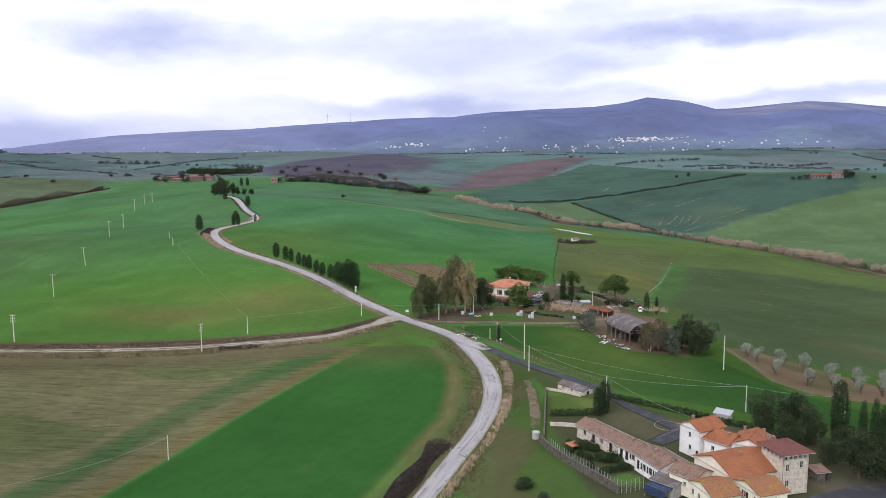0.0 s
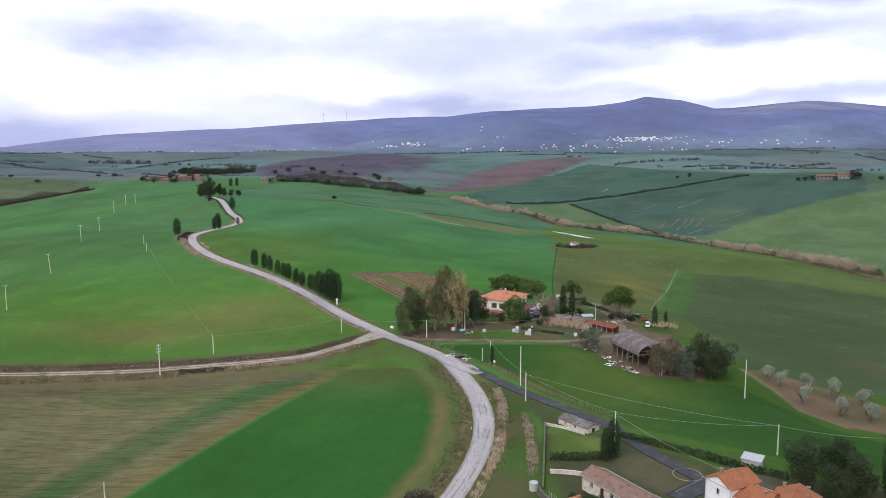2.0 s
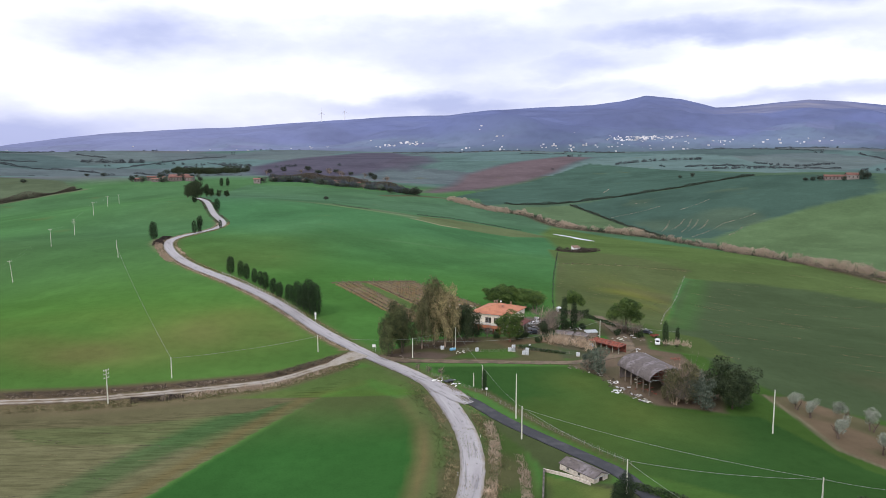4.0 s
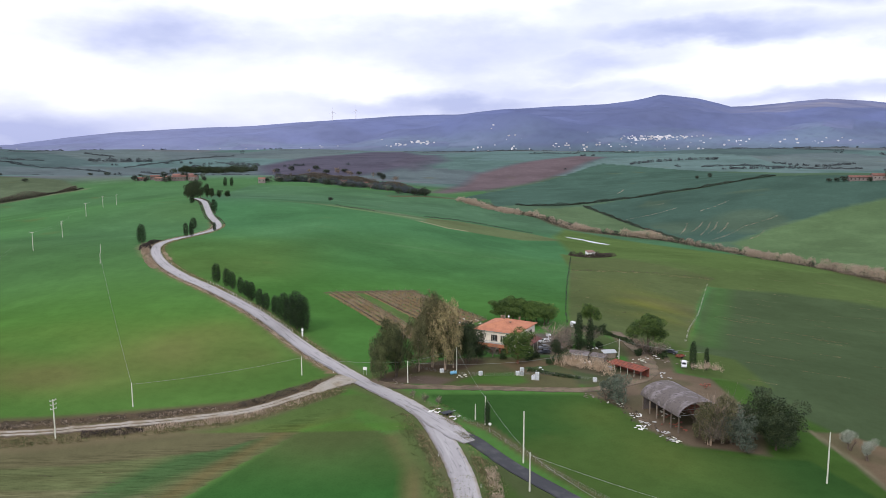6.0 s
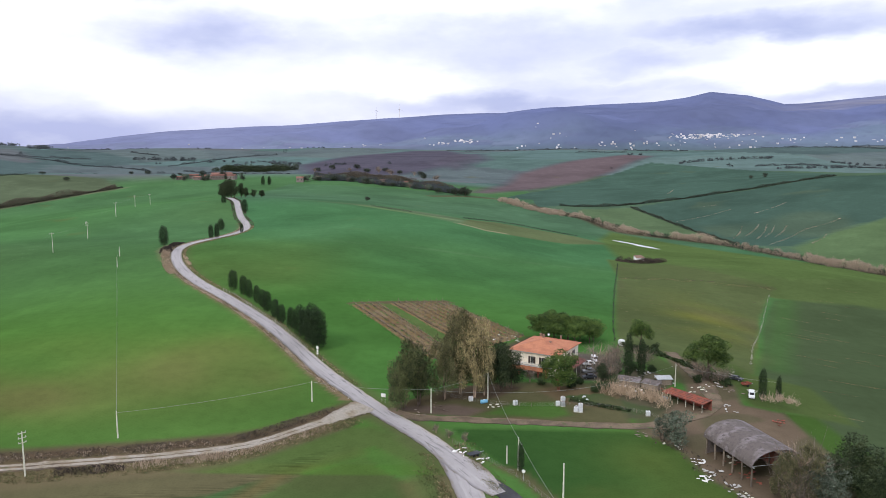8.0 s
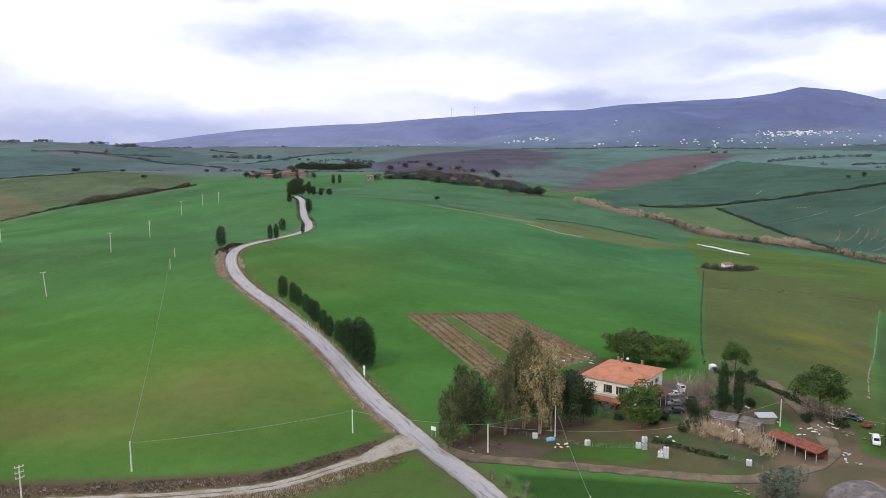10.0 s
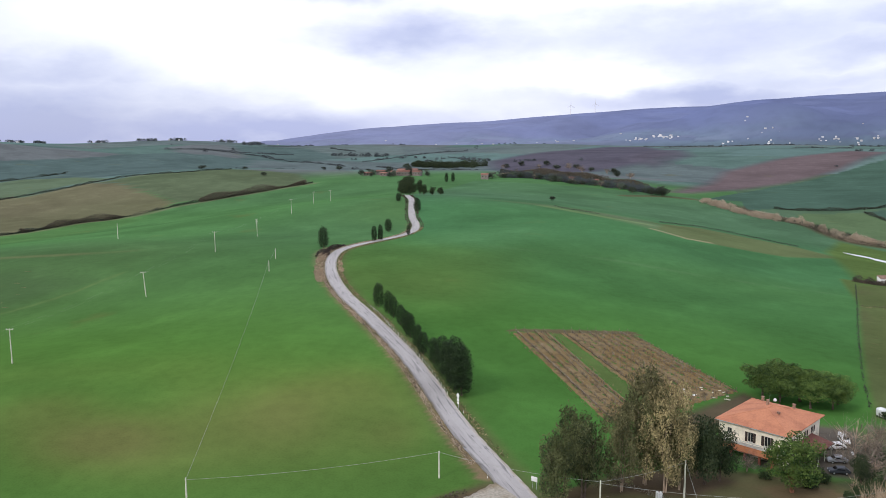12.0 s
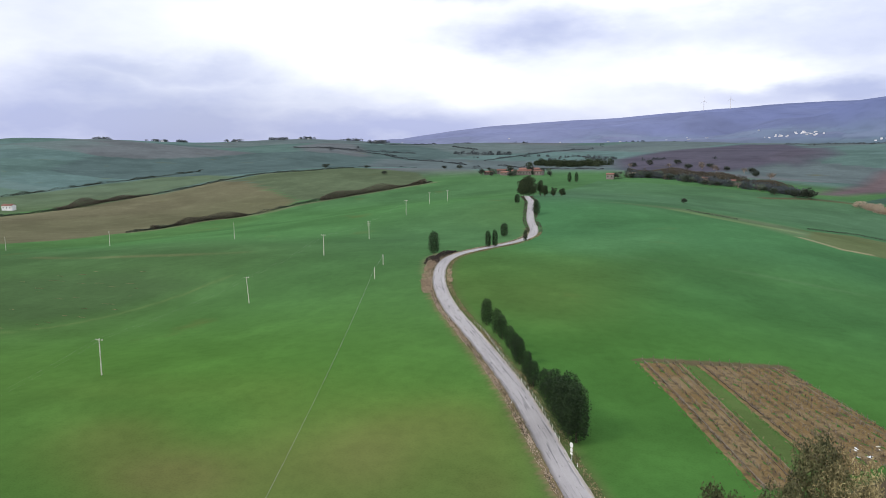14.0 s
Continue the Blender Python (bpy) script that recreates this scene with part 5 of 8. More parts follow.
for x, y, h, w in ((32, 399, 9.6, 1.5), (36.5, 402, 10.6, 1.5), (41.5, 401, 9.8, 1.5), (46, 402, 9.0, 1.55), (51, 403, 8.0, 1.5), (36, 395, 8.4, 1.5), (43.5, 396, 8.0, 1.55), (49, 398, 7.2, 1.6)):
    tree("pine", x, y, h, w, "pines behind the farmhouse", "dark green pine in a clump behind the farmhouse")
tree("pine", 67.5, 400, 10.0, 1.15)
tree("pine", 81.5, 362.5, 14.5, 1.25, label="broad pine with a dense domed crown beside the yard")
tree("bare", 78.5, 360, 9, 1.2)
tree("bare", 84, 359, 8.5, 1.1)
tree("cypress", 56, 357.5, 14.5, 0.6)
tree("cypress", 60, 358, 12.5, 0.7)
tree("cypress", 92, 344.5, 10, 0.75, label="small pointed cypress beside the parked van")
tree("cypress", 96.5, 344.5, 8.2, 0.65)
tree("bare", 48.5, 360, 13, 1.25)
tree("bare", 52, 366, 10, 1.1)
tree("bare", 50, 354, 8, 1.3)
tree("bare", 25.5, 350, 5.5, 1.2)
tree("bush", 29, 347.5, 3.2, 1.0)
tree("bush", 37.5, 346.5, 3.6, 1.0)
tree("bush", 40, 350, 3.4, 1.1)
tree("bare", 54.5, 371, 9.5, 1.3)
tree("bare", 62, 371, 9, 1.3)
for x, y, h in ((50, 350, 4.5), (53, 362, 4.5), (58, 366, 4.2), (65, 366, 3.6), (47, 346, 3.4), (44, 343, 2.8), (77, 358, 3.4), (86.5, 361, 3.2), (72, 398, 3.2), (63.5, 352, 3)):
    tree("bush", x, y, h, 1.1, "undergrowth in the farmyard", "dark evergreen undergrowth in the farmyard")
tree("evergreen", 47.5, 352, 6.5, 1.1)
tree("grey", 60, 306, 10, 1.0)
tree("grey", 56.5, 309, 7, 1.0)
tree("bare", 78, 282, 16, 0.95)
tree("bare", 81, 284, 14, 1.0)
tree("bare", 76, 278.5, 12, 1.0)
tree("gum", 75.5, 280, 10.5, 0.95, label="half-bare brown tree by the barn")
tree("grey", 84, 277, 10, 1.05)
tree("gum", 80, 280.5, 12.5, 0.85, label="brown half-bare tree against the barn")
tree("grey", 82.5, 281, 11, 0.9)
tree("evergreen", 90, 286, 14.5, 1.1)
tree("evergreen", 97.5, 285.5, 13.5, 1.3)
tree("evergreen", 93, 279.5, 10.5, 1.2)
tree("cypress", 21, 287.5, 7, 0.7, label="slim young cypress by the lane")
tree("bare", 4, 306, 3.6, 0.9)
tree("bare", 8, 304, 3.4, 0.9)
tree("bare", 0.5, 309, 3.2, 0.9)
# cypresses along the road
for x, y, h, w in ((-94.5, 436, 8.8, 1.4), (-87.5, 428, 8.2, 1.25), (-83.5, 423, 7.8, 1.2), (-78, 415.5, 7.2, 1.35), (-74, 410, 7.0, 1.3), (-70.5, 404, 8.0, 1.35),
                   (-65.5, 397, 7.0, 1.45), (-61.5, 391, 7.0, 1.5), (-56.5, 386, 7.6, 1.5), (-52, 379.5, 10.5, 1.4), (-48.5, 375, 11.2, 1.45), (-45.2, 370.5, 14.2, 1.35), (-42.6, 367.2, 13.6, 1.35)):
    tree("cypress", x, y, h, w, "cypresses along the road", "dense dark cypress in the roadside row")
for x, y, h, w in ((-172, 546, 11.4, 1.4), (-155.5, 575, 8.8, 1.15), (-153, 578, 9.0, 1.1), (-167, 624, 8.0, 1.8), (-212, 757, 7.0, 1.9), (-177, 704, 10, 1.6), (-147, 606, 6.0, 1.3)):
    tree("cypress", x, y, h, w, "cypresses by the upper bends", "lone dark cypress beside the winding road")
# olive grove
for x, y, h in ((115, 287, 4.6), (116.5, 280, 4.8), (116.8, 263.7, 5.2), (125.7, 281, 5.0), (132.1, 276, 5.0), (124.1, 255.5, 5.2), (140.4, 272.5, 5.0), (132.3, 253.5, 5.2), (149, 271, 5.0), (141.5, 254.5, 5.2), (150.5, 256.5, 5.2), (157, 268, 5.0), (159.5, 257, 5.2), (168, 257, 5.0)):
    tree("olive", x, y, h * 1.4, 1.05, "olive grove")
# villa garden and its big trees
for x, y, h, w in ((44.2, 206, 9.6, 1.15), (42.4, 204.8, 8.4, 1.15)):
    tree("cypress", x, y, h, w)
for x, y, h, w in ((80.5, 189, 13, 0.9), (88, 190, 12.5, 1.0), (90.5, 184, 11.5, 1.0), (84, 180.5, 9, 1.0), (95, 176, 9, 0.95)):
    tree("evergreen", x, y, h, w, "big trees behind the villa")
for x, y, h, w in ((97.5, 184, 16.5, 0.85), (99.5, 177, 13.5, 0.5), (103, 178, 14, 0.5), (106.5, 180, 12, 0.8)):
    tree("cypress", x, y, h, w, "cypresses behind the villa")
for x, y, h, w in ((91.5, 163, 13.5, 1.0), (97.5, 160, 12, 0.9), (88, 170, 7, 1.1), (101, 165, 11, 1.0)):
    tree("evergreen", x, y, h, w, "big trees behind the villa")
for x, y, h in ((31.5, 186.5, 2.6), (33.5, 184.5, 3.4), (35.6, 183.6, 3.8), (36.8, 182.2, 3.6), (31, 182.5, 2.4), (33, 180.2, 2.8), (35, 178, 2.8), (37.2, 177.2, 3.4), (39, 176.2, 3.8), (40.4, 175.4, 3.4), (34.4, 173.6, 2.2), (36.2, 170.8, 1.8), (41.6, 173.2, 2.4)):
    tree("bush", x, y, h, 0.9, "bushes in the villa garden", "dense dark green bush in the villa garden")
tree("bush", 18, 168, 4.2, 1.2, label="dark shrub on the grassy slope below the wall")
tree("far", 22, 160, 3.5, 1.2, label="dry scrubby bush on the slope")
# far trees
tree("far", -118, 916, 5.5, 1.6)
for x, y, h, w in ((-238, 860, 19, 0.7), (-244, 868, 21, 0.7), (-250, 876, 20, 0.75), (-234, 868, 16, 0.7), (-256, 884, 18, 0.75), (-246, 858, 15, 0.7), (-262, 892, 17, 0.8), (-228, 862, 11, 0.9), (-221, 866, 9, 1.1), (-214, 868, 8, 1.2)):
    tree("evergreen", x, y, h, w, "trees at the top of the road", "dark evergreen in the clump at the road's top")
for x, y in ((-292, 1130), (-284, 1132)):
    tree("cypress", x, y, 12, 1.3, "far cypress pair")


# ---------------------------------------------------------------- hedges, reeds and rough grass
def clump_strip(name, line, half, height, leaf, density, mat, label, category, seed, uneven=0.5, gap=0.0, long=1.0, up=0.0):
    """A belt of scrub, reed or hedge along a line; nobody could count its stems."""
    rng = np.random.default_rng(seed)
    seg = np.linalg.norm(np.diff(line, axis=0), axis=1)
    total = seg.sum()
    n = int(total * half * 2 * height * density / (leaf * leaf) * 0.35)
    s = rng.uniform(0, total, n)
    cum = np.concatenate([[0], np.cumsum(seg)])
    px, py = np.interp(s, cum, line[:, 0]), np.interp(s, cum, line[:, 1])
    nor = sides_of(line)
    nx, ny = np.interp(s, cum, nor[:, 0]), np.interp(s, cum, nor[:, 1])
    lump = 1 + uneven * (np.sin(s / (height * 1.7) + seed) * 0.5 + np.sin(s / (height * 4.3) + 2 * seed) * 0.5)
    keep = rng.uniform(0, 1, n) > gap * (np.sin(s / (height * 6) + seed * 3) > 0.2)
    o = rng.uniform(-1, 1, n)
    q = np.sqrt(np.clip(1 - o * o, 0, 1))
    hz = rng.uniform(0, 1, n) ** 0.7 * q * height * np.clip(lump, 0.25, 2)
    x, y = px + nx * o * half * lump, py + ny * o * half * lump
    at = np.column_stack([x, y, land(x, y) + hz])[keep]
    v, f = leaf_quads(at, leaf, rng, up, long)
    return tagged(link(name, mesh_np(name, v, f, mat)), label, category, kind="stuff")


clump_strip("reed_bed", STREAM[26:], 4.0, 2.6, 0.34, 0.4, M["bramble"], "dry brown scrub along the stream", "scrub", 1, 0.6)
def thicket(name, spots, size, high, leaf, mat, label, category, seed):
    """Rounded clumps that run together, each a few metres across."""
    rng = np.random.default_rng(seed)
    blobs = []
    for x, y in spots:
        a = size * rng.uniform(0.6, 1.35)
        b = high * rng.uniform(0.6, 1.3)
        blobs.append((x, y, z_at(x, y) + b * 0.4, a, a, b))
    return tagged(link(name, crown_mesh(name, blobs, leaf, 1.4, mat, seed)), label, category, kind="stuff")


def along(line, every, spread, seed):
    """Places strewn beside a line."""
    rng = np.random.default_rng(seed)
    seg = np.concatenate([[0], np.cumsum(np.linalg.norm(np.diff(line, axis=0), axis=1))])
    s = np.arange(0, seg[-1], every) + rng.normal(0, every * 0.4, len(np.arange(0, seg[-1], every)))
    return [(np.interp(t, seg, line[:, 0]) + rng.normal(0, spread), np.interp(t, seg, line[:, 1]) + rng.normal(0, spread)) for t in s]


ON_STREAM = smooth_line([(14, 1157), (51, 1047), (112, 984), (123, 954), (139, 922), (168, 877), (198, 857), (221, 825), (249, 763), (264, 698), (298, 657), (326, 618), (341, 590), (380, 500), (440, 400)], 6)
thicket("reed_bed", along(ON_STREAM[8:34], 5, 5, 1), 5.5, 4.2, 0.34, M["reed_soft"], "big pale rounded reed clumps in the stream bend", "reeds", 51)
thicket("reed_bed", [(141, 899), (146, 893), (150, 890), (184, 862), (190, 858), (196, 854), (203, 848), (209, 843), (262, 712), (266, 700), (272, 690), (300, 652), (306, 645), (312, 636), (318, 628)], 7.0, 5.0, 0.4, M["reed_soft"], "broad rounded stands of pale reed by the stream", "reeds", 57)
thicket("reed_bed", along(ON_STREAM[34:78], 6.5, 2.2, 2), 3.6, 3.4, 0.38, M["reed_soft"], "pale reed clumps along the stream", "reeds", 52)
thicket("reed_bed", along(ON_STREAM[78:], 5, 2, 3), 4.6, 4.4, 0.36, M["reed_soft"], "pale reed clumps along the lower stream", "reeds", 53)
thicket("scrub", along(ON_STREAM[30:] + (1.5, -4), 11, 1.5, 4), 2.6, 2.8, 0.5, M["shrub"], "dark bushes among the stream reeds", "bushes", 54)
clump_strip("scrub", ON_STREAM[28:] + (-4.2, -3.2), 1.1, 2.0, 0.3, 0.6, M["shrub"], "dark scrub along the near bank of the stream", "scrub", 55, 0.4, 0.2)
clump_strip("reed_bed", STREAM[62:] + (-2.5, 2), 2.4, 2.5, 0.25, 0.25, M["reed_soft"], "pale dry reeds along the stream", "reeds", 2, 0.7, 0.75, 1.6, 0.6)
clump_strip("reed_bed", STREAM[30:58] + (2, 0), 4, 2.5, 0.3, 0.2, M["reed_soft"], "tall pale reed thicket in the stream bend", "reeds", 4, 0.9, 0.6, 1.4, 0.5)
clump_strip("hedge", HEDGE_LOW[30:], 1.9, 2.6, 0.45, 1.6, M["shrub"], "dark field hedge on the slope", "hedge", 5, 0.7, 0.5)
clump_strip("hedge", HEDGE_LOW[36:62], 3.2, 5.0, 0.4, 1.2, M["bramble"], "brown bare bushes below the fallow", "hedge", 46, 0.8, 0.2)
clump_strip("hedge", HEDGE_LOW[82:112], 4, 6, 0.4, 1.2, M["bramble"], "brown winter hedge on the slope", "hedge", 6, 0.8, 0.3)
clump_strip("hedge", HEDGE_HIGH, 1.7, 2.6, 0.5, 1.6, M["shrub"], "dark hedge along the far field", "hedge", 7, 0.5, 0.15)
clump_strip("hedge", HEDGE_HIGH[36:62], 5, 6, 0.5, 0.8, M["bramble"], "brown bare bushes in the far hedge", "hedge", 47, 0.9, 0.6)
clump_strip("hedge", HEDGE_TOP, 2.4, 2.8, 0.55, 1.4, M["shrub"], "broken dark hedge high on the slope", "hedge", 48, 0.9, 0.7)
clump_strip("hedge", HEDGE_RIGHT, 2.2, 2.8, 0.5, 1.6, M["shrub"], "dark hedge across the far slope", "hedge", 8, 0.6)
clump_strip("hedge", HEDGE_CROSS, 1.8, 2.2, 0.45, 1.6, M["shrub"], "short hedge dividing the far fields", "hedge", 9, 0.6)
clump_strip("hedge", DITCH, 0.4, 0.5, 0.2, 1.6, M["shrub"], "thin overgrown ditch at the field edge", "ditch", 10, 0.7, 0.4)
clump_strip("hedge", smooth_line([(83, 561), (110, 571), (145, 574), (175, 566)], 4), 0.8, 0.9, 0.3, 0.4, M["bramble"], "scrubby line at the meadow's end", "hedge", 11, 0.7, 0.6)
clump_strip("hedge", smooth_line([(-14, 812), (6, 838), (27, 848), (86, 806)], 5), 1.5, 1.1, 0.25, 0.9, M["shrub"], "dark bank in the upper field", "bank", 12, 0.5)
clump_strip("hedge", smooth_line([(-95, 800), (-75, 788), (-57, 782)], 4), 1.2, 1.0, 0.25, 0.8, M["shrub"], "short dark bank in the upper field", "bank", 13, 0.5)
clump_strip("hedge", smooth_line([(-235, 1205), (-190, 1222), (-145, 1224), (-108, 1202), (-72, 1180), (-42, 1156)], 6), 4, 4.5, 0.6, 0.9, M["far_scrub"], "dark tree belt by the far hamlet", "tree belt", 14, 0.7)
clump_strip("hedge", smooth_line([(-260, 1290), (-150, 1300), (-60, 1240)], 8), 14, 6.5, 0.6, 0.5, M["bramble"], "bare brown orchard behind the tree belt", "orchard", 15, 0.6)
thicket("wood", along(smooth_line([(-600, 1850), (-520, 1815), (-430, 1790)], 12), 2.2, 13, 5), 8, 8, 0.9, M["dark_leaf"], "dark tree crowns of the far wood", "wood", 56)
thicket("wood", along(smooth_line([(-880, 2010), (-800, 2020), (-740, 2030)], 10), 7, 5, 6), 6, 6, 0.9, M["far_scrub"], "row of dark trees on the far ridge", "wood", 17)
clump_strip("hedge", smooth_line([(49, 219.5), (56, 213), (64.5, 205.5), (72, 198), (80, 193)], 2), 0.9, 1.7, 0.3, 5.0, M["hedge_leaf"], "long clipped hedge beside the lane", "hedge", 18, 0.12)
clump_strip("hedge", smooth_line([(29.5, 208), (36, 206.5), (42, 206)], 1.5), 0.8, 1.8, 0.28, 5.0, M["hedge_leaf"], "dark clipped hedge across the garden", "hedge", 19, 0.12)
clump_strip("hedge", smooth_line([(36.6, 170.6), (39.6, 170.9), (43.2, 171.2)], 1.0), 1.0, 1.5, 0.2, 5.0, M["hedge_leaf"], "clipped hedge between the villa gardens", "hedge", 20, 0.1)
clump_strip("hedge", smooth_line([(37.8, 176.4), (40, 176), (42.4, 175.4)], 1.0), 0.9, 2.0, 0.26, 5.0, M["hedge_leaf"], "dark hedge before the low villa wing", "hedge", 22, 0.2)
def grass_belt(name, line, inner, outer, per_metre, high, mat, label, category, seed, patchy=0.5, wide=0.1, lean=0.75):
    """Standing blades between two distances beside a line (to its right where positive), in drifts."""
    rng = np.random.default_rng(seed)
    seg = np.linalg.norm(np.diff(line, axis=0), axis=1)
    cum = np.concatenate([[0], np.cumsum(seg)])
    n = int(cum[-1] * abs(outer - inner) * per_metre)
    s, o = rng.uniform(0, cum[-1], n), rng.uniform(0, 1, n)
    nor = sides_of(line)
    off = inner + (outer - inner) * o
    x = np.interp(s, cum, line[:, 0]) + np.interp(s, cum, nor[:, 0]) * off
    y = np.interp(s, cum, line[:, 1]) + np.interp(s, cum, nor[:, 1]) * off
    drift = np.sin(x / 2.3 + seed) * np.sin(y / 2.9 - seed) + 0.6 * np.sin(s / 6.1 + 2 * seed) + 0.5 * np.sin((x + y) / 0.9)
    edge = np.clip(4 * np.minimum(o, 1 - o), 0.15, 1)
    keep = rng.uniform(0, 1, n) > patchy * (0.5 - 0.5 * np.tanh(1.5 * drift)) + 0.4 * (1 - edge)
    x, y, drift, edge = x[keep], y[keep], drift[keep], edge[keep]
    n = len(x)
    base = np.column_stack([x, y, land(x, y) - 0.03])
    tall = high * rng.uniform(0.45, 1.25, n) * (0.75 + 0.25 * np.tanh(drift)) * (0.6 + 0.4 * edge)
    turn, bent = rng.uniform(0, 6.28, n), rng.normal(0, lean, (n, 2)) * tall[:, None]
    half = wide * rng.uniform(0.6, 1.4, n)[:, None] * np.column_stack([np.cos(turn), np.sin(turn)])
    a, b, c, d = base.copy(), base.copy(), base.copy(), base.copy()
    a[:, :2] -= half
    b[:, :2] += half
    c[:, :2] += half * 0.5 + bent
    d[:, :2] += -half * 0.5 + bent
    c[:, 2] += tall
    d[:, 2] += tall * rng.uniform(0.7, 1, n)
    v = np.stack([a, b, c, d], 1).reshape(-1, 3)
    return tagged(link(name, mesh_np(name, v, np.arange(4 * n).reshape(-1, 4), mat)), label, category, kind="stuff")


near = ROAD[(ROAD[:, 1] > 150) & (ROAD[:, 1] < 300)]
low = near[(near[:, 1] < 226)]
grass_belt("dry_grass", near, 3.5, 7.0, 16, 0.5, M["dry_grass"], "tall dry grass on the road verge", "grass", 23, 0.75)
grass_belt("dry_grass", near, 3.5, 9.0, 10, 0.4, M["verge_grass"], "rough green grass on the road verge", "grass", 67, 0.7)
slope = smooth_line([(20, 258), (19.5, 240), (17, 222), (14, 205), (12, 188), (10, 165)], 2)
grass_belt("dry_grass", slope, 0.0, 9.5, 6, 0.3, M["verge_grass"], "rough grass on the slope below the garden wall", "grass", 107, 0.6)
grass_belt("dry_grass", slope, 0.5, 10, 5, 0.35, M["dry_grass"], "tan tufts on the slope below the garden wall", "grass", 108, 0.9)
grass_belt("dry_grass", low, 3.6, 6.2, 22, 1.5, M["reed"], "pale dry canes beside the road", "reeds", 24, 0.9, 0.05, 0.25)
grass_belt("dry_grass", near, -3.5, -6.5, 15, 0.45, M["dry_grass"], "dry grass on the inner road verge", "grass", 25, 0.75)
grass_belt("dry_grass", near, -3.5, -9.5, 9, 0.4, M["verge_grass"], "rough green grass inside the bend", "grass", 68, 0.75)
clump_strip("scrub", low[:30] - sides_of(low[:30]) * 7.2, 3.4, 2.2, 0.2, 2.2, M["dark_bramble"], "dark brown bramble thicket beside the road", "scrub", 26, 0.45)
grass_belt("scrub", smooth_line([(26.5, 240), (26.5, 225), (25.5, 210), (24.5, 200)], 1.5), -1.6, 1.2, 26, 0.8, M["reed_soft"], "strip of dry tan reed on the slope", "reeds", 27, 0.7, 0.06, 0.4)
grass_belt("scrub", smooth_line([(20.5, 262), (21, 245), (19.5, 228), (16.5, 214)], 1.5), -1.8, 1.4, 24, 0.8, M["reed_soft"], "pale dry grass in the roadside ditch", "grass", 28, 0.75, 0.06, 0.4)
up = ROAD[(ROAD[:, 1] > 335) & (ROAD[:, 1] < 640)]
grass_belt("dry_grass", up, -3.0, -4.7, 15, 0.4, M["reed_soft"], "tan dry grass along the road's bank", "grass", 29, 0.6, 0.12)
grass_belt("dry_grass", up, -3.0, -4.4, 6, 0.35, M["bramble"], "brown weeds at the road's edge", "grass", 69, 0.8, 0.12)
grass_belt("dry_grass", up, 3.0, 5.0, 14, 0.45, M["dry_grass"], "rough grass along the road's other side", "grass", 30, 0.6, 0.12)
bend = ROAD[(ROAD[:, 1] > 468) & (ROAD[:, 1] < 548)]
grass_belt("dry_grass", bend[4:-6], -3.6, -7.6, 16, 1.3, M["reed"], "pale canes on the outside of the bend", "reeds", 31, 0.75, 0.09, 0.3)
clump_strip("scrub", ROAD[(ROAD[:, 1] > 520) & (ROAD[:, 1] < 556)] - (6, 0), 2.0, 2.0, 0.26, 1.6, M["dark_bramble"], "dark scrub above the bend", "scrub", 32, 0.7)
grass_belt("dry_grass", ROAD[(ROAD[:, 1] > 486) & (ROAD[:, 1] < 512)], 3.2, 5.6, 14, 1.2, M["reed"], "pale canes inside the bend", "reeds", 33, 0.8, 0.09, 0.3)
upper = ROAD[(ROAD[:, 1] > 640) & (ROAD[:, 1] < 860)]
for side, sd in ((-1, 101), (1, 102)):
    grass_belt("dry_grass", upper, 2.4 * side, 5.2 * side, 3, 0.6, M["bramble"], "brown rough verge of the upper road", "grass", sd, 0.5, 0.2)
grass_belt("dry_grass", TRACK, 1.8, 6.8, 16, 0.4, M["bramble"], "brown weedy bank above the farm track", "grass", 34, 0.45)
grass_belt("dry_grass", TRACK[14:], 1.8, 5.6, 6, 0.5, M["reed_soft"], "pale dry stalks on the bank above the track", "grass", 103, 0.8)
grass_belt("dry_grass", TRACK, -1.9, -7.4, 16, 0.4, M["dry_grass"], "dry grass bank below the farm track", "grass", 35, 0.5)
grass_belt("dry_grass", TRACK, -2.2, -7.6, 9, 0.4, M["verge_grass"], "green weeds on the bank below the track", "grass", 104, 0.8)
grass_belt("dry_grass", TRACK[4:30], -2.0, -5.6, 18, 1.1, M["reed_soft"], "pale reeds beside the farm track", "reeds", 36, 0.75, 0.06, 0.3)
grass_belt("dry_grass", TRACK[6:], -0.4, 0.4, 8, 0.25, M["verge_grass"], "grass between the wheel ruts", "grass", 105, 0.4)
clump_strip("scrub", TRACK[26:34] - sides_of(TRACK[26:34]) * 4.2, 1.4, 1.3, 0.2, 1.6, M["dark_bramble"], "dark bramble clump by the farm track", "scrub", 106, 0.6)
# mown-out wheel marks on the far slope
for a, b, sd in (((294, 981), (340, 1016), 111), ((239, 867), (264, 926), 112), ((253, 877), (281, 927), 113), ((258, 861), (288, 923), 114), ((260, 832), (311, 888), 115), ((311, 888), (358, 916), 116), ((296, 830), (321, 861), 117), ((209, 970), (278, 1015), 118),
                 ((257, 1051), (272, 1051), 119), ((246, 1195), (267, 1255), 120), ((268, 868), (294, 918), 121), ((277, 866), (303, 912), 122)):
    grass_belt("dry_grass", smooth_line([a, ((a[0] + b[0]) / 2 + 1.5, (a[1] + b[1]) / 2 - 1), b], 4), -0.9, 0.9, 2.2, 0.35, M["reed_soft"], "pale worn wheel mark on the far wheat slope", "grass", sd, 0.5, 0.4)
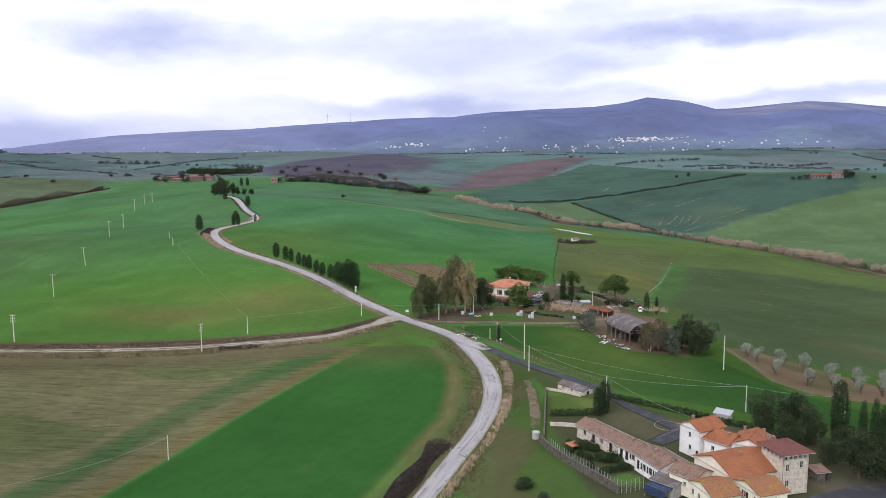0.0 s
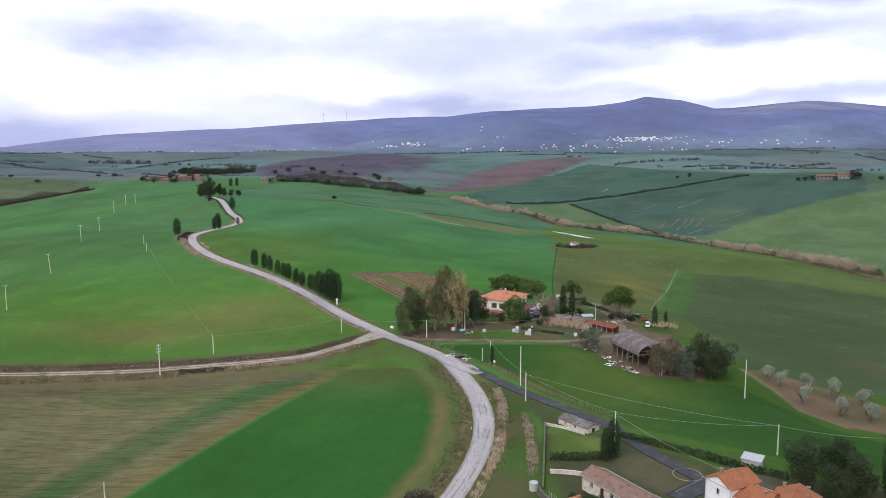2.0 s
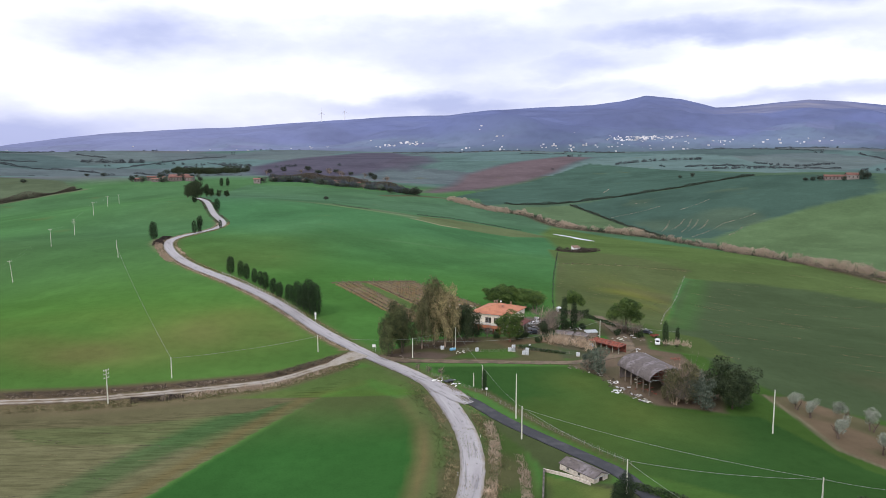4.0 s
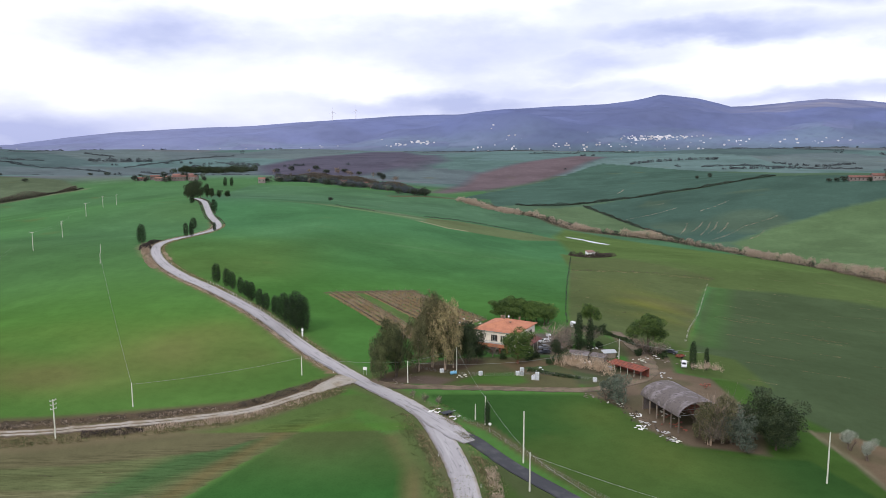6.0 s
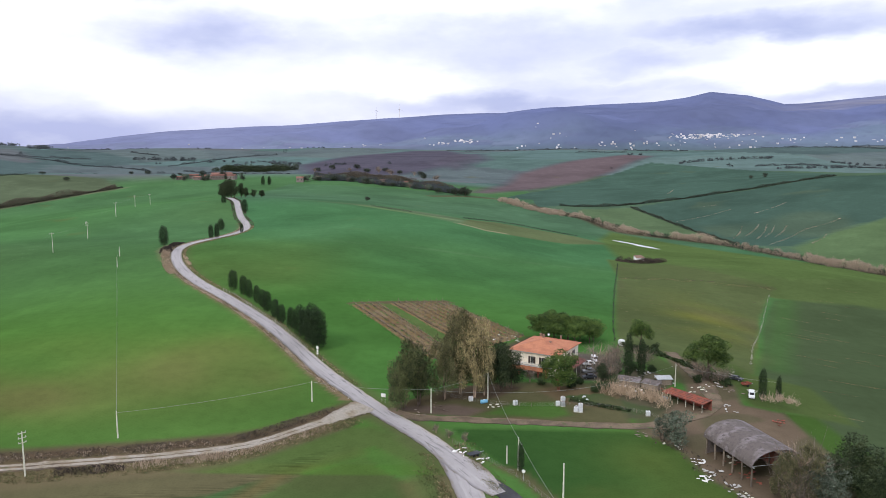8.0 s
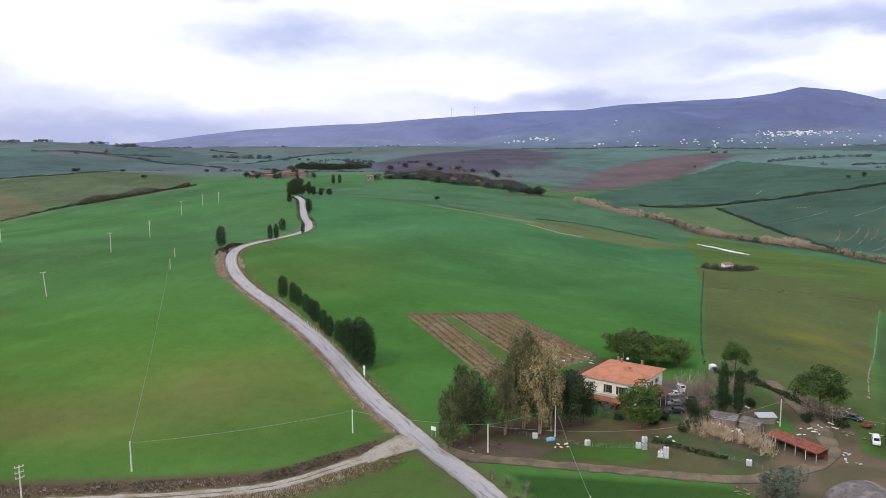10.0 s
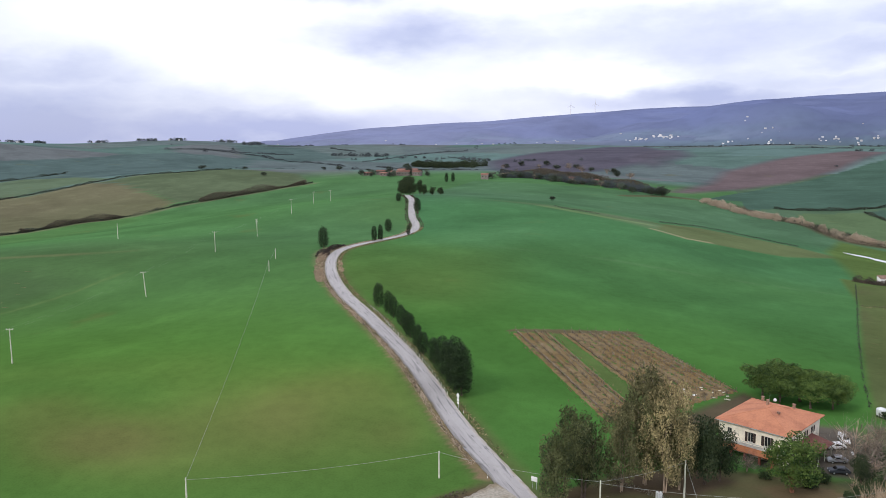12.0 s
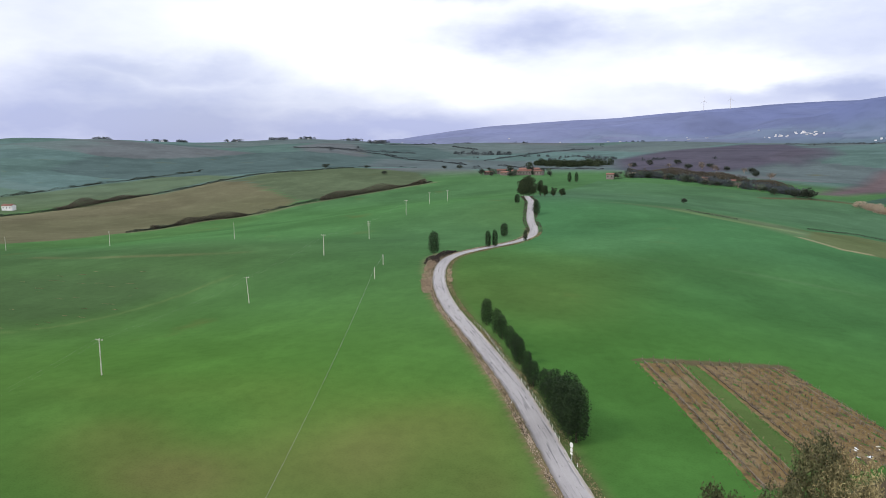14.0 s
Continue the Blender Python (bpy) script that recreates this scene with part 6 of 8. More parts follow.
tagged(link("cane_thicket", twig_mesh("cane_thicket", [(x, y, z_at(x, y) + 1.9, 1.2, 1.2, 2.3) for x, y in along(smooth_line([(48.5, 345), (53, 341), (58, 337), (62, 333)], 1.0), 0.28, 1.7, 37)], 22, M["reed"], 37, 0.04)), "thicket of bare tan canes by the sheds", "canes", kind="stuff")
clump_strip("scrub", smooth_line([(36, 335), (44, 331), (52, 328)], 1.0), 0.9, 1.0, 0.25, 5.0, M["hedge_leaf"], "low green hedge by the vegetable plot", "hedge", 38, 0.4)
clump_strip("scrub", smooth_line([(55, 310), (59, 303), (62, 296), (63, 287), (68, 280)], 1.0), 2.2, 1.0, 0.3, 0.35, M["bramble"], "brambles round the barn clutter", "scrub", 39, 0.8, 0.3)
thicket("scrub", [(100, 656), (104, 652), (108, 649.5), (112, 648.5), (116, 649), (120, 651), (124, 655), (106, 657), (119, 657)], 3.2, 2.0, 0.3, M["dark_bramble"], "dark bramble mound round the ruined hut", "scrub", 58)
clump_strip("scrub", smooth_line([(98, 655), (104, 650), (112, 649), (122, 655), (130, 662)], 2), 4.0, 2.2, 0.26, 1.2, M["bramble"], "brambles round the ruined hut", "scrub", 40, 0.6)
clump_strip("hedge", smooth_line([(60, 398), (68, 392), (75, 384), (80, 372), (86, 356)], 2), 1.4, 1.5, 0.4, 5.0, M["hedge_leaf"], "scrubby green hedge beside the yard", "hedge", 41, 0.8, 0.3)


# ---------------------------------------------------------------- houses
def wall_panel(bm, length, height, openings, thick=0.3, gable=0.0):
    """A wall along x from 0, outer face at y = 0, with real holes for openings of (x, z, width, height)."""
    xs = sorted({0.0, length, *(o[0] for o in openings), *(o[0] + o[2] for o in openings)})
    zs = sorted({0.0, height, *(o[1] for o in openings), *(o[1] + o[3] for o in openings)})
    for x0, x1 in zip(xs, xs[1:]):
        for z0, z1 in zip(zs, zs[1:]):
            mx, mz = (x0 + x1) / 2, (z0 + z1) / 2
            if not any(o[0] < mx < o[0] + o[2] and o[1] < mz < o[1] + o[3] for o in openings):
                add_box(bm, x0, 0, z0, x1, thick, z1)
    if gable:
        v = [bm.verts.new(p) for p in ((0, 0, height), (length, 0, height), (length / 2, 0, height + gable), (0, thick, height), (length, thick, height), (length / 2, thick, height + gable))]
        for f in ((0, 1, 2), (5, 4, 3), (1, 0, 3, 4), (2, 1, 4, 5), (0, 2, 5, 3)):
            bm.faces.new([v[i] for i in f])


def place(ob, m):
    ob.matrix_basis = m
    return ob


def window_part(parent, m, w, h, shutters, door=False, sill=True):
    win = part("door" if door else "window", box(0.04, 0.16, 0.04, w - 0.04, 0.2, h - 0.04), M["pane"] if not door else M["shutter"], parent)
    win.matrix_basis = m
    bm = bmesh.new()
    for b in ((0, 0.1, 0, 0.07, 0.2, h), (w - 0.07, 0.1, 0, w, 0.2, h), (0.07, 0.1, 0, w - 0.07, 0.2, 0.07), (0.07, 0.1, h - 0.07, w - 0.07, 0.2, h), (w / 2 - 0.03, 0.1, 0.07, w / 2 + 0.03, 0.2, h - 0.07)):
        add_box(bm, *b)
    part("window_frame", bm, M["frame"] if not door else M["shutter"], win)
    if sill and not door:
        part("sill", box(-0.12, -0.1, -0.1, w + 0.12, 0.05, -0.005), M["concrete"], win)
    if shutters:
        for x0, x1 in ((-w * 0.5, -0.03), (w + 0.03, w * 1.5)):
            part("shutter", box(x0, -0.07, 0, x1, -0.01, h), M["shutter"], win)
    return win


def roof_slab(bm, quad, thick=0.18):
    """One sloping roof face with a thickness, its corners given anticlockwise from outside."""
    a = [Vector(p) for p in quad]
    n = (a[1] - a[0]).cross(a[2] - a[0]).normalized() * thick
    top = [bm.verts.new(p + n) for p in a]
    low = [bm.verts.new(p) for p in a]
    bm.faces.new(top)
    bm.faces.new(low[::-1])
    k = len(a)
    for i in range(k):
        bm.faces.new((low[i], low[(i + 1) % k], top[(i + 1) % k], top[i]))


def house(name, x, y, turn, length, depth, eaves, rise, roof, wall_mat, roof_mat, label, over=0.5, z=None, windows=None, chimneys=(), ridge="x", sink=0.6, category="house", group="", shutters=True, half=None):
    """A house with its front-left corner at x, y; its front runs along x before the turn. roof: gable, hip or lean."""
    base = z_at(x + length / 2 * math.cos(radians(turn)), y + length / 2 * math.sin(radians(turn))) if z is None else z
    ob = thing(name, pose(x, y, base, 0, 0, turn), label, category, group)
    windows = windows or {}
    t = 0.3
    sides = {"front": (pose(0, 0, 0), length), "right": (pose(length, 0, 0, 0, 0, 90), depth), "back": (pose(length, depth, 0, 0, 0, 180), length), "left": (pose(0, depth, 0, 0, 0, -90), depth)}
    for side, (m, l) in sides.items():
        ops = list(windows.get(side, ()))
        bm = bmesh.new()
        inset = 0 if side in ("front", "back") else t
        gab = 0.0
        if roof == "gable" and (side in ("left", "right")) == (ridge == "x"):
            gab = rise
        if gab or inset == 0:
            wall_panel(bm, l, eaves, [o[:4] for o in ops], t, gab)
        else:
            wall_panel(bm, l, eaves, [o[:4] for o in ops], t)
        add_box(bm, 0, 0, -sink, l, t, 0)
        wall = part("wall", bm, wall_mat, ob)
        wall.matrix_basis = m @ Matrix.Translation((0, 0.002 if inset else 0, 0))
        for o in ops:
            window_part(wall, Matrix.Translation((o[0], 0.0, o[1])), o[2], o[3], shutters and len(o) < 5, len(o) > 4 and o[4] == "door")
    # a dark floor keeps the rooms closed
    part("floor_slab", box(t, t, -0.1, length - t, depth - t, 0.05), M["concrete"], ob)
    bm = bmesh.new()
    X0, X1, Y0, Y1, e = -over, length + over, -over, depth + over, eaves - 0.02
    if roof == "hip":
        if length >= depth:
            h = (Y1 - Y0) / 2 if half is None else half
            r0, r1 = (X0 + h, (Y0 + Y1) / 2, e + rise), (X1 - h, (Y0 + Y1) / 2, e + rise)
            faces = [((X0, Y0, e), (X1, Y0, e), r1, r0), ((X1, Y1, e), (X0, Y1, e), r0, r1), ((X0, Y1, e), (X0, Y0, e), r0), ((X1, Y0, e), (X1, Y1, e), r1)]
        else:
            h = (X1 - X0) / 2 if half is None else half
            r0, r1 = ((X0 + X1) / 2, Y0 + h, e + rise), ((X0 + X1) / 2, Y1 - h, e + rise)
            faces = [((X1, Y0, e), (X1, Y1, e), r1, r0), ((X0, Y1, e), (X0, Y0, e), r0, r1), ((X0, Y0, e), (X1, Y0, e), r0), ((X1, Y1, e), (X0, Y1, e), r1)]
        ridge_line = [r0, r1]
    elif roof == "gable" and ridge == "x":
        d = rise * over / (depth / 2)
        r0, r1 = (X0, depth / 2, e + rise), (X1, depth / 2, e + rise)
        faces = [((X0, Y0, e - d), (X1, Y0, e - d), r1, r0), ((X1, Y1, e - d), (X0, Y1, e - d), r0, r1)]
        ridge_line = [r0, r1]
    elif roof == "gable":
        d = rise * over / (length / 2)
        r0, r1 = (length / 2, Y0, e + rise), (length / 2, Y1, e + rise)
        faces = [((X1, Y0, e - d), (X1, Y1, e - d), r1, r0), ((X0, Y1, e - d), (X0, Y0, e - d), r0, r1)]
        ridge_line = [r0, r1]
    else:
        faces = [((X0, Y0, e), (X1, Y0, e), (X1, Y1, e + rise), (X0, Y1, e + rise))]
        ridge_line = [(X0, Y1, e + rise), (X1, Y1, e + rise)]
        for px in (0, length - t):
            bmw = bmesh.new()
            v = [bmw.verts.new(p) for p in ((px, 0, eaves), (px, depth, eaves), (px, depth, eaves + rise - 0.1), (px + t, 0, eaves), (px + t, depth, eaves), (px + t, depth, eaves + rise - 0.1))]
            for f in ((0, 2, 1), (3, 4, 5), (0, 1, 4, 3), (1, 2, 5, 4), (2, 0, 3, 5)):
                bmw.faces.new([v[i] for i in f])
            part("wall", bmw, wall_mat, ob)
    for f in faces:
        roof_slab(bm, f)
    rf = part("roof", bm, roof_mat, ob)
    if len(set(ridge_line)) > 1:
        part("ridge_tiles", tube([Vector(ridge_line[0]) + Vector((0, 0, 0.14)), Vector(ridge_line[1]) + Vector((0, 0, 0.14))], [0.16, 0.16], 8), roof_mat, rf)
    if roof == "hip":
        for c, r in (((X0, Y0), r0), ((X1, Y0), r1 if length >= depth else r0), ((X1, Y1), r1), ((X0, Y1), r0 if length >= depth else r1)):
            part("hip_tiles", tube([Vector((*c, e + 0.1)), Vector(r) + Vector((0, 0, 0.13))], [0.13, 0.13], 8), roof_mat, rf)
    # gutters along the eaves
    for gy in (Y0, Y1):
        part("gutter", tube([(X0, gy, e + 0.02), (X1, gy, e + 0.02)], [0.07, 0.07], 6), M["iron"], rf)
    for cx, cy, ch in chimneys:
        ch -= 0.35
        bm = box(cx - 0.27, cy - 0.24, eaves + 0.1, cx + 0.27, cy + 0.24, ch)
        add_box(bm, cx - 0.36, cy - 0.33, ch + 0.25, cx + 0.36, cy + 0.33, ch + 0.35)
        for sx in (-0.24, 0.14):
            for sy in (-0.21, 0.11):
                add_box(bm, cx + sx, cy + sy, ch, cx + sx + 0.1, cy + sy + 0.1, ch + 0.25)
        part("chimney", bm, M["chimney"], rf)
    return ob


# the farmhouse
FARM_Z = 0.0
farm = house("farmhouse", 20.1, 362.1, -27.5, 15.4, 18.0, 6.9, 2.4, "hip", M["cream"], M["tile_salmon"], "two-storey cream farmhouse with a salmon tiled hip roof", over=0.75, z=FARM_Z,
             windows={"front": [(2.0, 4.3, 1.0, 1.2, "plain"), (6.7, 3.4, 1.2, 2.2), (10.4, 3.4, 1.3, 2.2), (2.2, 0.4, 1.6, 2.2, "door"), (6.2, 0.3, 1.6, 2.3, "door"), (10.2, 0.3, 1.8, 2.3, "door")],
                      "right": [(2.6, 4.2, 0.8, 1.3), (5.2, 4.2, 0.9, 1.3), (9.5, 4.2, 1.0, 1.3), (13.5, 4.2, 1.0, 1.3), (8.5, 0.8, 1.0, 1.3), (4.0, 0.2, 1.2, 2.1, "door")],
                      "left": [(4, 4.2, 1.0, 1.3), (11, 4.2, 1.0, 1.3)], "back": [(4, 4.2, 1.0, 1.3), (10, 4.2, 1.0, 1.3)]},
             chimneys=[(2.8, 16.4, 8.9), (6.2, 11.0, 10.2), (11.0, 14.0, 9.6), (10.2, 7.4, 9.2)])
# its balcony on brick pillars with a tiled porch roof
bm = bmesh.new()
roof_slab(bm, [(1.2, -3.6, 2.1), (14.0, -3.6, 2.1), (14.0, -1.6, 2.7), (1.2, -1.6, 2.7)], 0.14)
part("porch_roof", bm, M["tile_orange"], farm)
part("balcony_floor", box(1.0, -1.6, 2.65, 14.2, -0.003, 2.85), M["concrete"], farm)
rail = part("balcony_railing", box(1.0, -1.6, 3.72, 14.2, -1.5, 3.8), M["iron"], farm)
for i in range(45):
    part("baluster", box(1.05 + i * 0.298, -1.57, 2.85, 1.09 + i * 0.298, -1.53, 3.72), M["iron"], rail)
for px in (1.3, 4.5, 7.7, 10.9, 13.6):
    part("pillar", box(px - 0.25, -3.4, -0.6, px + 0.25, -2.9, 2.25), M["rust"], farm, "red brick pillar")
# lean-to with a red roof on the yard side
bm = bmesh.new()
roof_slab(bm, [(15.42, 1.2, 3.9), (20.2, 1.2, 2.9), (20.2, 13.5, 2.9), (15.42, 13.5, 3.9)], 0.14)
part("lean_to_roof", bm, M["tile_red"], farm)
for py in (1.6, 5.4, 9.2, 13.0):
    part("post", tube([(19.9, py, -0.6), (19.9, py, 2.95)], [0.1, 0.1], 8), M["wood"], farm)
dish = bmesh.new()
bmesh.ops.create_cone(dish, cap_ends=True, segments=14, radius1=0.4, radius2=0.1, depth=0.18)
bmesh.ops.rotate(dish, verts=dish.verts, matrix=Matrix.Rotation(radians(70), 3, "X"))
bmesh.ops.translate(dish, verts=dish.verts, vec=(6.0, 15.5, 9.0))
part("satellite_dish", dish, M["light_plastic"], farm)
part("aerial", tube([(5.6, 13.5, 7.8), (5.6, 13.5, 11)], [0.03, 0.02], 6), M["iron"], farm)

# the barn: a vaulted sheet roof on concrete posts, open at the sides
barn = thing("barn", pose(70.1, 285.4, -2.4, 0, 0, 16.8), "open farm barn with a curved grey sheet roof on posts", "barn")
BARN_W, BARN_L, EAVE = 12.5, 19.0, 5.0
arc = [(BARN_W / 2 - BARN_W / 2 * math.cos(math.pi * k / 16) * 1.04, EAVE + 3.5 * math.sin(math.pi * k / 16) - 0.05) for k in range(17)]
v, f = [], []
for j in range(9):
    for px, pz in arc:
        v.append((px, BARN_L * j / 8 - 0.6, pz))
for j in range(9):
    for px, pz in arc:
        v.append((px, BARN_L * j / 8 - 0.6, pz - 0.12))
o = 9 * 17
for j in range(8):
    for k in range(16):
        a = j * 17 + k
        f += [(a, a + 1, a + 18, a + 17), (o + a, o + a + 17, o + a + 18, o + a + 1)]
for k in range(16):
    f += [(k + 1, k, o + k, o + k + 1), (8 * 17 + k, 8 * 17 + k + 1, o + 8 * 17 + k + 1, o + 8 * 17 + k)]
for j in range(8):
    f += [(j * 17, j * 17 + 17, o + j * 17 + 17, o + j * 17), (j * 17 + 33, j * 17 + 16, o + j * 17 + 16, o + j * 17 + 33)]
me = mesh_from("roof", v, f, M["sheet"])
link("roof", me, barn, "weathered grey corrugated vault")
for side in (0.3, BARN_W - 0.3):
    for j in range(6):
        part("post", box(side - 0.14, 0.2 + j * 3.5 - 0.14, -0.8, side + 0.14, 0.2 + j * 3.5 + 0.14, EAVE), M["old_wood"], barn)
    part("eave_beam", box(side - 0.1, -0.5, EAVE - 0.3, side + 0.1, BARN_L - 0.7, EAVE - 0.02), M["iron"], barn)
for j in range(6):
    part("tie_beam", tube([(0.3, 0.2 + j * 3.5, EAVE - 0.1), (BARN_W - 0.3, 0.2 + j * 3.5, EAVE - 0.1)], [0.06, 0.06], 6), M["iron"], barn)
    part("roof_arch", tube([(px, 0.2 + j * 3.5, pz - 0.2) for px, pz in arc[1:-1:2]], [0.07] * 8, 6), M["iron"], barn)
part("end_wall", box(0.5, BARN_L - 1.0, 0, BARN_W - 0.5, BARN_L - 0.85, EAVE), M["sheet"], barn)
part("back_wall", box(BARN_W - 0.25, 5, 0, BARN_W - 0.15, BARN_L - 1.1, 3.6), M["rust"], barn)

# the villa: long low wing, white house, tower and the houses before it
W = (0.9, 1.3)
house("low_wing", 34.0, 190.3, -61.5, 15.6, 6.0, 2.7, 1.3, "gable", M["stone"], M["tile_brown"], "long low stone wing with an old brown tiled roof", z=-0.3, over=0.45,
      windows={"front": [(2.6, 0.9, 1.0, 1.2, "x"), (6.0, 0.05, 1.1, 2.1, "door"), (9.0, 0.9, 1.0, 1.2, "x"), (12.4, 0.05, 1.2, 2.1, "door")]}, chimneys=[(3.0, 3.2, 4.6)])
house("low_wing", 41.3, 176.6, -59.5, 6.4, 6.6, 2.6, 1.4, "gable", M["plaster"], M["tile_brown"], "low white wing with dark doors and brown tiles", z=-0.3, over=0.4,
      windows={"front": [(0.8, 0.05, 1.0, 2.1, "door"), (2.6, 0.05, 1.0, 2.1, "door"), (4.6, 0.8, 0.9, 1.2)]}, chimneys=[(2.5, 2.4, 4.7)])
house("low_wing", 43.9, 170.6, -69, 9.2, 8.0, 3.3, 1.5, "gable", M["plaster"], M["tile_brown"], "low white house with four shuttered windows and brown tiles", z=-0.6, over=0.45,
      windows={"front": [(0.9, 0.05, 1.0, 2.2, "door"), (2.9, 0.6, 0.9, 1.5), (5.2, 0.6, 0.9, 1.5), (7.4, 0.6, 0.9, 1.5)], "right": [(2.2, 0.7, 0.9, 1.2, "x")]}, chimneys=[(3.8, 3.0, 5.4)])
house("white_house", 56.7, 179.0, -62, 6.4, 7.8, 6.6, 1.5, "gable", M["plaster"], M["tile_orange"], "tall white villa house with a new orange roof", z=0.2, ridge="y", over=0.45,
      windows={"front": [(2.8, 4.3, 0.8, 1.2, "x"), (2.9, 1.2, 0.8, 1.2, "x"), (5.2, 0.05, 0.7, 1.6, "door")], "left": [(3, 4, 0.9, 1.2)]}, chimneys=[(2.0, 2.2, 8.8)])
house("orange_wing", 60.6, 173.4, -50, 6.0, 7.6, 4.9, 1.6, "gable", M["plaster"], M["tile_orange"], "white villa wing with an orange tiled roof", z=0.3, ridge="x", over=0.4,
      windows={"front": [(1.9, 2.6, 0.8, 1.1, "x")]}, chimneys=[(4.6, 3.0, 6.8)])
house("orange_wing", 65.5, 169.6, -35, 7.5, 8.5, 5.2, 1.6, "gable", M["plaster"], M["tile_orange"], "white villa wing stepping towards the tower", z=0.4, ridge="y", over=0.35, windows={}, chimneys=[(5.8, 5.5, 8.0), (1.4, 6.5, 7.4)])
house("main_house", 55.4, 164.1, -70, 12.4, 12.6, 4.6, 2.4, "gable", M["cream"], M["tile_orange"], "large cream villa house under a broad orange roof", z=0.3, ridge="y", over=0.5,
      windows={"front": [(8.2, 1.0, 0.9, 1.4, "x"), (10.2, 1.0, 0.9, 1.4, "x")], "right": [(2.0, 2.4, 0.9, 1.4), (4.0, 2.4, 0.9, 1.4), (9.2, 2.2, 0.9, 1.3)]}, chimneys=[(7.6, 5.8, 7.6)])
house("stone_tower", 70.6, 154.3, 15, 6.4, 6.8, 8.3, 1.7, "hip", M["stone"], M["tile_red"], "square rubble stone tower with a dull red hip roof", z=0.6, over=0.85, shutters=False,
      windows={"front": [(0.9, 4.6, 0.8, 1.5, "x"), (4.3, 5.0, 0.8, 1.5, "x"), (0.9, 1.2, 0.8, 1.4, "x")] + [(0.4 + 1.2 * i, 7.1, 0.7, 0.8, "x") for i in range(5)],
               "left": [(0.5 + 1.25 * i, 7.1, 0.7, 0.8, "x") for i in range(5)], "right": [(2.4, 5.0, 0.8, 1.4, "x")]}, chimneys=[(1.2, 6.0, 10.4), (2.6, 6.5, 9.8)])
house("small_house", 48.5, 159.2, -52, 6.2, 7.2, 3.6, 1.5, "gable", M["cream"], M["tile_brown"], "small cream house with weathered red-brown tiles", z=-0.2, ridge="x", over=0.4, windows={"front": [(3.5, 1.6, 0.7, 0.9, "x")]})
house("small_house", 51.2, 154.2, -75, 8.6, 6.2, 3.8, 1.5, "gable", M["cream"], M["tile_lichen"], "small cream house under yellow-lichened roof tiles", z=-0.2, ridge="y", over=0.4, windows={"front": [(1.0, 1.4, 0.8, 1.1, "x"), (3.2, 1.4, 0.8, 1.1, "x"), (5.6, 1.4, 0.8, 1.1, "x")]})
house("small_house", 59.7, 153.0, -72, 8.4, 6.6, 4.2, 1.3, "gable", M["cream"], M["tile_lichen"], "cream front house with lichened orange tiles", z=0.2, ridge="y", over=0.4,
      windows={"front": [(1.0, 2.0, 0.9, 1.3), (3.6, 2.0, 0.9, 1.3), (6.4, 2.0, 0.9, 1.3, "x")], "right": [(2.6, 2.0, 0.9, 1.3)]})
house("lean_to", 44.5, 159.5, -48, 6.0, 3.2, 2.1, 0.5, "lean", M["concrete"], M["sheet"], "low grey lean-to shed beside the villa", z=-0.6, over=0.2, category="shed", windows={})
awning = thing("canopy", pose(42.8, 157.5, -0.9, 0, 0, -50), "dark blue tarpaulin canopy on thin posts", "canopy")
part("tarpaulin", box(0, 0, 2.1, 5.2, 4.2, 2.16), M["tarp"], awning)
part("side_sheet", box(0, -0.04, 0.3, 5.2, -0.01, 2.1), M["tarp"], awning)
for px, py in ((0.1, 0.1), (5.1, 0.1), (0.1, 4.1), (5.1, 4.1)):
    part("post", tube([(px, py, -0.6), (px, py, 2.1)], [0.05, 0.05], 6), M["iron"], awning)
terrace = thing("terrace", pose(32.3, 186.5, -0.7, 0, 0, -61), "small terracotta paved terrace by the low wing", "terrace")
part("paving", box(0, -2.4, 0, 3.0, 0.8, 0.18), M["tile_salmon"], terrace)

# forecourt north of the villa: dark asphalt, a round kerb and a straight one
ribbon("pavement", smooth_line([(52.6, 184.2), (56, 186.8), (60, 190)], 1.0), [4.5, 5.5, 5.5], 0.13, M["asphalt_dark"], "dark asphalt forecourt of the villa", "pavement", wobble=0.2)


def kerb(points, label):
    rise_at = [(x, y, z_at(x, y) + 0.1) for x, y in points]
    return tagged(part("kerb", tube(rise_at, [0.08] * len(rise_at), 6), M["gravel"], None), label, "kerb", kind="structure")


kerb([(58.4 + 3.1 * math.cos(a), 195.2 + 3.5 * math.sin(a)) for a in (2 * math.pi * k / 28 for k in range(29))], "pale round kerb of the turning circle")
kerb([(53.2 + 7.9 * k / 8, 186.9 + 5.8 * k / 8) for k in range(9)], "pale straight kerb of the forecourt")

ribbon("pavement", smooth_line([(70, 148), (78, 151), (88, 155), (100, 158)], 1.5), [6, 7, 7, 6], 0.1, M["asphalt_dark"], "grey asphalt drive before the tower", "pavement", wobble=0.2)
house("outbuilding", 81.0, 160.8, 12, 3.4, 3.0, 2.0, 0.4, "lean", M["old_stone"], M["tile_brown"], "small dark outbuilding behind the stone tower", over=0.2, category="outbuilding", windows={"front": [(2.2, 0.1, 0.8, 1.7, "door")]}, shutters=False)

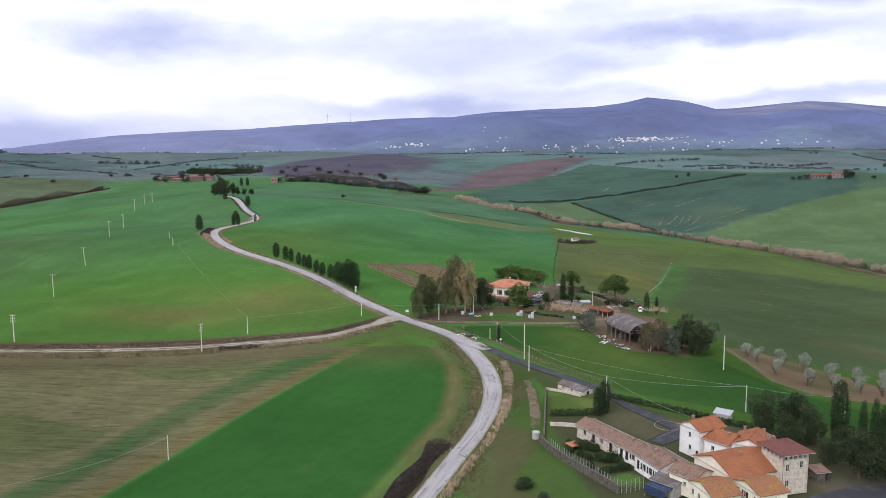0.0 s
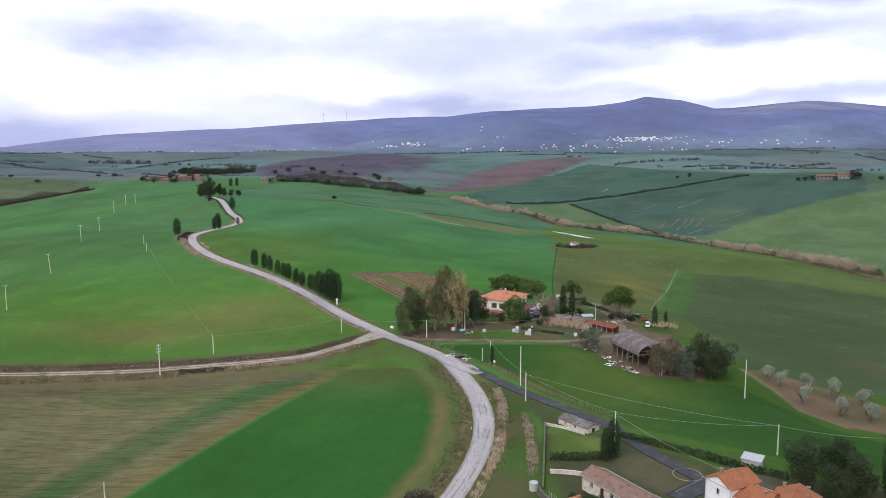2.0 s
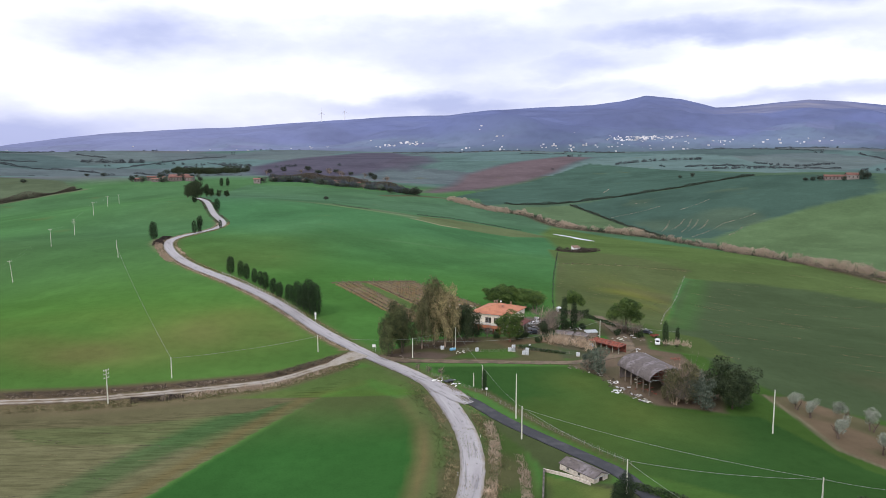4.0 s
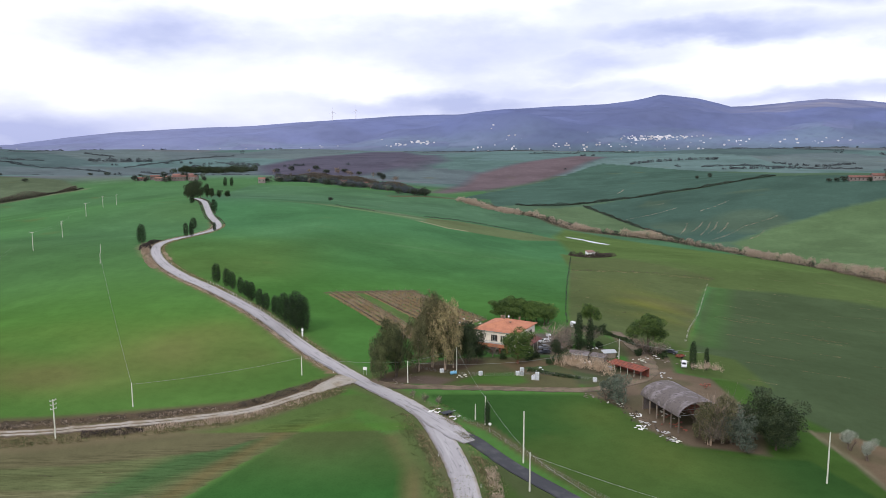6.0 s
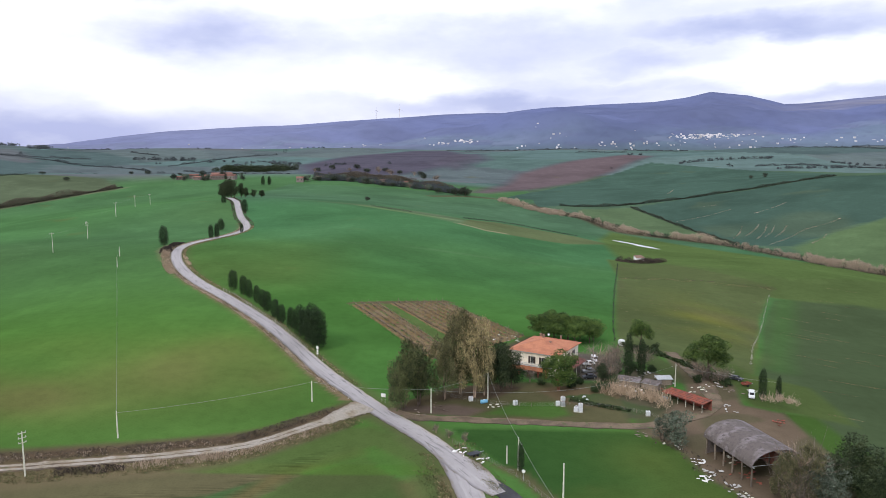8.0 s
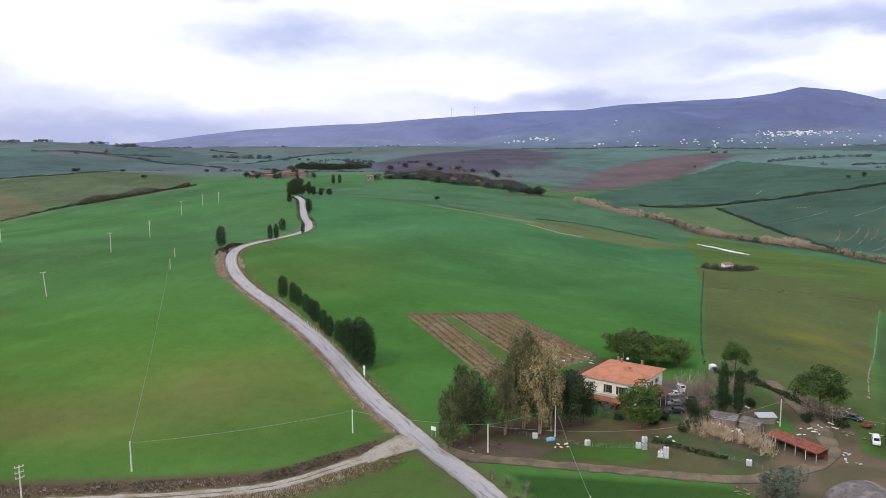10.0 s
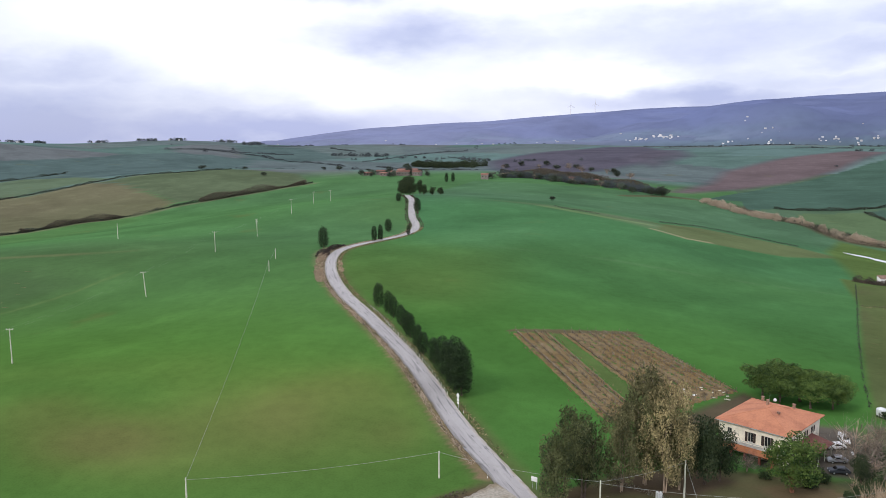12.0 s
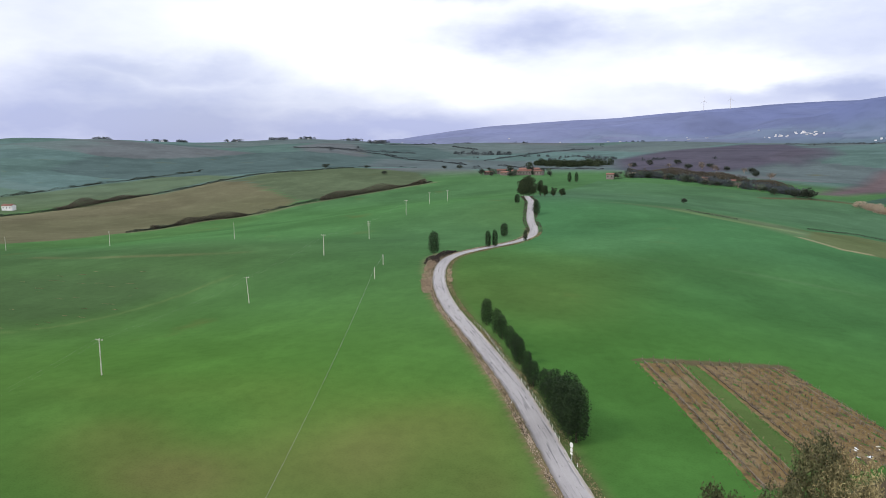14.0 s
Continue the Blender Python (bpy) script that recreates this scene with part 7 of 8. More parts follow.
# garden walls and fences of the villa
def garden_wall(line, height, thick, mat, label, name="garden_wall"):
    L = smooth_line(line, 1.2)
    n = sides_of(L) * thick / 2
    z = land(L[:, 0], L[:, 1])
    k = len(L)
    rows = [np.column_stack([L + n, z - 0.6]), np.column_stack([L + n, z + height]), np.column_stack([L - n, z + height]), np.column_stack([L - n, z - 0.6])]
    v = np.vstack(rows)
    f = [(a * k + i, a * k + i + 1, b * k + i + 1, b * k + i) for a, b in ((0, 1), (1, 2), (2, 3)) for i in range(k - 1)] + [(0, k, 2 * k, 3 * k), (4 * k - 1, 3 * k - 1, 2 * k - 1, k - 1)]
    w = thing(name, Matrix(), label, "wall")
    link("wall", mesh_np("wall", v, np.array([q for q in f]), mat), w)
    cap = [np.column_stack([L + n * 1.4, z + height]), np.column_stack([L + n * 1.4, z + height + 0.1]), np.column_stack([L - n * 1.4, z + height + 0.1]), np.column_stack([L - n * 1.4, z + height])]
    link("coping", mesh_np("coping", np.vstack(cap), np.array(f), mat), w)
    return w


garden_wall([(24.6, 191.5), (25.8, 186.5), (29.1, 178), (33.5, 169.5), (38.2, 160.6)], 1.9, 0.4, M["old_stone"], "long rough stone retaining wall below the villa garden")
garden_wall([(26.0, 193), (28.2, 208), (31.2, 229)], 0.8, 0.3, M["old_stone"], "weathered garden wall beside the slope")
garden_wall([(31.2, 229.6), (36, 226), (40.4, 221.4)], 0.6, 0.3, M["stone"], "low pale wall along the lane")
garden_wall([(28.6, 200.5), (34, 198.5), (36, 197)], 0.9, 0.3, M["stone"], "low stone cross wall in the garden")


def wire_fence(points, height, spacing, label, post=0.05, mat=None, wires=4):
    L = smooth_line(points, 0.5)
    seg = np.concatenate([[0], np.cumsum(np.linalg.norm(np.diff(L, axis=0), axis=1))])
    fence = thing("fence", Matrix(), label, "fence")
    s = np.arange(0, seg[-1], spacing)
    px, py = np.interp(s, seg, L[:, 0]), np.interp(s, seg, L[:, 1])
    pz = land(px, py)
    pm = None
    for a, b, c in zip(px, py, pz):
        if pm is None:
            pm = part("post", tube([(0, 0, -0.4), (0, 0, height)], [post, post * 0.9], 6), mat or M["wood"], fence)
            pm.location = (a, b, c)
        else:
            q = link("post", pm.data, fence)
            q.location = (a, b, c)
    for k in range(wires):
        h = height * (k + 1) / wires - 0.05
        part("wire", tube([(a, b, c + h) for a, b, c in zip(px, py, pz)], [0.012] * len(px), 3), M["wire"], fence)
    return fence


wire_fence([(26.4, 186.5), (29.6, 178.2), (34.0, 169.7), (38.3, 161.2), (41, 160.8), (44.4, 162.2)], 3.0, 1.1, "light wire fence on top of the villa wall", 0.05, M["iron"], 9)
wire_fence([(5, 303), (11, 296.5), (16, 290), (21, 283.5), (26.5, 273), (30.5, 266), (35, 257), (43, 245), (52, 231)], 1.2, 2.6, "leaning wooden post fence along the lane", 0.05, M["old_wood"])
wire_fence([(-46, 366), (-57, 382), (-75, 405), (-92, 428), (-100, 437)], 1.1, 3.0, "wire fence with short posts before the cypresses", 0.06)
wire_fence([(-2, 337), (10, 331), (24, 329), (40, 331), (54, 327), (60, 322)], 1.1, 3.2, "thin wire fence round the farm garden", 0.05, M["old_wood"])

# ---------------------------------------------------------------- poles and lines
def pole(x, y, h, kind="plain", turn=0.0, lean=(0, 0), label="", mat="wood", group=""):
    words = {"plain": "slim weathered telephone pole", "arm": "tall power pole with a single crossarm", "double": "tall power pole with stacked crossarms"}[kind]
    ob = thing("utility_pole", ground_at(x, y, turn) @ pose(0, 0, 0, *lean), label or words, "pole", group)
    part("shaft", tube([(0, 0, -0.8), (0, 0, h * 0.5), (0, 0, h)], [0.2, 0.17, 0.13], 10), M[mat], ob)
    arms = {"plain": (), "arm": (h - 0.5,), "double": (h - 0.4, h - 1.5, h - 2.6)}[kind]
    for a in arms:
        w = 1.15 if kind == "arm" else 0.9
        arm = part("crossarm", box(-w, -0.08, a, w, 0.08, a + 0.16), M["wood"], ob)
        for ix in (-w + 0.1, 0, w - 0.1):
            part("insulator", tube([(ix, 0, a + 0.14), (ix, 0, a + 0.5)], [0.09, 0.06], 8), M["insulator"], arm)
    if kind == "plain":
        part("cap", tube([(0, 0, h), (0, 0, h + 0.1)], [0.13, 0.06], 8), M["insulator"], ob)
    return ob


def cable(a, b, sag, lift=0.0, side=0.0, r=0.03):
    (xa, ya, ha), (xb, yb, hb) = a, b
    za, zb = z_at(xa, ya) + ha, z_at(xb, yb) + hb
    d = np.array([xb - xa, yb - ya])
    n = np.array([-d[1], d[0]]) / np.linalg.norm(d) * side
    pts = [(xa + d[0] * t + n[0], ya + d[1] * t + n[1], za + (zb - za) * t - sag * 4 * t * (1 - t) + lift) for t in (i / 14 for i in range(15))]
    return tagged(part("cable", tube(pts, [r] * 15, 4), M["wire"], None), "thin overhead cable slung between poles", "cable")


LINE_A = [(-163, 288, 10.5), (-183, 359, 11), (-212.5, 456.5, 11.3), (-232, 537, 11), (-254, 615, 11), (-283, 712, 11), (-301, 783, 10), (-318, 850, 10)]
for i, (x, y, h) in enumerate(LINE_A):
    pole(x, y, h, "double" if i in (0, 4) else "arm", 15, (0, -4, 0) if i == 2 else (0, 0, 0), group="power line over the fields")
pole(-90, 282, 10.5, "double", 60, label="tall power pole beside the gravel track")
LINE_B = [(-484, 612, 11), (-358, 609, 11), (-565, 583, 11)]
for x, y, h in LINE_B:
    pole(x, y, h, "plain", group="poles on the far slope", label="slim pale pole on the far slope")
for x, y, h, w in ((-77.3, 300, 6.8, "plain"), (28.3, 264, 12.4, "plain"), (28.3, 249.3, 8.6, "plain"), (13.2, 333.5, 7.8, "plain"), (-1.8, 322, 6.8, "plain"), (97, 261, 12.1, "plain"),
                   (-76.6, 206.6, 7.2, "plain"), (84, 208, 7.6, "plain"), (47, 216.5, 7.6, "plain"), (110, 205, 7.8, "plain"), (20.5, 288.5, 7.6, "plain"), (-35, 326, 5.8, "plain"),
                   (69, 352, 7.0, "plain")):
    pole(x, y, h, w)
for x, y, h in ((-172, 491, 5.0), (-183, 516, 5.0)):
    pole(x, y, h, "plain", label="thin wooden pole of the field line", group="field telephone line")
pole(18, 292, 4.2, "plain", label="short grey post beside the lane")
for a, b, s in (((-77.3, 300, 6.5), (-172, 491, 4.8), 2.0), ((-172, 491, 4.8), (-183, 516, 4.8), 0.4),
                ((-77.3, 300, 6.5), (-35, 326, 5.6), 0.8), ((-35, 326, 5.6), (-1.8, 322, 6.6), 0.8), ((-1.8, 322, 6.6), (13.2, 333.5, 7.4), 0.4), ((-1.8, 322, 6.3), (36, 331, 4.5), 0.8),
                ((36, 331, 4.5), (69, 352, 6.6), 0.9), ((69, 352, 6.6), (96, 345, 6), 0.6), ((13.2, 333.5, 7.6), (20.5, 288.5, 7.4), 0.9), ((20.5, 288.5, 7.4), (28.3, 249.3, 8.3), 0.9), ((28.3, 249.3, 8.3), (47, 216.5, 7.4), 0.9),
                ((28.3, 249.3, 8.1), (84, 208, 7.3), 1.4), ((47, 216.5, 7.4), (84, 208, 7.3), 0.9), ((84, 208, 7.3), (110, 205, 7.5), 0.7), ((47, 216.5, 7.2), (62, 182, 6.5), 1.0), ((-76.6, 206.6, 6.6), (-112, 182, 6.6), 1.6)):
    cable(a, b, s)
pole(-112, 182, 7.0, "plain")
for a, b in zip(LINE_A, LINE_A[1:]):
    for side in (-1.0, 1.0):
        cable((a[0], a[1], a[2] - 0.1), (b[0], b[1], b[2] - 0.1), 1.6, 0, side, 0.006)

# ---------------------------------------------------------------- signs and markers
sign = thing("road_sign", ground_at(-41, 359.2, -35, 1.35), "white roadside sign post with stacked plates", "sign")
part("post", tube([(0, 0, -0.4), (0, 0, 2.9)], [0.05, 0.05], 8), M["iron"], sign)
for zc, r in ((2.55, 0.42), (1.75, 0.32)):
    bm = bmesh.new()
    bmesh.ops.create_cone(bm, cap_ends=True, segments=18, radius1=r, radius2=r, depth=0.05)
    bmesh.ops.rotate(bm, verts=bm.verts, matrix=Matrix.Rotation(radians(90), 3, "X"))
    bmesh.ops.translate(bm, verts=bm.verts, vec=(0, -0.08, zc))
    part("plate", bm, M["white"], sign)
part("plate", box(-0.3, -0.1, 1.0, 0.3, -0.06, 1.35), M["white"], sign)
sign = thing("road_sign", ground_at(-15.5, 328, -20), "white rectangular junction sign on two posts", "sign")
for px in (-0.5, 0.5):
    part("post", tube([(px, 0, -0.4), (px, 0, 2.6)], [0.04, 0.04], 8), M["iron"], sign)
part("plate", box(-0.7, -0.09, 1.6, 0.7, -0.05, 2.6), M["white"], sign)
sign = thing("road_sign", ground_at(21.5, 283.5, -10), "round white lane sign on a short post", "sign")
part("post", tube([(0, 0, -0.4), (0, 0, 2.2)], [0.04, 0.04], 8), M["iron"], sign)
bm = bmesh.new()
bmesh.ops.create_cone(bm, cap_ends=True, segments=18, radius1=0.4, radius2=0.4, depth=0.05)
bmesh.ops.rotate(bm, verts=bm.verts, matrix=Matrix.Rotation(radians(90), 3, "X"))
bmesh.ops.translate(bm, verts=bm.verts, vec=(0, -0.07, 2.1))
part("plate", bm, M["white"], sign)
first = None
mk = [(ROAD[i], s) for i, s in ((40, 1), (52, -1), (66, 1), (78, -1), (92, 1), (104, -1), (120, 1), (150, -1), (170, 1), (190, -1), (215, 1), (240, -1), (270, 1))]
for p, s in mk:
    n = sides_of(ROAD)[np.argmin(np.linalg.norm(ROAD - p, axis=1))]
    q = p + n * s * 3.3
    m = ground_at(q[0], q[1])
    if first is None:
        first = thing("marker_post", m, "short white roadside marker post", "marker post", "marker posts along the road")
        part("body", box(-0.06, -0.05, -0.3, 0.06, 0.05, 0.85, 0.01), M["white"], first)
        part("band", box(-0.064, -0.054, 0.6, 0.064, 0.054, 0.75), M["shutter"], first, "dark band")
    else:
        copy_thing(first, m)
# ---------------------------------------------------------------- vineyard
def vineyard(poly, rows, label, seed):
    """Furrowed soil with rows of posts and pruned vines between the corners A, B, C, D."""
    a, b, c, d = (np.array(p, float) for p in poly)
    rng = np.random.default_rng(seed)
    nu, nv = rows * 6, 60
    u, v = np.meshgrid(np.linspace(0, 1, nu), np.linspace(0, 1, nv))
    p = (a + (b - a) * u[..., None]) * (1 - v[..., None]) + (d + (c - d) * u[..., None]) * v[..., None]
    z = land(p[..., 0], p[..., 1]) + 0.12 + 0.1 * np.cos(u * rows * 2 * math.pi) + rng.normal(0, 0.06, u.shape)
    z[:, 0] -= 0.3
    z[:, -1] -= 0.3
    z[0] -= 0.3
    z[-1] -= 0.3
    i = np.arange(nv - 1)[:, None] * nu + np.arange(nu - 1)[None]
    f = np.stack([i, i + nu, i + nu + 1, i + 1], -1).reshape(-1, 4)
    tagged(link("vineyard_soil", mesh_np("vineyard_soil", np.concatenate([p, z[..., None]], -1).reshape(-1, 3), f, M["soil"], True)), label, "soil", kind="structure")
    post_mesh = None
    for k in range(rows):
        s = (k + 0.5) / rows
        p0, p1 = a + (b - a) * s, d + (c - d) * s
        length = np.linalg.norm(p1 - p0)
        row = thing("vine_row", Matrix(), "row of pruned winter vines on posts", "vine row", "rows of the vineyard")
        n = int(length / 9)
        line = [p0 + (p1 - p0) * j / n for j in range(n + 1)]
        for j, q in enumerate(line):
            if post_mesh is None:
                po = part("post", tube([(0, 0, -0.3), (0, 0, 1.8)], [0.045, 0.04], 6), M["old_wood"], row)
                post_mesh = po.data
            else:
                po = link("post", post_mesh, row)
            po.location = (q[0], q[1], z_at(*q) + 0.1)
        zz = [z_at(*q) for q in line]
        part("wire", tube([(q[0], q[1], h + 1.1) for q, h in zip(line, zz)], [0.012] * len(line), 3), M["wire"], row)
        m = int(length / 0.9)
        t = (np.arange(m) + rng.uniform(0, 1, m)) / m
        base = p0 + (p1 - p0) * t[:, None]
        st = np.column_stack([base, land(base[:, 0], base[:, 1]) + 0.1])
        vs, fs = [], []
        for q in st:
            for _ in range(4):
                e = q + np.array([rng.normal(0, 0.3), rng.normal(0, 0.3), rng.uniform(0.6, 1.3)])
                w = rng.normal(0, 0.05, 3)
                o = len(vs)
                vs += [q + w, q - w, q + np.array([w[1], -w[0], 0.02]), e]
                fs += [(o, o + 1, o + 3), (o + 1, o + 2, o + 3), (o + 2, o, o + 3)]
        link("vines", mesh_np("vines", np.array(vs), np.array(fs), M["twig"]), row)


vineyard(VINES_A, 4, "strip of brown tilled vineyard soil", 1)
vineyard(VINES_B, 9, "block of brown tilled vineyard soil", 2)


# ---------------------------------------------------------------- vehicles and farm clutter
def car(x, y, turn, paint, label, van=False):
    ob = thing("car", ground_at(x, y, turn, 1, -0.02), label, "car")
    L, Wd = 4.2, 1.72
    prof = [(0, 0.35), (0, 0.75), (0.1, 0.88), (1.0, 0.98), (1.65, 1.45), (3.2, 1.48), (3.95, 1.0), (4.2, 0.92), (4.2, 0.35)] if not van else \
        [(0, 0.35), (0, 0.8), (0.15, 0.95), (0.8, 1.05), (1.35, 1.75), (4.1, 1.8), (4.2, 1.0), (4.2, 0.35)]
    bm = bmesh.new()
    l = [bm.verts.new((p[0] - L / 2, -Wd / 2 + (0.14 if p[1] > 1.2 else 0), p[1])) for p in prof]
    r = [bm.verts.new((p[0] - L / 2, Wd / 2 - (0.14 if p[1] > 1.2 else 0), p[1])) for p in prof]
    bm.faces.new(l)
    bm.faces.new(r[::-1])
    for i in range(len(prof)):
        bm.faces.new((l[i], r[i], r[(i + 1) % len(prof)], l[(i + 1) % len(prof)]))
    bmesh.ops.recalc_face_normals(bm, faces=bm.faces[:])
    bmesh.ops.bevel(bm, geom=bm.edges[:], offset=0.05, segments=2, affect="EDGES")
    body = part("body", bm, paint, ob)
    a, b = (1.05, 1.05), (1.6, 1.42)
    if van:
        a, b = (0.85, 1.12), (1.3, 1.7)
    bm = bmesh.new()
    vs = [bm.verts.new(p) for p in ((a[0] - L / 2 - 0.03, -0.66, a[1]), (a[0] - L / 2 - 0.03, 0.66, a[1]), (b[0] - L / 2 - 0.03, 0.6, b[1]), (b[0] - L / 2 - 0.03, -0.6, b[1]))]
    bm.faces.new(vs)
    bmesh.ops.solidify(bm, geom=bm.faces[:], thickness=0.03)
    part("windscreen", bm, M["pane"], body)
    for sy in (-1, 1):
        bm = bmesh.new()
        y0, y1 = sy * (Wd / 2 + 0.012), sy * (Wd / 2 - 0.125)
        vs = [bm.verts.new(p) for p in ((1.35 - L / 2, y0, 1.0), (3.6 - L / 2, y0, 1.0), (3.15 - L / 2, y1, 1.4), (1.75 - L / 2, y1, 1.4))]
        bm.faces.new(vs)
        bmesh.ops.solidify(bm, geom=bm.faces[:], thickness=0.02)
        part("side_window", bm, M["pane"], body)
        for wx in (0.85, 3.35):
            wh = part("wheel", tube([(wx - L / 2, sy * (Wd / 2 - 0.2), 0.32), (wx - L / 2, sy * (Wd / 2 + 0.02), 0.32)], [0.32, 0.32], 14), M["tyre"], ob)
            part("rim", tube([(wx - L / 2, sy * (Wd / 2 + 0.02), 0.32), (wx - L / 2, sy * (Wd / 2 + 0.04), 0.32)], [0.19, 0.17], 10), M["iron"], wh)
        part("headlight", box(-L / 2 - 0.02, sy * 0.6 - 0.15, 0.66, -L / 2 + 0.06, sy * 0.6 + 0.15, 0.8), M["light_plastic"], body)
        part("tail_light", box(L / 2 - 0.05, sy * 0.65 - 0.1, 0.7, L / 2 + 0.02, sy * 0.65 + 0.1, 0.9), M["tile_red"], body)
    return ob


car(45.5, 369.5, 20, M["car_white"], "white hatchback parked beside the farmhouse")
car(44.5, 361.5, 15, M["car_silver"], "silver car parked in the farmyard")
car(44.0, 355.5, 10, M["car_dark"], "dark car parked in the farmyard shade")
car(90, 347.5, 75, M["car_white"], "white van parked by two cypresses", van=True)
car(48, 374.5, 100, M["car_white"], "old white van behind the parked cars", van=True)


def tank(x, y, turn, label, mat, w=1.2, d=1.0, h=1.15, stack=1):
    ob = thing("water_tank", ground_at(x, y, turn), label, "tank", "caged tanks on the farm lawn")
    part("pallet", box(-w / 2, -d / 2, 0, w / 2, d / 2, 0.15), M["wood"], ob)
    for k in range(stack):
        z0 = 0.15 + k * (h + 0.05)
        t = part("tank", box(-w / 2 + 0.04, -d / 2 + 0.04, z0, w / 2 - 0.04, d / 2 - 0.04, z0 + h, 0.08), mat, ob)
        for zc in (0.2, 0.5, 0.8, 1.1):
            part("cage_bar", box(-w / 2, -d / 2, z0 + zc * h / 1.15, w / 2, -d / 2 + 0.03, z0 + zc * h / 1.15 + 0.03), M["iron"], t)
        for xc in (-0.4, 0, 0.4):
            part("cage_bar", box(xc * w - 0.015, -d / 2 - 0.01, z0, xc * w + 0.015, -d / 2 + 0.02, z0 + h), M["iron"], t)
        part("cap", tube([(0, 0, z0 + h), (0, 0, z0 + h + 0.08)], [0.15, 0.15], 12), M["tile_red"], t)
    return ob


for x, y, a, mt, st in ((32.5, 330.5, 10, "light_plastic", 1), (33.8, 330.2, 12, "iron", 1), (34.2, 334.3, 30, "light_plastic", 1), (37, 326.3, -10, "light_plastic", 1), (38.2, 326.0, 0, "light_plastic", 2), (37.6, 327.5, 5, "iron", 1),
                        (20.8, 330, 40, "light_plastic", 1), (8.5, 332, 20, "light_plastic", 1), (56, 325.5, 0, "light_plastic", 1)):
    tank(x, y, a, "white plastic tank in a wire cage", M[mt], stack=st)
drum = thing("water_trough", ground_at(12.2, 330.6, 25), "pale blue plastic tub lying on the grass", "tub")
part("tub", tube([(-1.1, 0, 0.5), (-0.9, 0, 0.5), (0.9, 0, 0.5), (1.1, 0, 0.5)], [0.35, 0.55, 0.55, 0.35], 14), M["blue"], drum)
part("lid", tube([(0, 0, 1.02), (0, 0, 1.1)], [0.25, 0.22], 12), M["light_plastic"], drum)

shed = thing("tin_shed", pose(62.6, 340.5, -1.2, 0, 0, -52), "low open shed with rusty red sheet roof", "shed")
bm = bmesh.new()
roof_slab(bm, [(0, 0, 2.2), (14, 0, 2.2), (14, 4.2, 2.7), (0, 4.2, 2.7)], 0.06)
part("roof", bm, M["rust"], shed)
part("back_wall", box(0.1, 4.0, -0.5, 13.9, 4.1, 2.6), M["rust"], shed)
for i in range(6):
    part("post", box(0.2 + i * 2.7, 0.1, -0.5, 0.32 + i * 2.7, 0.22, 2.2), M["wood"], shed)
for i in range(5):
    part("roof_batten", box(-0.1, 0.2 + i * 0.95, 2.3 + i * 0.113, 14.1, 0.32 + i * 0.95, 2.4 + i * 0.113), M["rust"], shed)
part("blue_sheet", box(0.5, -0.1, 0, 2.2, -0.04, 1.2), M["blue"], shed, "bright blue plastic sheet")
for x, y, a, l, d, words in ((51.5, 350.5, -20, 6.5, 3.0, "low lean-to shed with a weathered grey sheet roof"), (58.5, 349, -35, 5.0, 2.6, "small grey-roofed hutch behind the canes"), (64, 352.5, 10, 4.5, 2.2, "low store with a pale sheet roof")):
    house("tool_shed", x, y, a, l, d, 1.7, 0.4, "lean", M["old_wood"], M["sheet"] if l > 4.6 else M["iron"], words, over=0.2, category="shed", windows={})
g = random.Random(5)


def slab_pile(x, y, n, spread, mat, label, size=(0.95, 0.5, 0.1), name="slab_pile"):
    ob = thing(name, ground_at(x, y), label, "pile")
    for i in range(n):
        sx, sy, sz = (s * g.uniform(0.6, 1.3) for s in size)
        dx, dy = g.uniform(-spread, spread), g.uniform(-spread, spread)
        p = part("slab", box(-sx / 2, -sy / 2, 0, sx / 2, sy / 2, sz, 0.015), mat, ob)
        p.matrix_basis = pose(dx, dy, z_at(x + dx, y + dy) - z_at(x, y) + g.uniform(-0.03, 0.3), g.uniform(-12, 12), g.uniform(-12, 12), g.uniform(0, 180))


for x, y, n, sp, mt, lb in ((64, 291, 9, 2.0, "concrete", "heap of pale concrete slabs beside the barn"), (62.5, 297, 8, 2.0, "white", "heap of white boards beside the barn"), (66, 284, 8, 2.2, "concrete", "broken grey blocks at the barn's edge"),
                            (69, 280, 7, 2.4, "wood", "old timber on the ground by the barn"), (58, 305.5, 7, 2.2, "wood", "old planks beside the field track"), (73, 300, 9, 4, "wood", "timber stacked under the barn roof"),
                            (72, 295, 8, 4, "rust", "rusty farm scrap under the barn roof"), (85, 368, 9, 3.5, "concrete", "pale blocks dumped beside the yard"), (89, 371, 8, 3.5, "wood", "scattered planks at the yard's end"),
                            (82, 357, 7, 3, "white", "white boxes under the pine"), (68, 357, 6, 2.5, "white", "white panels leaning in the yard"), (80, 335, 7, 3, "concrete", "pale rubble on the bare yard"),
                            (7.2, 299, 6, 1.6, "white", "white slabs on the road's edge"), (12.5, 293.6, 6, 1.4, "white", "pale concrete slabs beside the junction"), (1, 326.5, 8, 3, "bark", "dark logs beside the entrance"),
                            (20, 396, 9, 4, "wood", "old boards and scrap behind the farmhouse"), (12, 393, 7, 3, "light_plastic", "plastic scrap at the vineyard's foot"),
                            (53, 349, 6, 3, "light_plastic", "pale clutter beside the sheds"), (15, 328, 5, 2.0, "wood", "pale sticks lying on the grass")):
    slab_pile(x, y, n, sp, M[mt], lb)
scrap = thing("farm_trailer", ground_at(10.4, 296, 35), "dark flat farm trailer abandoned by the road", "trailer")
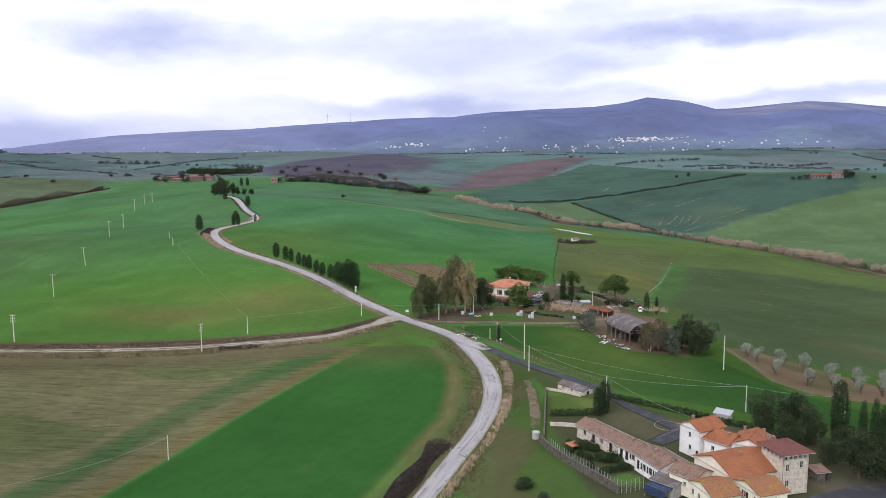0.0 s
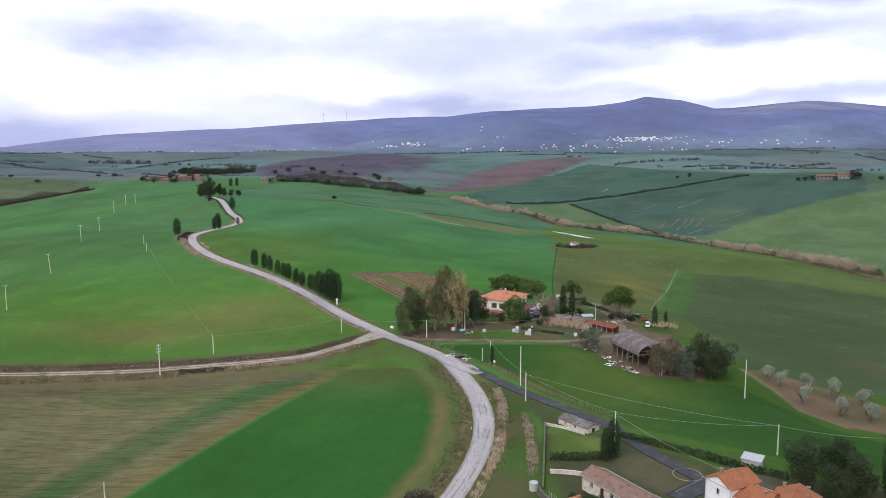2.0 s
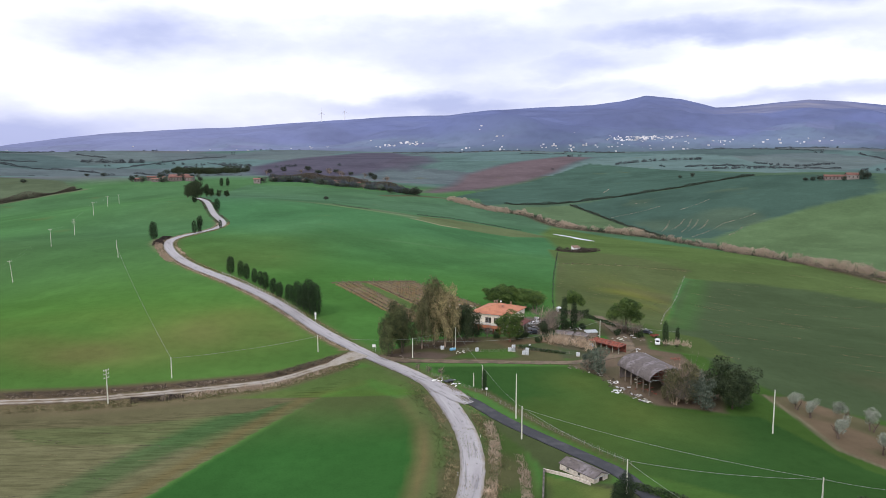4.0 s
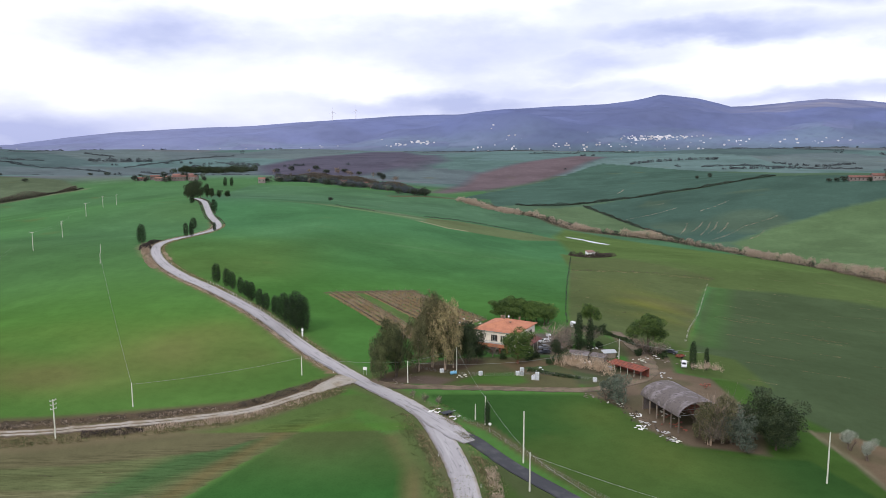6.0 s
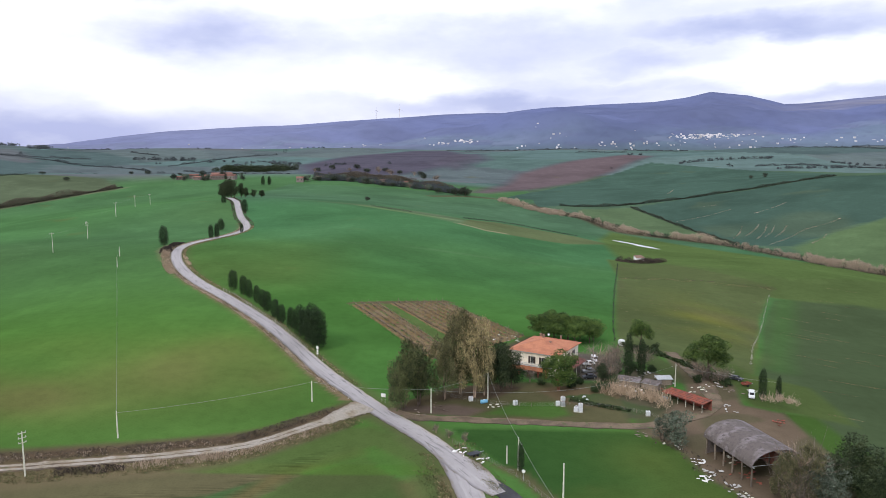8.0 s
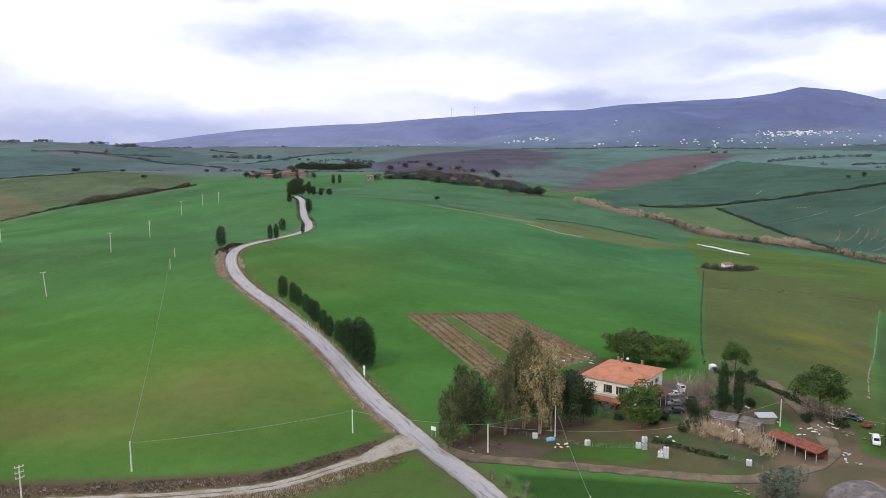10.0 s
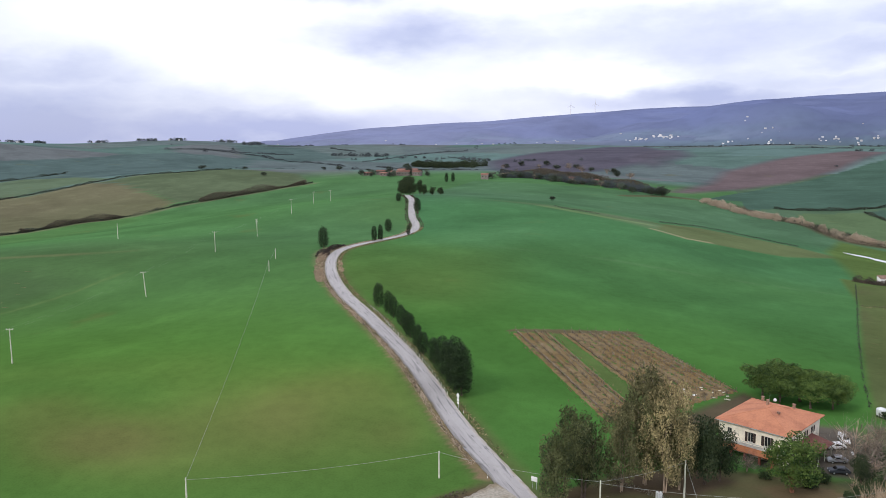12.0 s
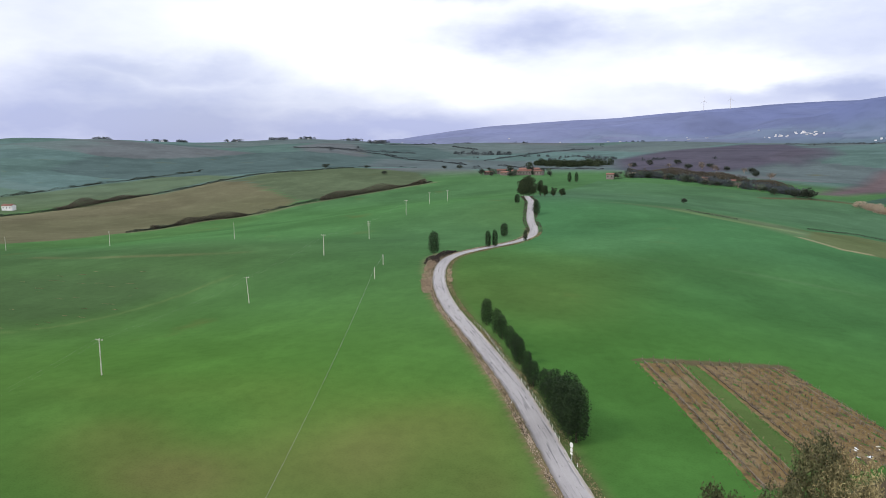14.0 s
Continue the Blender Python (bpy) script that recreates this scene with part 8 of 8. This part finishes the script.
part("bed", box(-1.6, -0.9, 0.6, 1.6, 0.9, 0.75, 0.02), M["car_dark"], scrap)
for sx in (-0.5, 0.5):
    for sy in (-0.95, 0.95):
        part("wheel", tube([(sx, sy - 0.1, 0.32), (sx, sy + 0.1, 0.32)], [0.32, 0.32], 12), M["tyre"], scrap)
part("drawbar", box(1.6, -0.06, 0.55, 2.8, 0.06, 0.67), M["iron"], scrap)

# lane-side buildings of the villa, hut and tank in the fields
house("garage", 41.2, 221.9, 36, 4.4, 10.5, 1.5, 0.8, "gable", M["stone"], M["sheet"], "low stone outbuilding with a grey roof beside the lane", z=-0.9, over=0.2, ridge="y", windows={"front": [(1.6, 0.05, 1.2, 1.4, "door")], "left": [(2.0, 0.5, 0.8, 0.7, "x"), (5.5, 0.5, 0.8, 0.7, "x")]}, category="outbuilding", shutters=False)
house("garden_shed", 72.4, 200.4, -36, 4.2, 2.6, 1.9, 0.5, "lean", M["concrete"], M["iron"], "small shed with a pale sheet roof in the hedge", z=-0.2, over=0.2, category="shed", windows={})
hut = house("ruined_hut", 110.5, 652, 20, 6, 4, 3.0, 1.2, "lean", M["plaster"], M["tile_brown"], "small ruined white hut overgrown with brambles", over=0.1, category="hut", windows={"front": [(2.4, 0.05, 1.2, 2, "door")]})
tanker = thing("stone_well", ground_at(24, 193.5), "round pale concrete cistern at the wall's corner", "cistern")
part("drum", tube([(0, 0, -0.5), (0, 0, 1.6)], [0.95, 0.95], 20), M["concrete"], tanker)
part("lid", tube([(0, 0, 1.6), (0, 0, 1.75)], [1.02, 0.98], 20), M["iron"], tanker)
tank2 = thing("water_tank", ground_at(60.5, 399), "white round tank on the field's edge", "tank")
part("drum", tube([(0, 0, -0.3), (0, 0, 0.6), (0, 0, 1.8), (0, 0, 2.1)], [1.1, 1.2, 1.2, 0.6], 18), M["light_plastic"], tank2)
ribbon("water", smooth_line([(118, 812), (126, 803), (132, 796), (137, 784), (142, 775), (149, 764)], 2), [1.2, 8.0, 5.0, 8.5, 9.0, 1.2], 0.15, M["light_plastic"], "pale strip lying in the field", "water", wobble=0.35)

# ---------------------------------------------------------------- far farms and hamlets
def far_house(x, y, turn, l, d, h, label, group, wall="far_wall", roof="far_roof"):
    base = z_at(x, y)
    ob = thing("house", pose(x, y, base, 0, 0, turn), label, "house", group)
    bm = box(0, 0, -1.5, l, d, h)
    v = [bm.verts.new(p) for p in ((0, 0, h), (0, d, h), (0, d / 2, h + d * 0.22), (l, 0, h), (l, d, h), (l, d / 2, h + d * 0.22))]
    bm.faces.new((v[0], v[2], v[1]))
    bm.faces.new((v[3], v[4], v[5]))
    part("wall", bm, M[wall], ob)
    bm = bmesh.new()
    r = d * 0.22
    roof_slab(bm, [(-0.5, -0.5, h - 0.1), (l + 0.5, -0.5, h - 0.1), (l + 0.5, d / 2, h + r), (-0.5, d / 2, h + r)], 0.3)
    roof_slab(bm, [(l + 0.5, d + 0.5, h - 0.1), (-0.5, d + 0.5, h - 0.1), (-0.5, d / 2, h + r), (l + 0.5, d / 2, h + r)], 0.3)
    part("roof", bm, M[roof], ob)
    n = max(2, int(l / 4))
    for k in range(n):
        part("window", box(l * (k + 0.5) / n - 0.6, -0.06, h * 0.45, l * (k + 0.5) / n + 0.6, 0.05, h * 0.45 + 1.6), M["shutter"], ob)


for x, y, a, l, d, h in ((-444, 1212, 10, 12, 8, 3.5), (-428, 1222, 25, 13, 8, 5), (-416, 1206, -12, 11, 7, 4), (-402, 1212, 5, 12, 8, 5), (-388, 1206, 12, 16, 9, 6), (-398, 1230, 20, 13, 8, 6), (-378, 1222, 40, 14, 9, 6.5), (-368, 1208, -8, 12, 8, 5.5)):
    far_house(x, y, a, l, d, h, "small red-roofed house of the hilltop hamlet", "hilltop hamlet")
for x, y, a, l, d, h in ((-258, 1172, 5, 9, 7, 6), (-150, 1222, 8, 9, 6, 4), (-118, 1214, 0, 8, 6, 4)):
    far_house(x, y, a, l, d, h, "pale house among the far tree belt", "houses in the tree belt")
for x, y, a, l, d, h in ((490, 1036, -12, 26, 9, 5), (514, 1028, -12, 14, 11, 6)):
    far_house(x, y, a, l, d, h, "long pinkish farmhouse on the far hill", "farm on the far hill")
far_house(-952, 835, 20, 14, 9, 6, "white house at the foot of the hills", "house below the hills", "plaster")
for x, y, h, w in ((-446, 1208, 12, 0.9), (-408, 1222, 15, 1.0), (-395, 1192, 7, 1.4), (-378, 1218, 16, 0.9), (-340, 1196, 9, 1.2), (486, 1040, 8, 1.4), (532, 1026, 14, 1.2), (540, 1028, 10, 1.3), (478, 1042, 7, 1.4), (470, 1046, 6, 1.6), (508, 1022, 7, 1.2), (560, 1010, 5, 2.2),
                   (-25, 1130, 15, 1.3), (-38, 1128, 12, 1.5), (-60, 1134, 10, 1.6), (-600, 1200, 7, 1.8), (-690, 1290, 6, 2.2), (-535, 1322, 8, 1.8), (-560, 1318, 6, 1.8), (-800, 1330, 9, 2.2), (-470, 1290, 5, 2), (420, 1335, 9, 1.2), (400, 1330, 6, 1.6)):
    tree("far", x, y, h, w)
g = np.random.default_rng(21)


def scatter_far(name, spots, label, category, mat, size, seed, up=None):
    """Many far houses or trees, each a few blocks, too small to count."""
    r = np.random.default_rng(seed)
    vs, fs = [], []
    for x, y, z in spots:
        l, d, h = (size * r.uniform(0.6, 1.5) for _ in range(3))
        h *= 0.75
        a = r.uniform(0, 3.14)
        c, s = math.cos(a), math.sin(a)
        q = [(x + c * px - s * py, y + s * px + c * py, z + pz) for px, py, pz in ((-l, -d, -9), (l, -d, -9), (l, d, -9), (-l, d, -9), (-l, -d, h), (l, -d, h), (l, d, h), (-l, d, h))]
        o = len(vs)
        vs += q
        fs += [(o + 4, o + 5, o + 6, o + 7), (o, o + 1, o + 5, o + 4), (o + 1, o + 2, o + 6, o + 5), (o + 2, o + 3, o + 7, o + 6), (o + 3, o, o + 4, o + 7)]
    return tagged(link(name, mesh_np(name, np.array(vs), np.array(fs), mat)), label, category, kind="stuff")


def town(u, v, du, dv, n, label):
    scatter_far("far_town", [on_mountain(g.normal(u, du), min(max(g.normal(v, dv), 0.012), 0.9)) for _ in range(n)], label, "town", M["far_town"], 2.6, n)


town(0.240, 0.130, 0.014, 0.016, 70, "pale houses of a far hillside town")
town(0.262, 0.132, 0.012, 0.012, 30, "houses at the edge of the far town")
town(0.290, 0.128, 0.016, 0.014, 22, "outlying houses of the far town")
town(-0.034, 0.140, 0.006, 0.010, 30, "pale houses of a small far hill town")
town(-0.060, 0.10, 0.006, 0.008, 12, "a few pale houses below the hill town")
town(0.35, 0.11, 0.012, 0.012, 8, "far farmhouses beyond the town")
town(0.44, 0.10, 0.03, 0.018, 18, "scattered far farmhouses at the mountain foot")
town(-0.25, 0.085, 0.12, 0.03, 22, "scattered far houses on the long ridge")
town(0.14, 0.045, 0.05, 0.02, 34, "pale far farm buildings in the valley")
town(0.28, 0.05, 0.05, 0.02, 22, "pale farms below the far town")
town(0.05, 0.16, 0.08, 0.06, 10, "lone houses on the wooded slope")
spots = []
for _ in range(50):
    a, b = g.uniform(-0.75, 0.75), g.uniform(1600, 3300)
    spots.append((a * b, b, z_at(a * b, b) + 2))
blobs = []
for i, (x, y, z) in enumerate(spots):
    for k in range(2 + 4 * (i % 3 == 0)):
        q = g.uniform(1.8, 3.8)
        px, py = x + g.normal(0, 7 + 14 * (i % 3 == 0)), y + g.normal(0, 4)
        blobs.append((px, py, z_at(px, py) + q * 0.5, q * 1.2, q, q))
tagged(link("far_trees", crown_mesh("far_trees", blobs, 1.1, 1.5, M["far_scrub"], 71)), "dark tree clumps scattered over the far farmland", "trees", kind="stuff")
# tree clumps and houses on the far skyline
line = [(-2690, 2160), (-2575, 2320), (-2400, 2460), (-2330, 2500), (-2110, 2560), (-1950, 2620), (-1890, 2725), (-1760, 2860), (-1640, 2890), (-2560, 2080), (-2420, 2200), (-1560, 2700), (-1300, 2900)]
blobs = []
for x, y in line:
    for k in range(14):
        q = g.uniform(4, 7.5)
        px, py = x + g.normal(0, 22), y + g.normal(0, 14)
        blobs.append((px, py, z_at(px, py) + q * 0.5, q * 1.3, q, q))
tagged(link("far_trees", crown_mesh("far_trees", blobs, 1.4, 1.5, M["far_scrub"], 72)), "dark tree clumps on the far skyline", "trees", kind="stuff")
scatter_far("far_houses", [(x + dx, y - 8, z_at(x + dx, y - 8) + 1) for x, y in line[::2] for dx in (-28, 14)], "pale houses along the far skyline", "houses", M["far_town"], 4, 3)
# wind turbines far away on the crest
first = None
for u in (-0.146, -0.117):
    x, y, z = on_mountain(u, 0.98)
    m = pose(x, y, z - 5, 0, 0, 20)
    if first is None:
        first = thing("wind_turbine", m, "white wind turbine far off on the crest", "wind turbine", "turbines on the crest")
        part("tower", tube([(0, 0, 0), (0, 0, 48)], [2.2, 1.2], 10), M["far_town"], first)
        part("nacelle", box(-1.5, -3, 47, 1.5, 3, 50), M["far_town"], first)
        for k in range(3):
            a = math.radians(90 + 120 * k)
            part("blade", tube([(0, -3.2, 48.5), (math.cos(a) * 24, -3.2, 48.5 + math.sin(a) * 24)], [1.0, 0.3], 6), M["far_town"], first)
    else:
        copy_thing(first, m)


thicket("wood", along(smooth_line([(-240, 1240), (-200, 1222), (-140, 1196), (-72, 1184), (-36, 1148)], 6), 3.2, 7, 59), 5.2, 6.0, 0.7, M["far_scrub"], "haze-grey winter trees massed along the far belt", "wood", 159)
thicket("wood", along(smooth_line([(-230, 1300), (-150, 1290), (-70, 1240)], 8), 7, 16, 60), 4.6, 4.8, 0.7, M["bramble"], "brown bare trees of the far orchard", "wood", 160)
# hedgerows and copses on the far farmland
rows = np.random.default_rng(35)
for k in range(34):
    a, b = rows.uniform(-0.62, 0.62), rows.uniform(1420, 2900)
    if -520 < a * b < 620 and b < 2150:
        continue
    half_length, tilt = rows.uniform(50, 190), rows.normal(0, 0.5)
    ends = [(a * b + s * half_length * math.cos(tilt), b + s * half_length * math.sin(tilt) + rows.normal(0, 12)) for s in (-1, -0.4, 0.3, 1)]
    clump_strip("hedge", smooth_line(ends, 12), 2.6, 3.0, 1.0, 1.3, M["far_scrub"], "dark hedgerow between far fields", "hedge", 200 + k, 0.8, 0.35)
for ends, sd in (([(-360, 1850), (-318, 1842)], 41), ([(-500, 1960), (-440, 1900)], 42), ([(520, 1570), (606, 1600), (690, 1640)], 44), ([(382, 1721), (519, 1809), (606, 1836)], 45),
                 ([(691, 1748), (753, 1700), (860, 1760)], 46), ([(-600, 1915), (-555, 1990), (-460, 1880)], 47)):
    thicket("wood", along(smooth_line(ends, 12), 6, 4, sd), 3.6, 3.4, 1.0, M["far_scrub"], "dark copse on the far farmland", "wood", sd + 100)

# trees among the hamlet and along the far tree belt
gq = random.Random(77)
for i in range(14):
    tree("grey" if i % 3 else "far", gq.uniform(-445, -350), gq.uniform(1196, 1236), gq.uniform(6, 11), gq.uniform(0.8, 1.2), "trees of the hilltop hamlet", "grey-brown tree among the hamlet houses")
for i, (x, y) in enumerate(along(smooth_line([(-255, 1180), (-221, 1222), (-174, 1200), (-112, 1176), (-46, 1158), (-23, 1130)], 5), 8, 6, 9)):
    tree(("far", "grey", "bare")[i % 3], x, y, gq.uniform(6, 11), gq.uniform(1.2, 2.0), "trees of the far belt", "winter tree in the far belt")
for i, (x, y) in enumerate(along(smooth_line([(-348, 1700), (-282, 1720), (-200, 1600), (-116, 1500), (-60, 1400)], 8), 26, 22, 10)):
    tree(("far", "bare")[i % 2], x, y, gq.uniform(8, 13), gq.uniform(1.2, 2.0), "bare trees on the brown plot", "dark winter tree on the brown plot")
# pale dry margins of the vineyard
for a, b, sd in (((-43.6, 424), (-5.6, 364.6), 61), ((-39.5, 426.8), (-1.8, 367.2), 62), ((-31.6, 431.7), (4.6, 371.7), 63), ((-28.8, 432.8), (8, 377), 64), ((-6, 446), (26, 402), 65)):
    clump_strip("dry_grass", smooth_line([a, b], 2), 0.35, 0.35, 0.22, 0.9, M["dry_grass"], "pale dry grass margin of the vineyard", "grass", sd, 0.6, 0.3, 1.5, 0.4)
grass_belt("dry_grass", PATH_WHITE, -0.3, 0.3, 10, 0.35, M["pale_straw"], "white dry straw along the field edge", "grass", 66, 0.8, 0.09)

# trodden pale strips in the vineyard
for a, b in (((-41, 425.8), (-3.2, 366.4)), ((-34, 430.2), (2.4, 370)), ((-27.2, 433.8), (9.6, 378.4)), ((-8.5, 444.6), (24, 399.6))):
    ribbon("footpath", smooth_line([a, b], 2), [0.25, 0.45, 0.3], 0.25, M["dirt"], "trodden pale strip beside the vines", "path", wobble=0.18)
car(90.6, 364.5, 140, M["car_dark"], "dark old car parked on rough grass")
cart = thing("farm_trailer", ground_at(92, 359, 25), "rusty box trailer standing in the grass", "trailer")
bm = box(-1.4, -0.8, 0.55, 1.4, 0.8, 0.65)
for b in ((-1.4, -0.8, 0.65, 1.4, -0.74, 1.1), (-1.4, 0.74, 0.65, 1.4, 0.8, 1.1), (-1.4, -0.74, 0.65, -1.34, 0.74, 1.1), (1.34, -0.74, 0.65, 1.4, 0.74, 1.1)):
    add_box(bm, *b)
part("box_bed", bm, M["rust"], cart)
for sy in (-0.9, 0.9):
    part("wheel", tube([(0, sy - 0.1, 0.34), (0, sy + 0.1, 0.34)], [0.34, 0.34], 14), M["tyre"], cart)
part("drawbar", box(1.4, -0.05, 0.5, 2.6, 0.05, 0.6), M["iron"], cart)
tagged(link("cane_thicket", twig_mesh("cane_thicket", [(x, y, z_at(x, y) + 1.2, 1.0, 1.0, 1.4) for x, y in along(smooth_line([(91, 338), (95, 337), (98, 334)], 1.0), 0.5, 1.0, 38)], 20, M["reed_soft"], 39, 0.04)), "dry tan reed stand by the two cypresses", "canes", kind="stuff")
for x, y, n, sp, mt, lb in ((90.5, 327.5, 10, 2.2, "rust", "heap of rusty brown iron and timber in the yard"), (52, 311.6, 7, 1.5, "old_wood", "dark boxes and pallets beside the track"), (89, 372, 7, 2.0, "wood", "long pale boards stacked in the grass"), (75, 350, 8, 3, "wood", "planks and poles lying in the yard"), (66, 346, 7, 2.5, "rust", "rusty scrap behind the tin shed"), (56, 345, 9, 3, "white", "white boards among the canes"), (51, 366, 8, 3, "light_plastic", "plastic crates beside the cars"),
                            (57, 368, 8, 3, "concrete", "blocks stacked under the bare trees"), (62, 365, 6, 2.5, "white", "pale sheets beside the cypresses"), (86, 352, 7, 2.5, "old_wood", "old pallets near the van"), (93, 352, 6, 2.5, "wood", "firewood by the cypresses"),
                            (61, 288, 8, 2, "white", "pale fertiliser sacks by the barn"), (66.5, 279, 8, 2.2, "concrete", "white rubble at the barn's corner"), (70, 290, 8, 3, "rust", "rusty machinery parts in the barn"), (46, 348, 6, 2, "old_wood", "dark timber in the tree shade"),
                            (-5, 321.5, 6, 2, "old_wood", "dark logs by the farm entrance"), (40, 337, 6, 3, "light_plastic", "pale tubs in the vegetable plot")):
    slab_pile(x, y, n, sp, M[mt], lb)


def dashes(poly, count, long, angle, leaf, mat, label, category, seed):
    """Short lines of tufts or clods that tractor wheels leave in a field."""
    rng = np.random.default_rng(seed)
    p = np.array(poly, float)
    x, y = rng.uniform(p[:, 0].min(), p[:, 0].max(), 6 * count), rng.uniform(p[:, 1].min(), p[:, 1].max(), 6 * count)
    m = inside(x, y, poly)
    x, y = x[m][:count], y[m][:count]
    rows = []
    for a, b in zip(x, y):
        n = int(long * rng.uniform(0.4, 1.4) / (leaf * 1.1)) + 2
        t = np.arange(n) * leaf * 1.1
        q = radians(angle + rng.normal(0, 3))
        keep = rng.uniform(0, 1, n) > 0.25
        rows.append(np.column_stack([a + t * math.cos(q), b + t * math.sin(q)])[keep] + rng.normal(0, leaf * 0.35, (keep.sum(), 2)))
    at = np.vstack(rows)
    v, f = leaf_quads(np.column_stack([at, land(at[:, 0], at[:, 1]) + leaf * 0.25]), leaf, rng)
    return tagged(link("field_tufts", mesh_np("field_tufts", v, f, mat)), label, category, kind="stuff")


DARK_FIELD = [(104, 330), (118, 400), (150, 500), (190, 580), (300, 600), (360, 430), (330, 300), (190, 300)]
dashes(DARK_FIELD, 90, 14, -12, 0.24, M["dry_grass"], "pale dry tufts in lines across the dark field", "grass", 81)
dashes([(-330, 100), (-150, 120), (-66, 232), (-50, 270), (-160, 260), (-330, 255)], 320, 5, -8, 0.16, M["bramble"], "dark clods in lines over the tilled field", "soil", 82)
dashes([(-330, 100), (-150, 120), (-66, 232), (-50, 270), (-160, 260), (-330, 255)], 200, 5, -8, 0.16, M["dry_grass"], "pale stubble in lines over the tilled field", "stubble", 83)
dashes([(60, 420), (80, 550), (160, 550), (112, 410)], 150, 2, 20, 0.11, M["dry_grass"], "yellowish tufts in the rough meadow", "grass", 86)
dashes([(60, 420), (80, 550), (160, 550), (112, 410)], 60, 1.5, 20, 0.14, M["bramble"], "dark clods in the rough meadow", "soil", 87)
dashes([(84, 558), (110, 568), (175, 562), (172, 568), (110, 575), (84, 564)], 40, 4, 4, 0.28, M["dry_grass"], "pale tufts at the meadow's end", "grass", 88)
dashes([(-400, 480), (-322, 500), (-262, 440), (-300, 400)], 26, 5, 5, 0.25, M["dry_grass"], "pale tufts on the dark slope", "grass", 89)
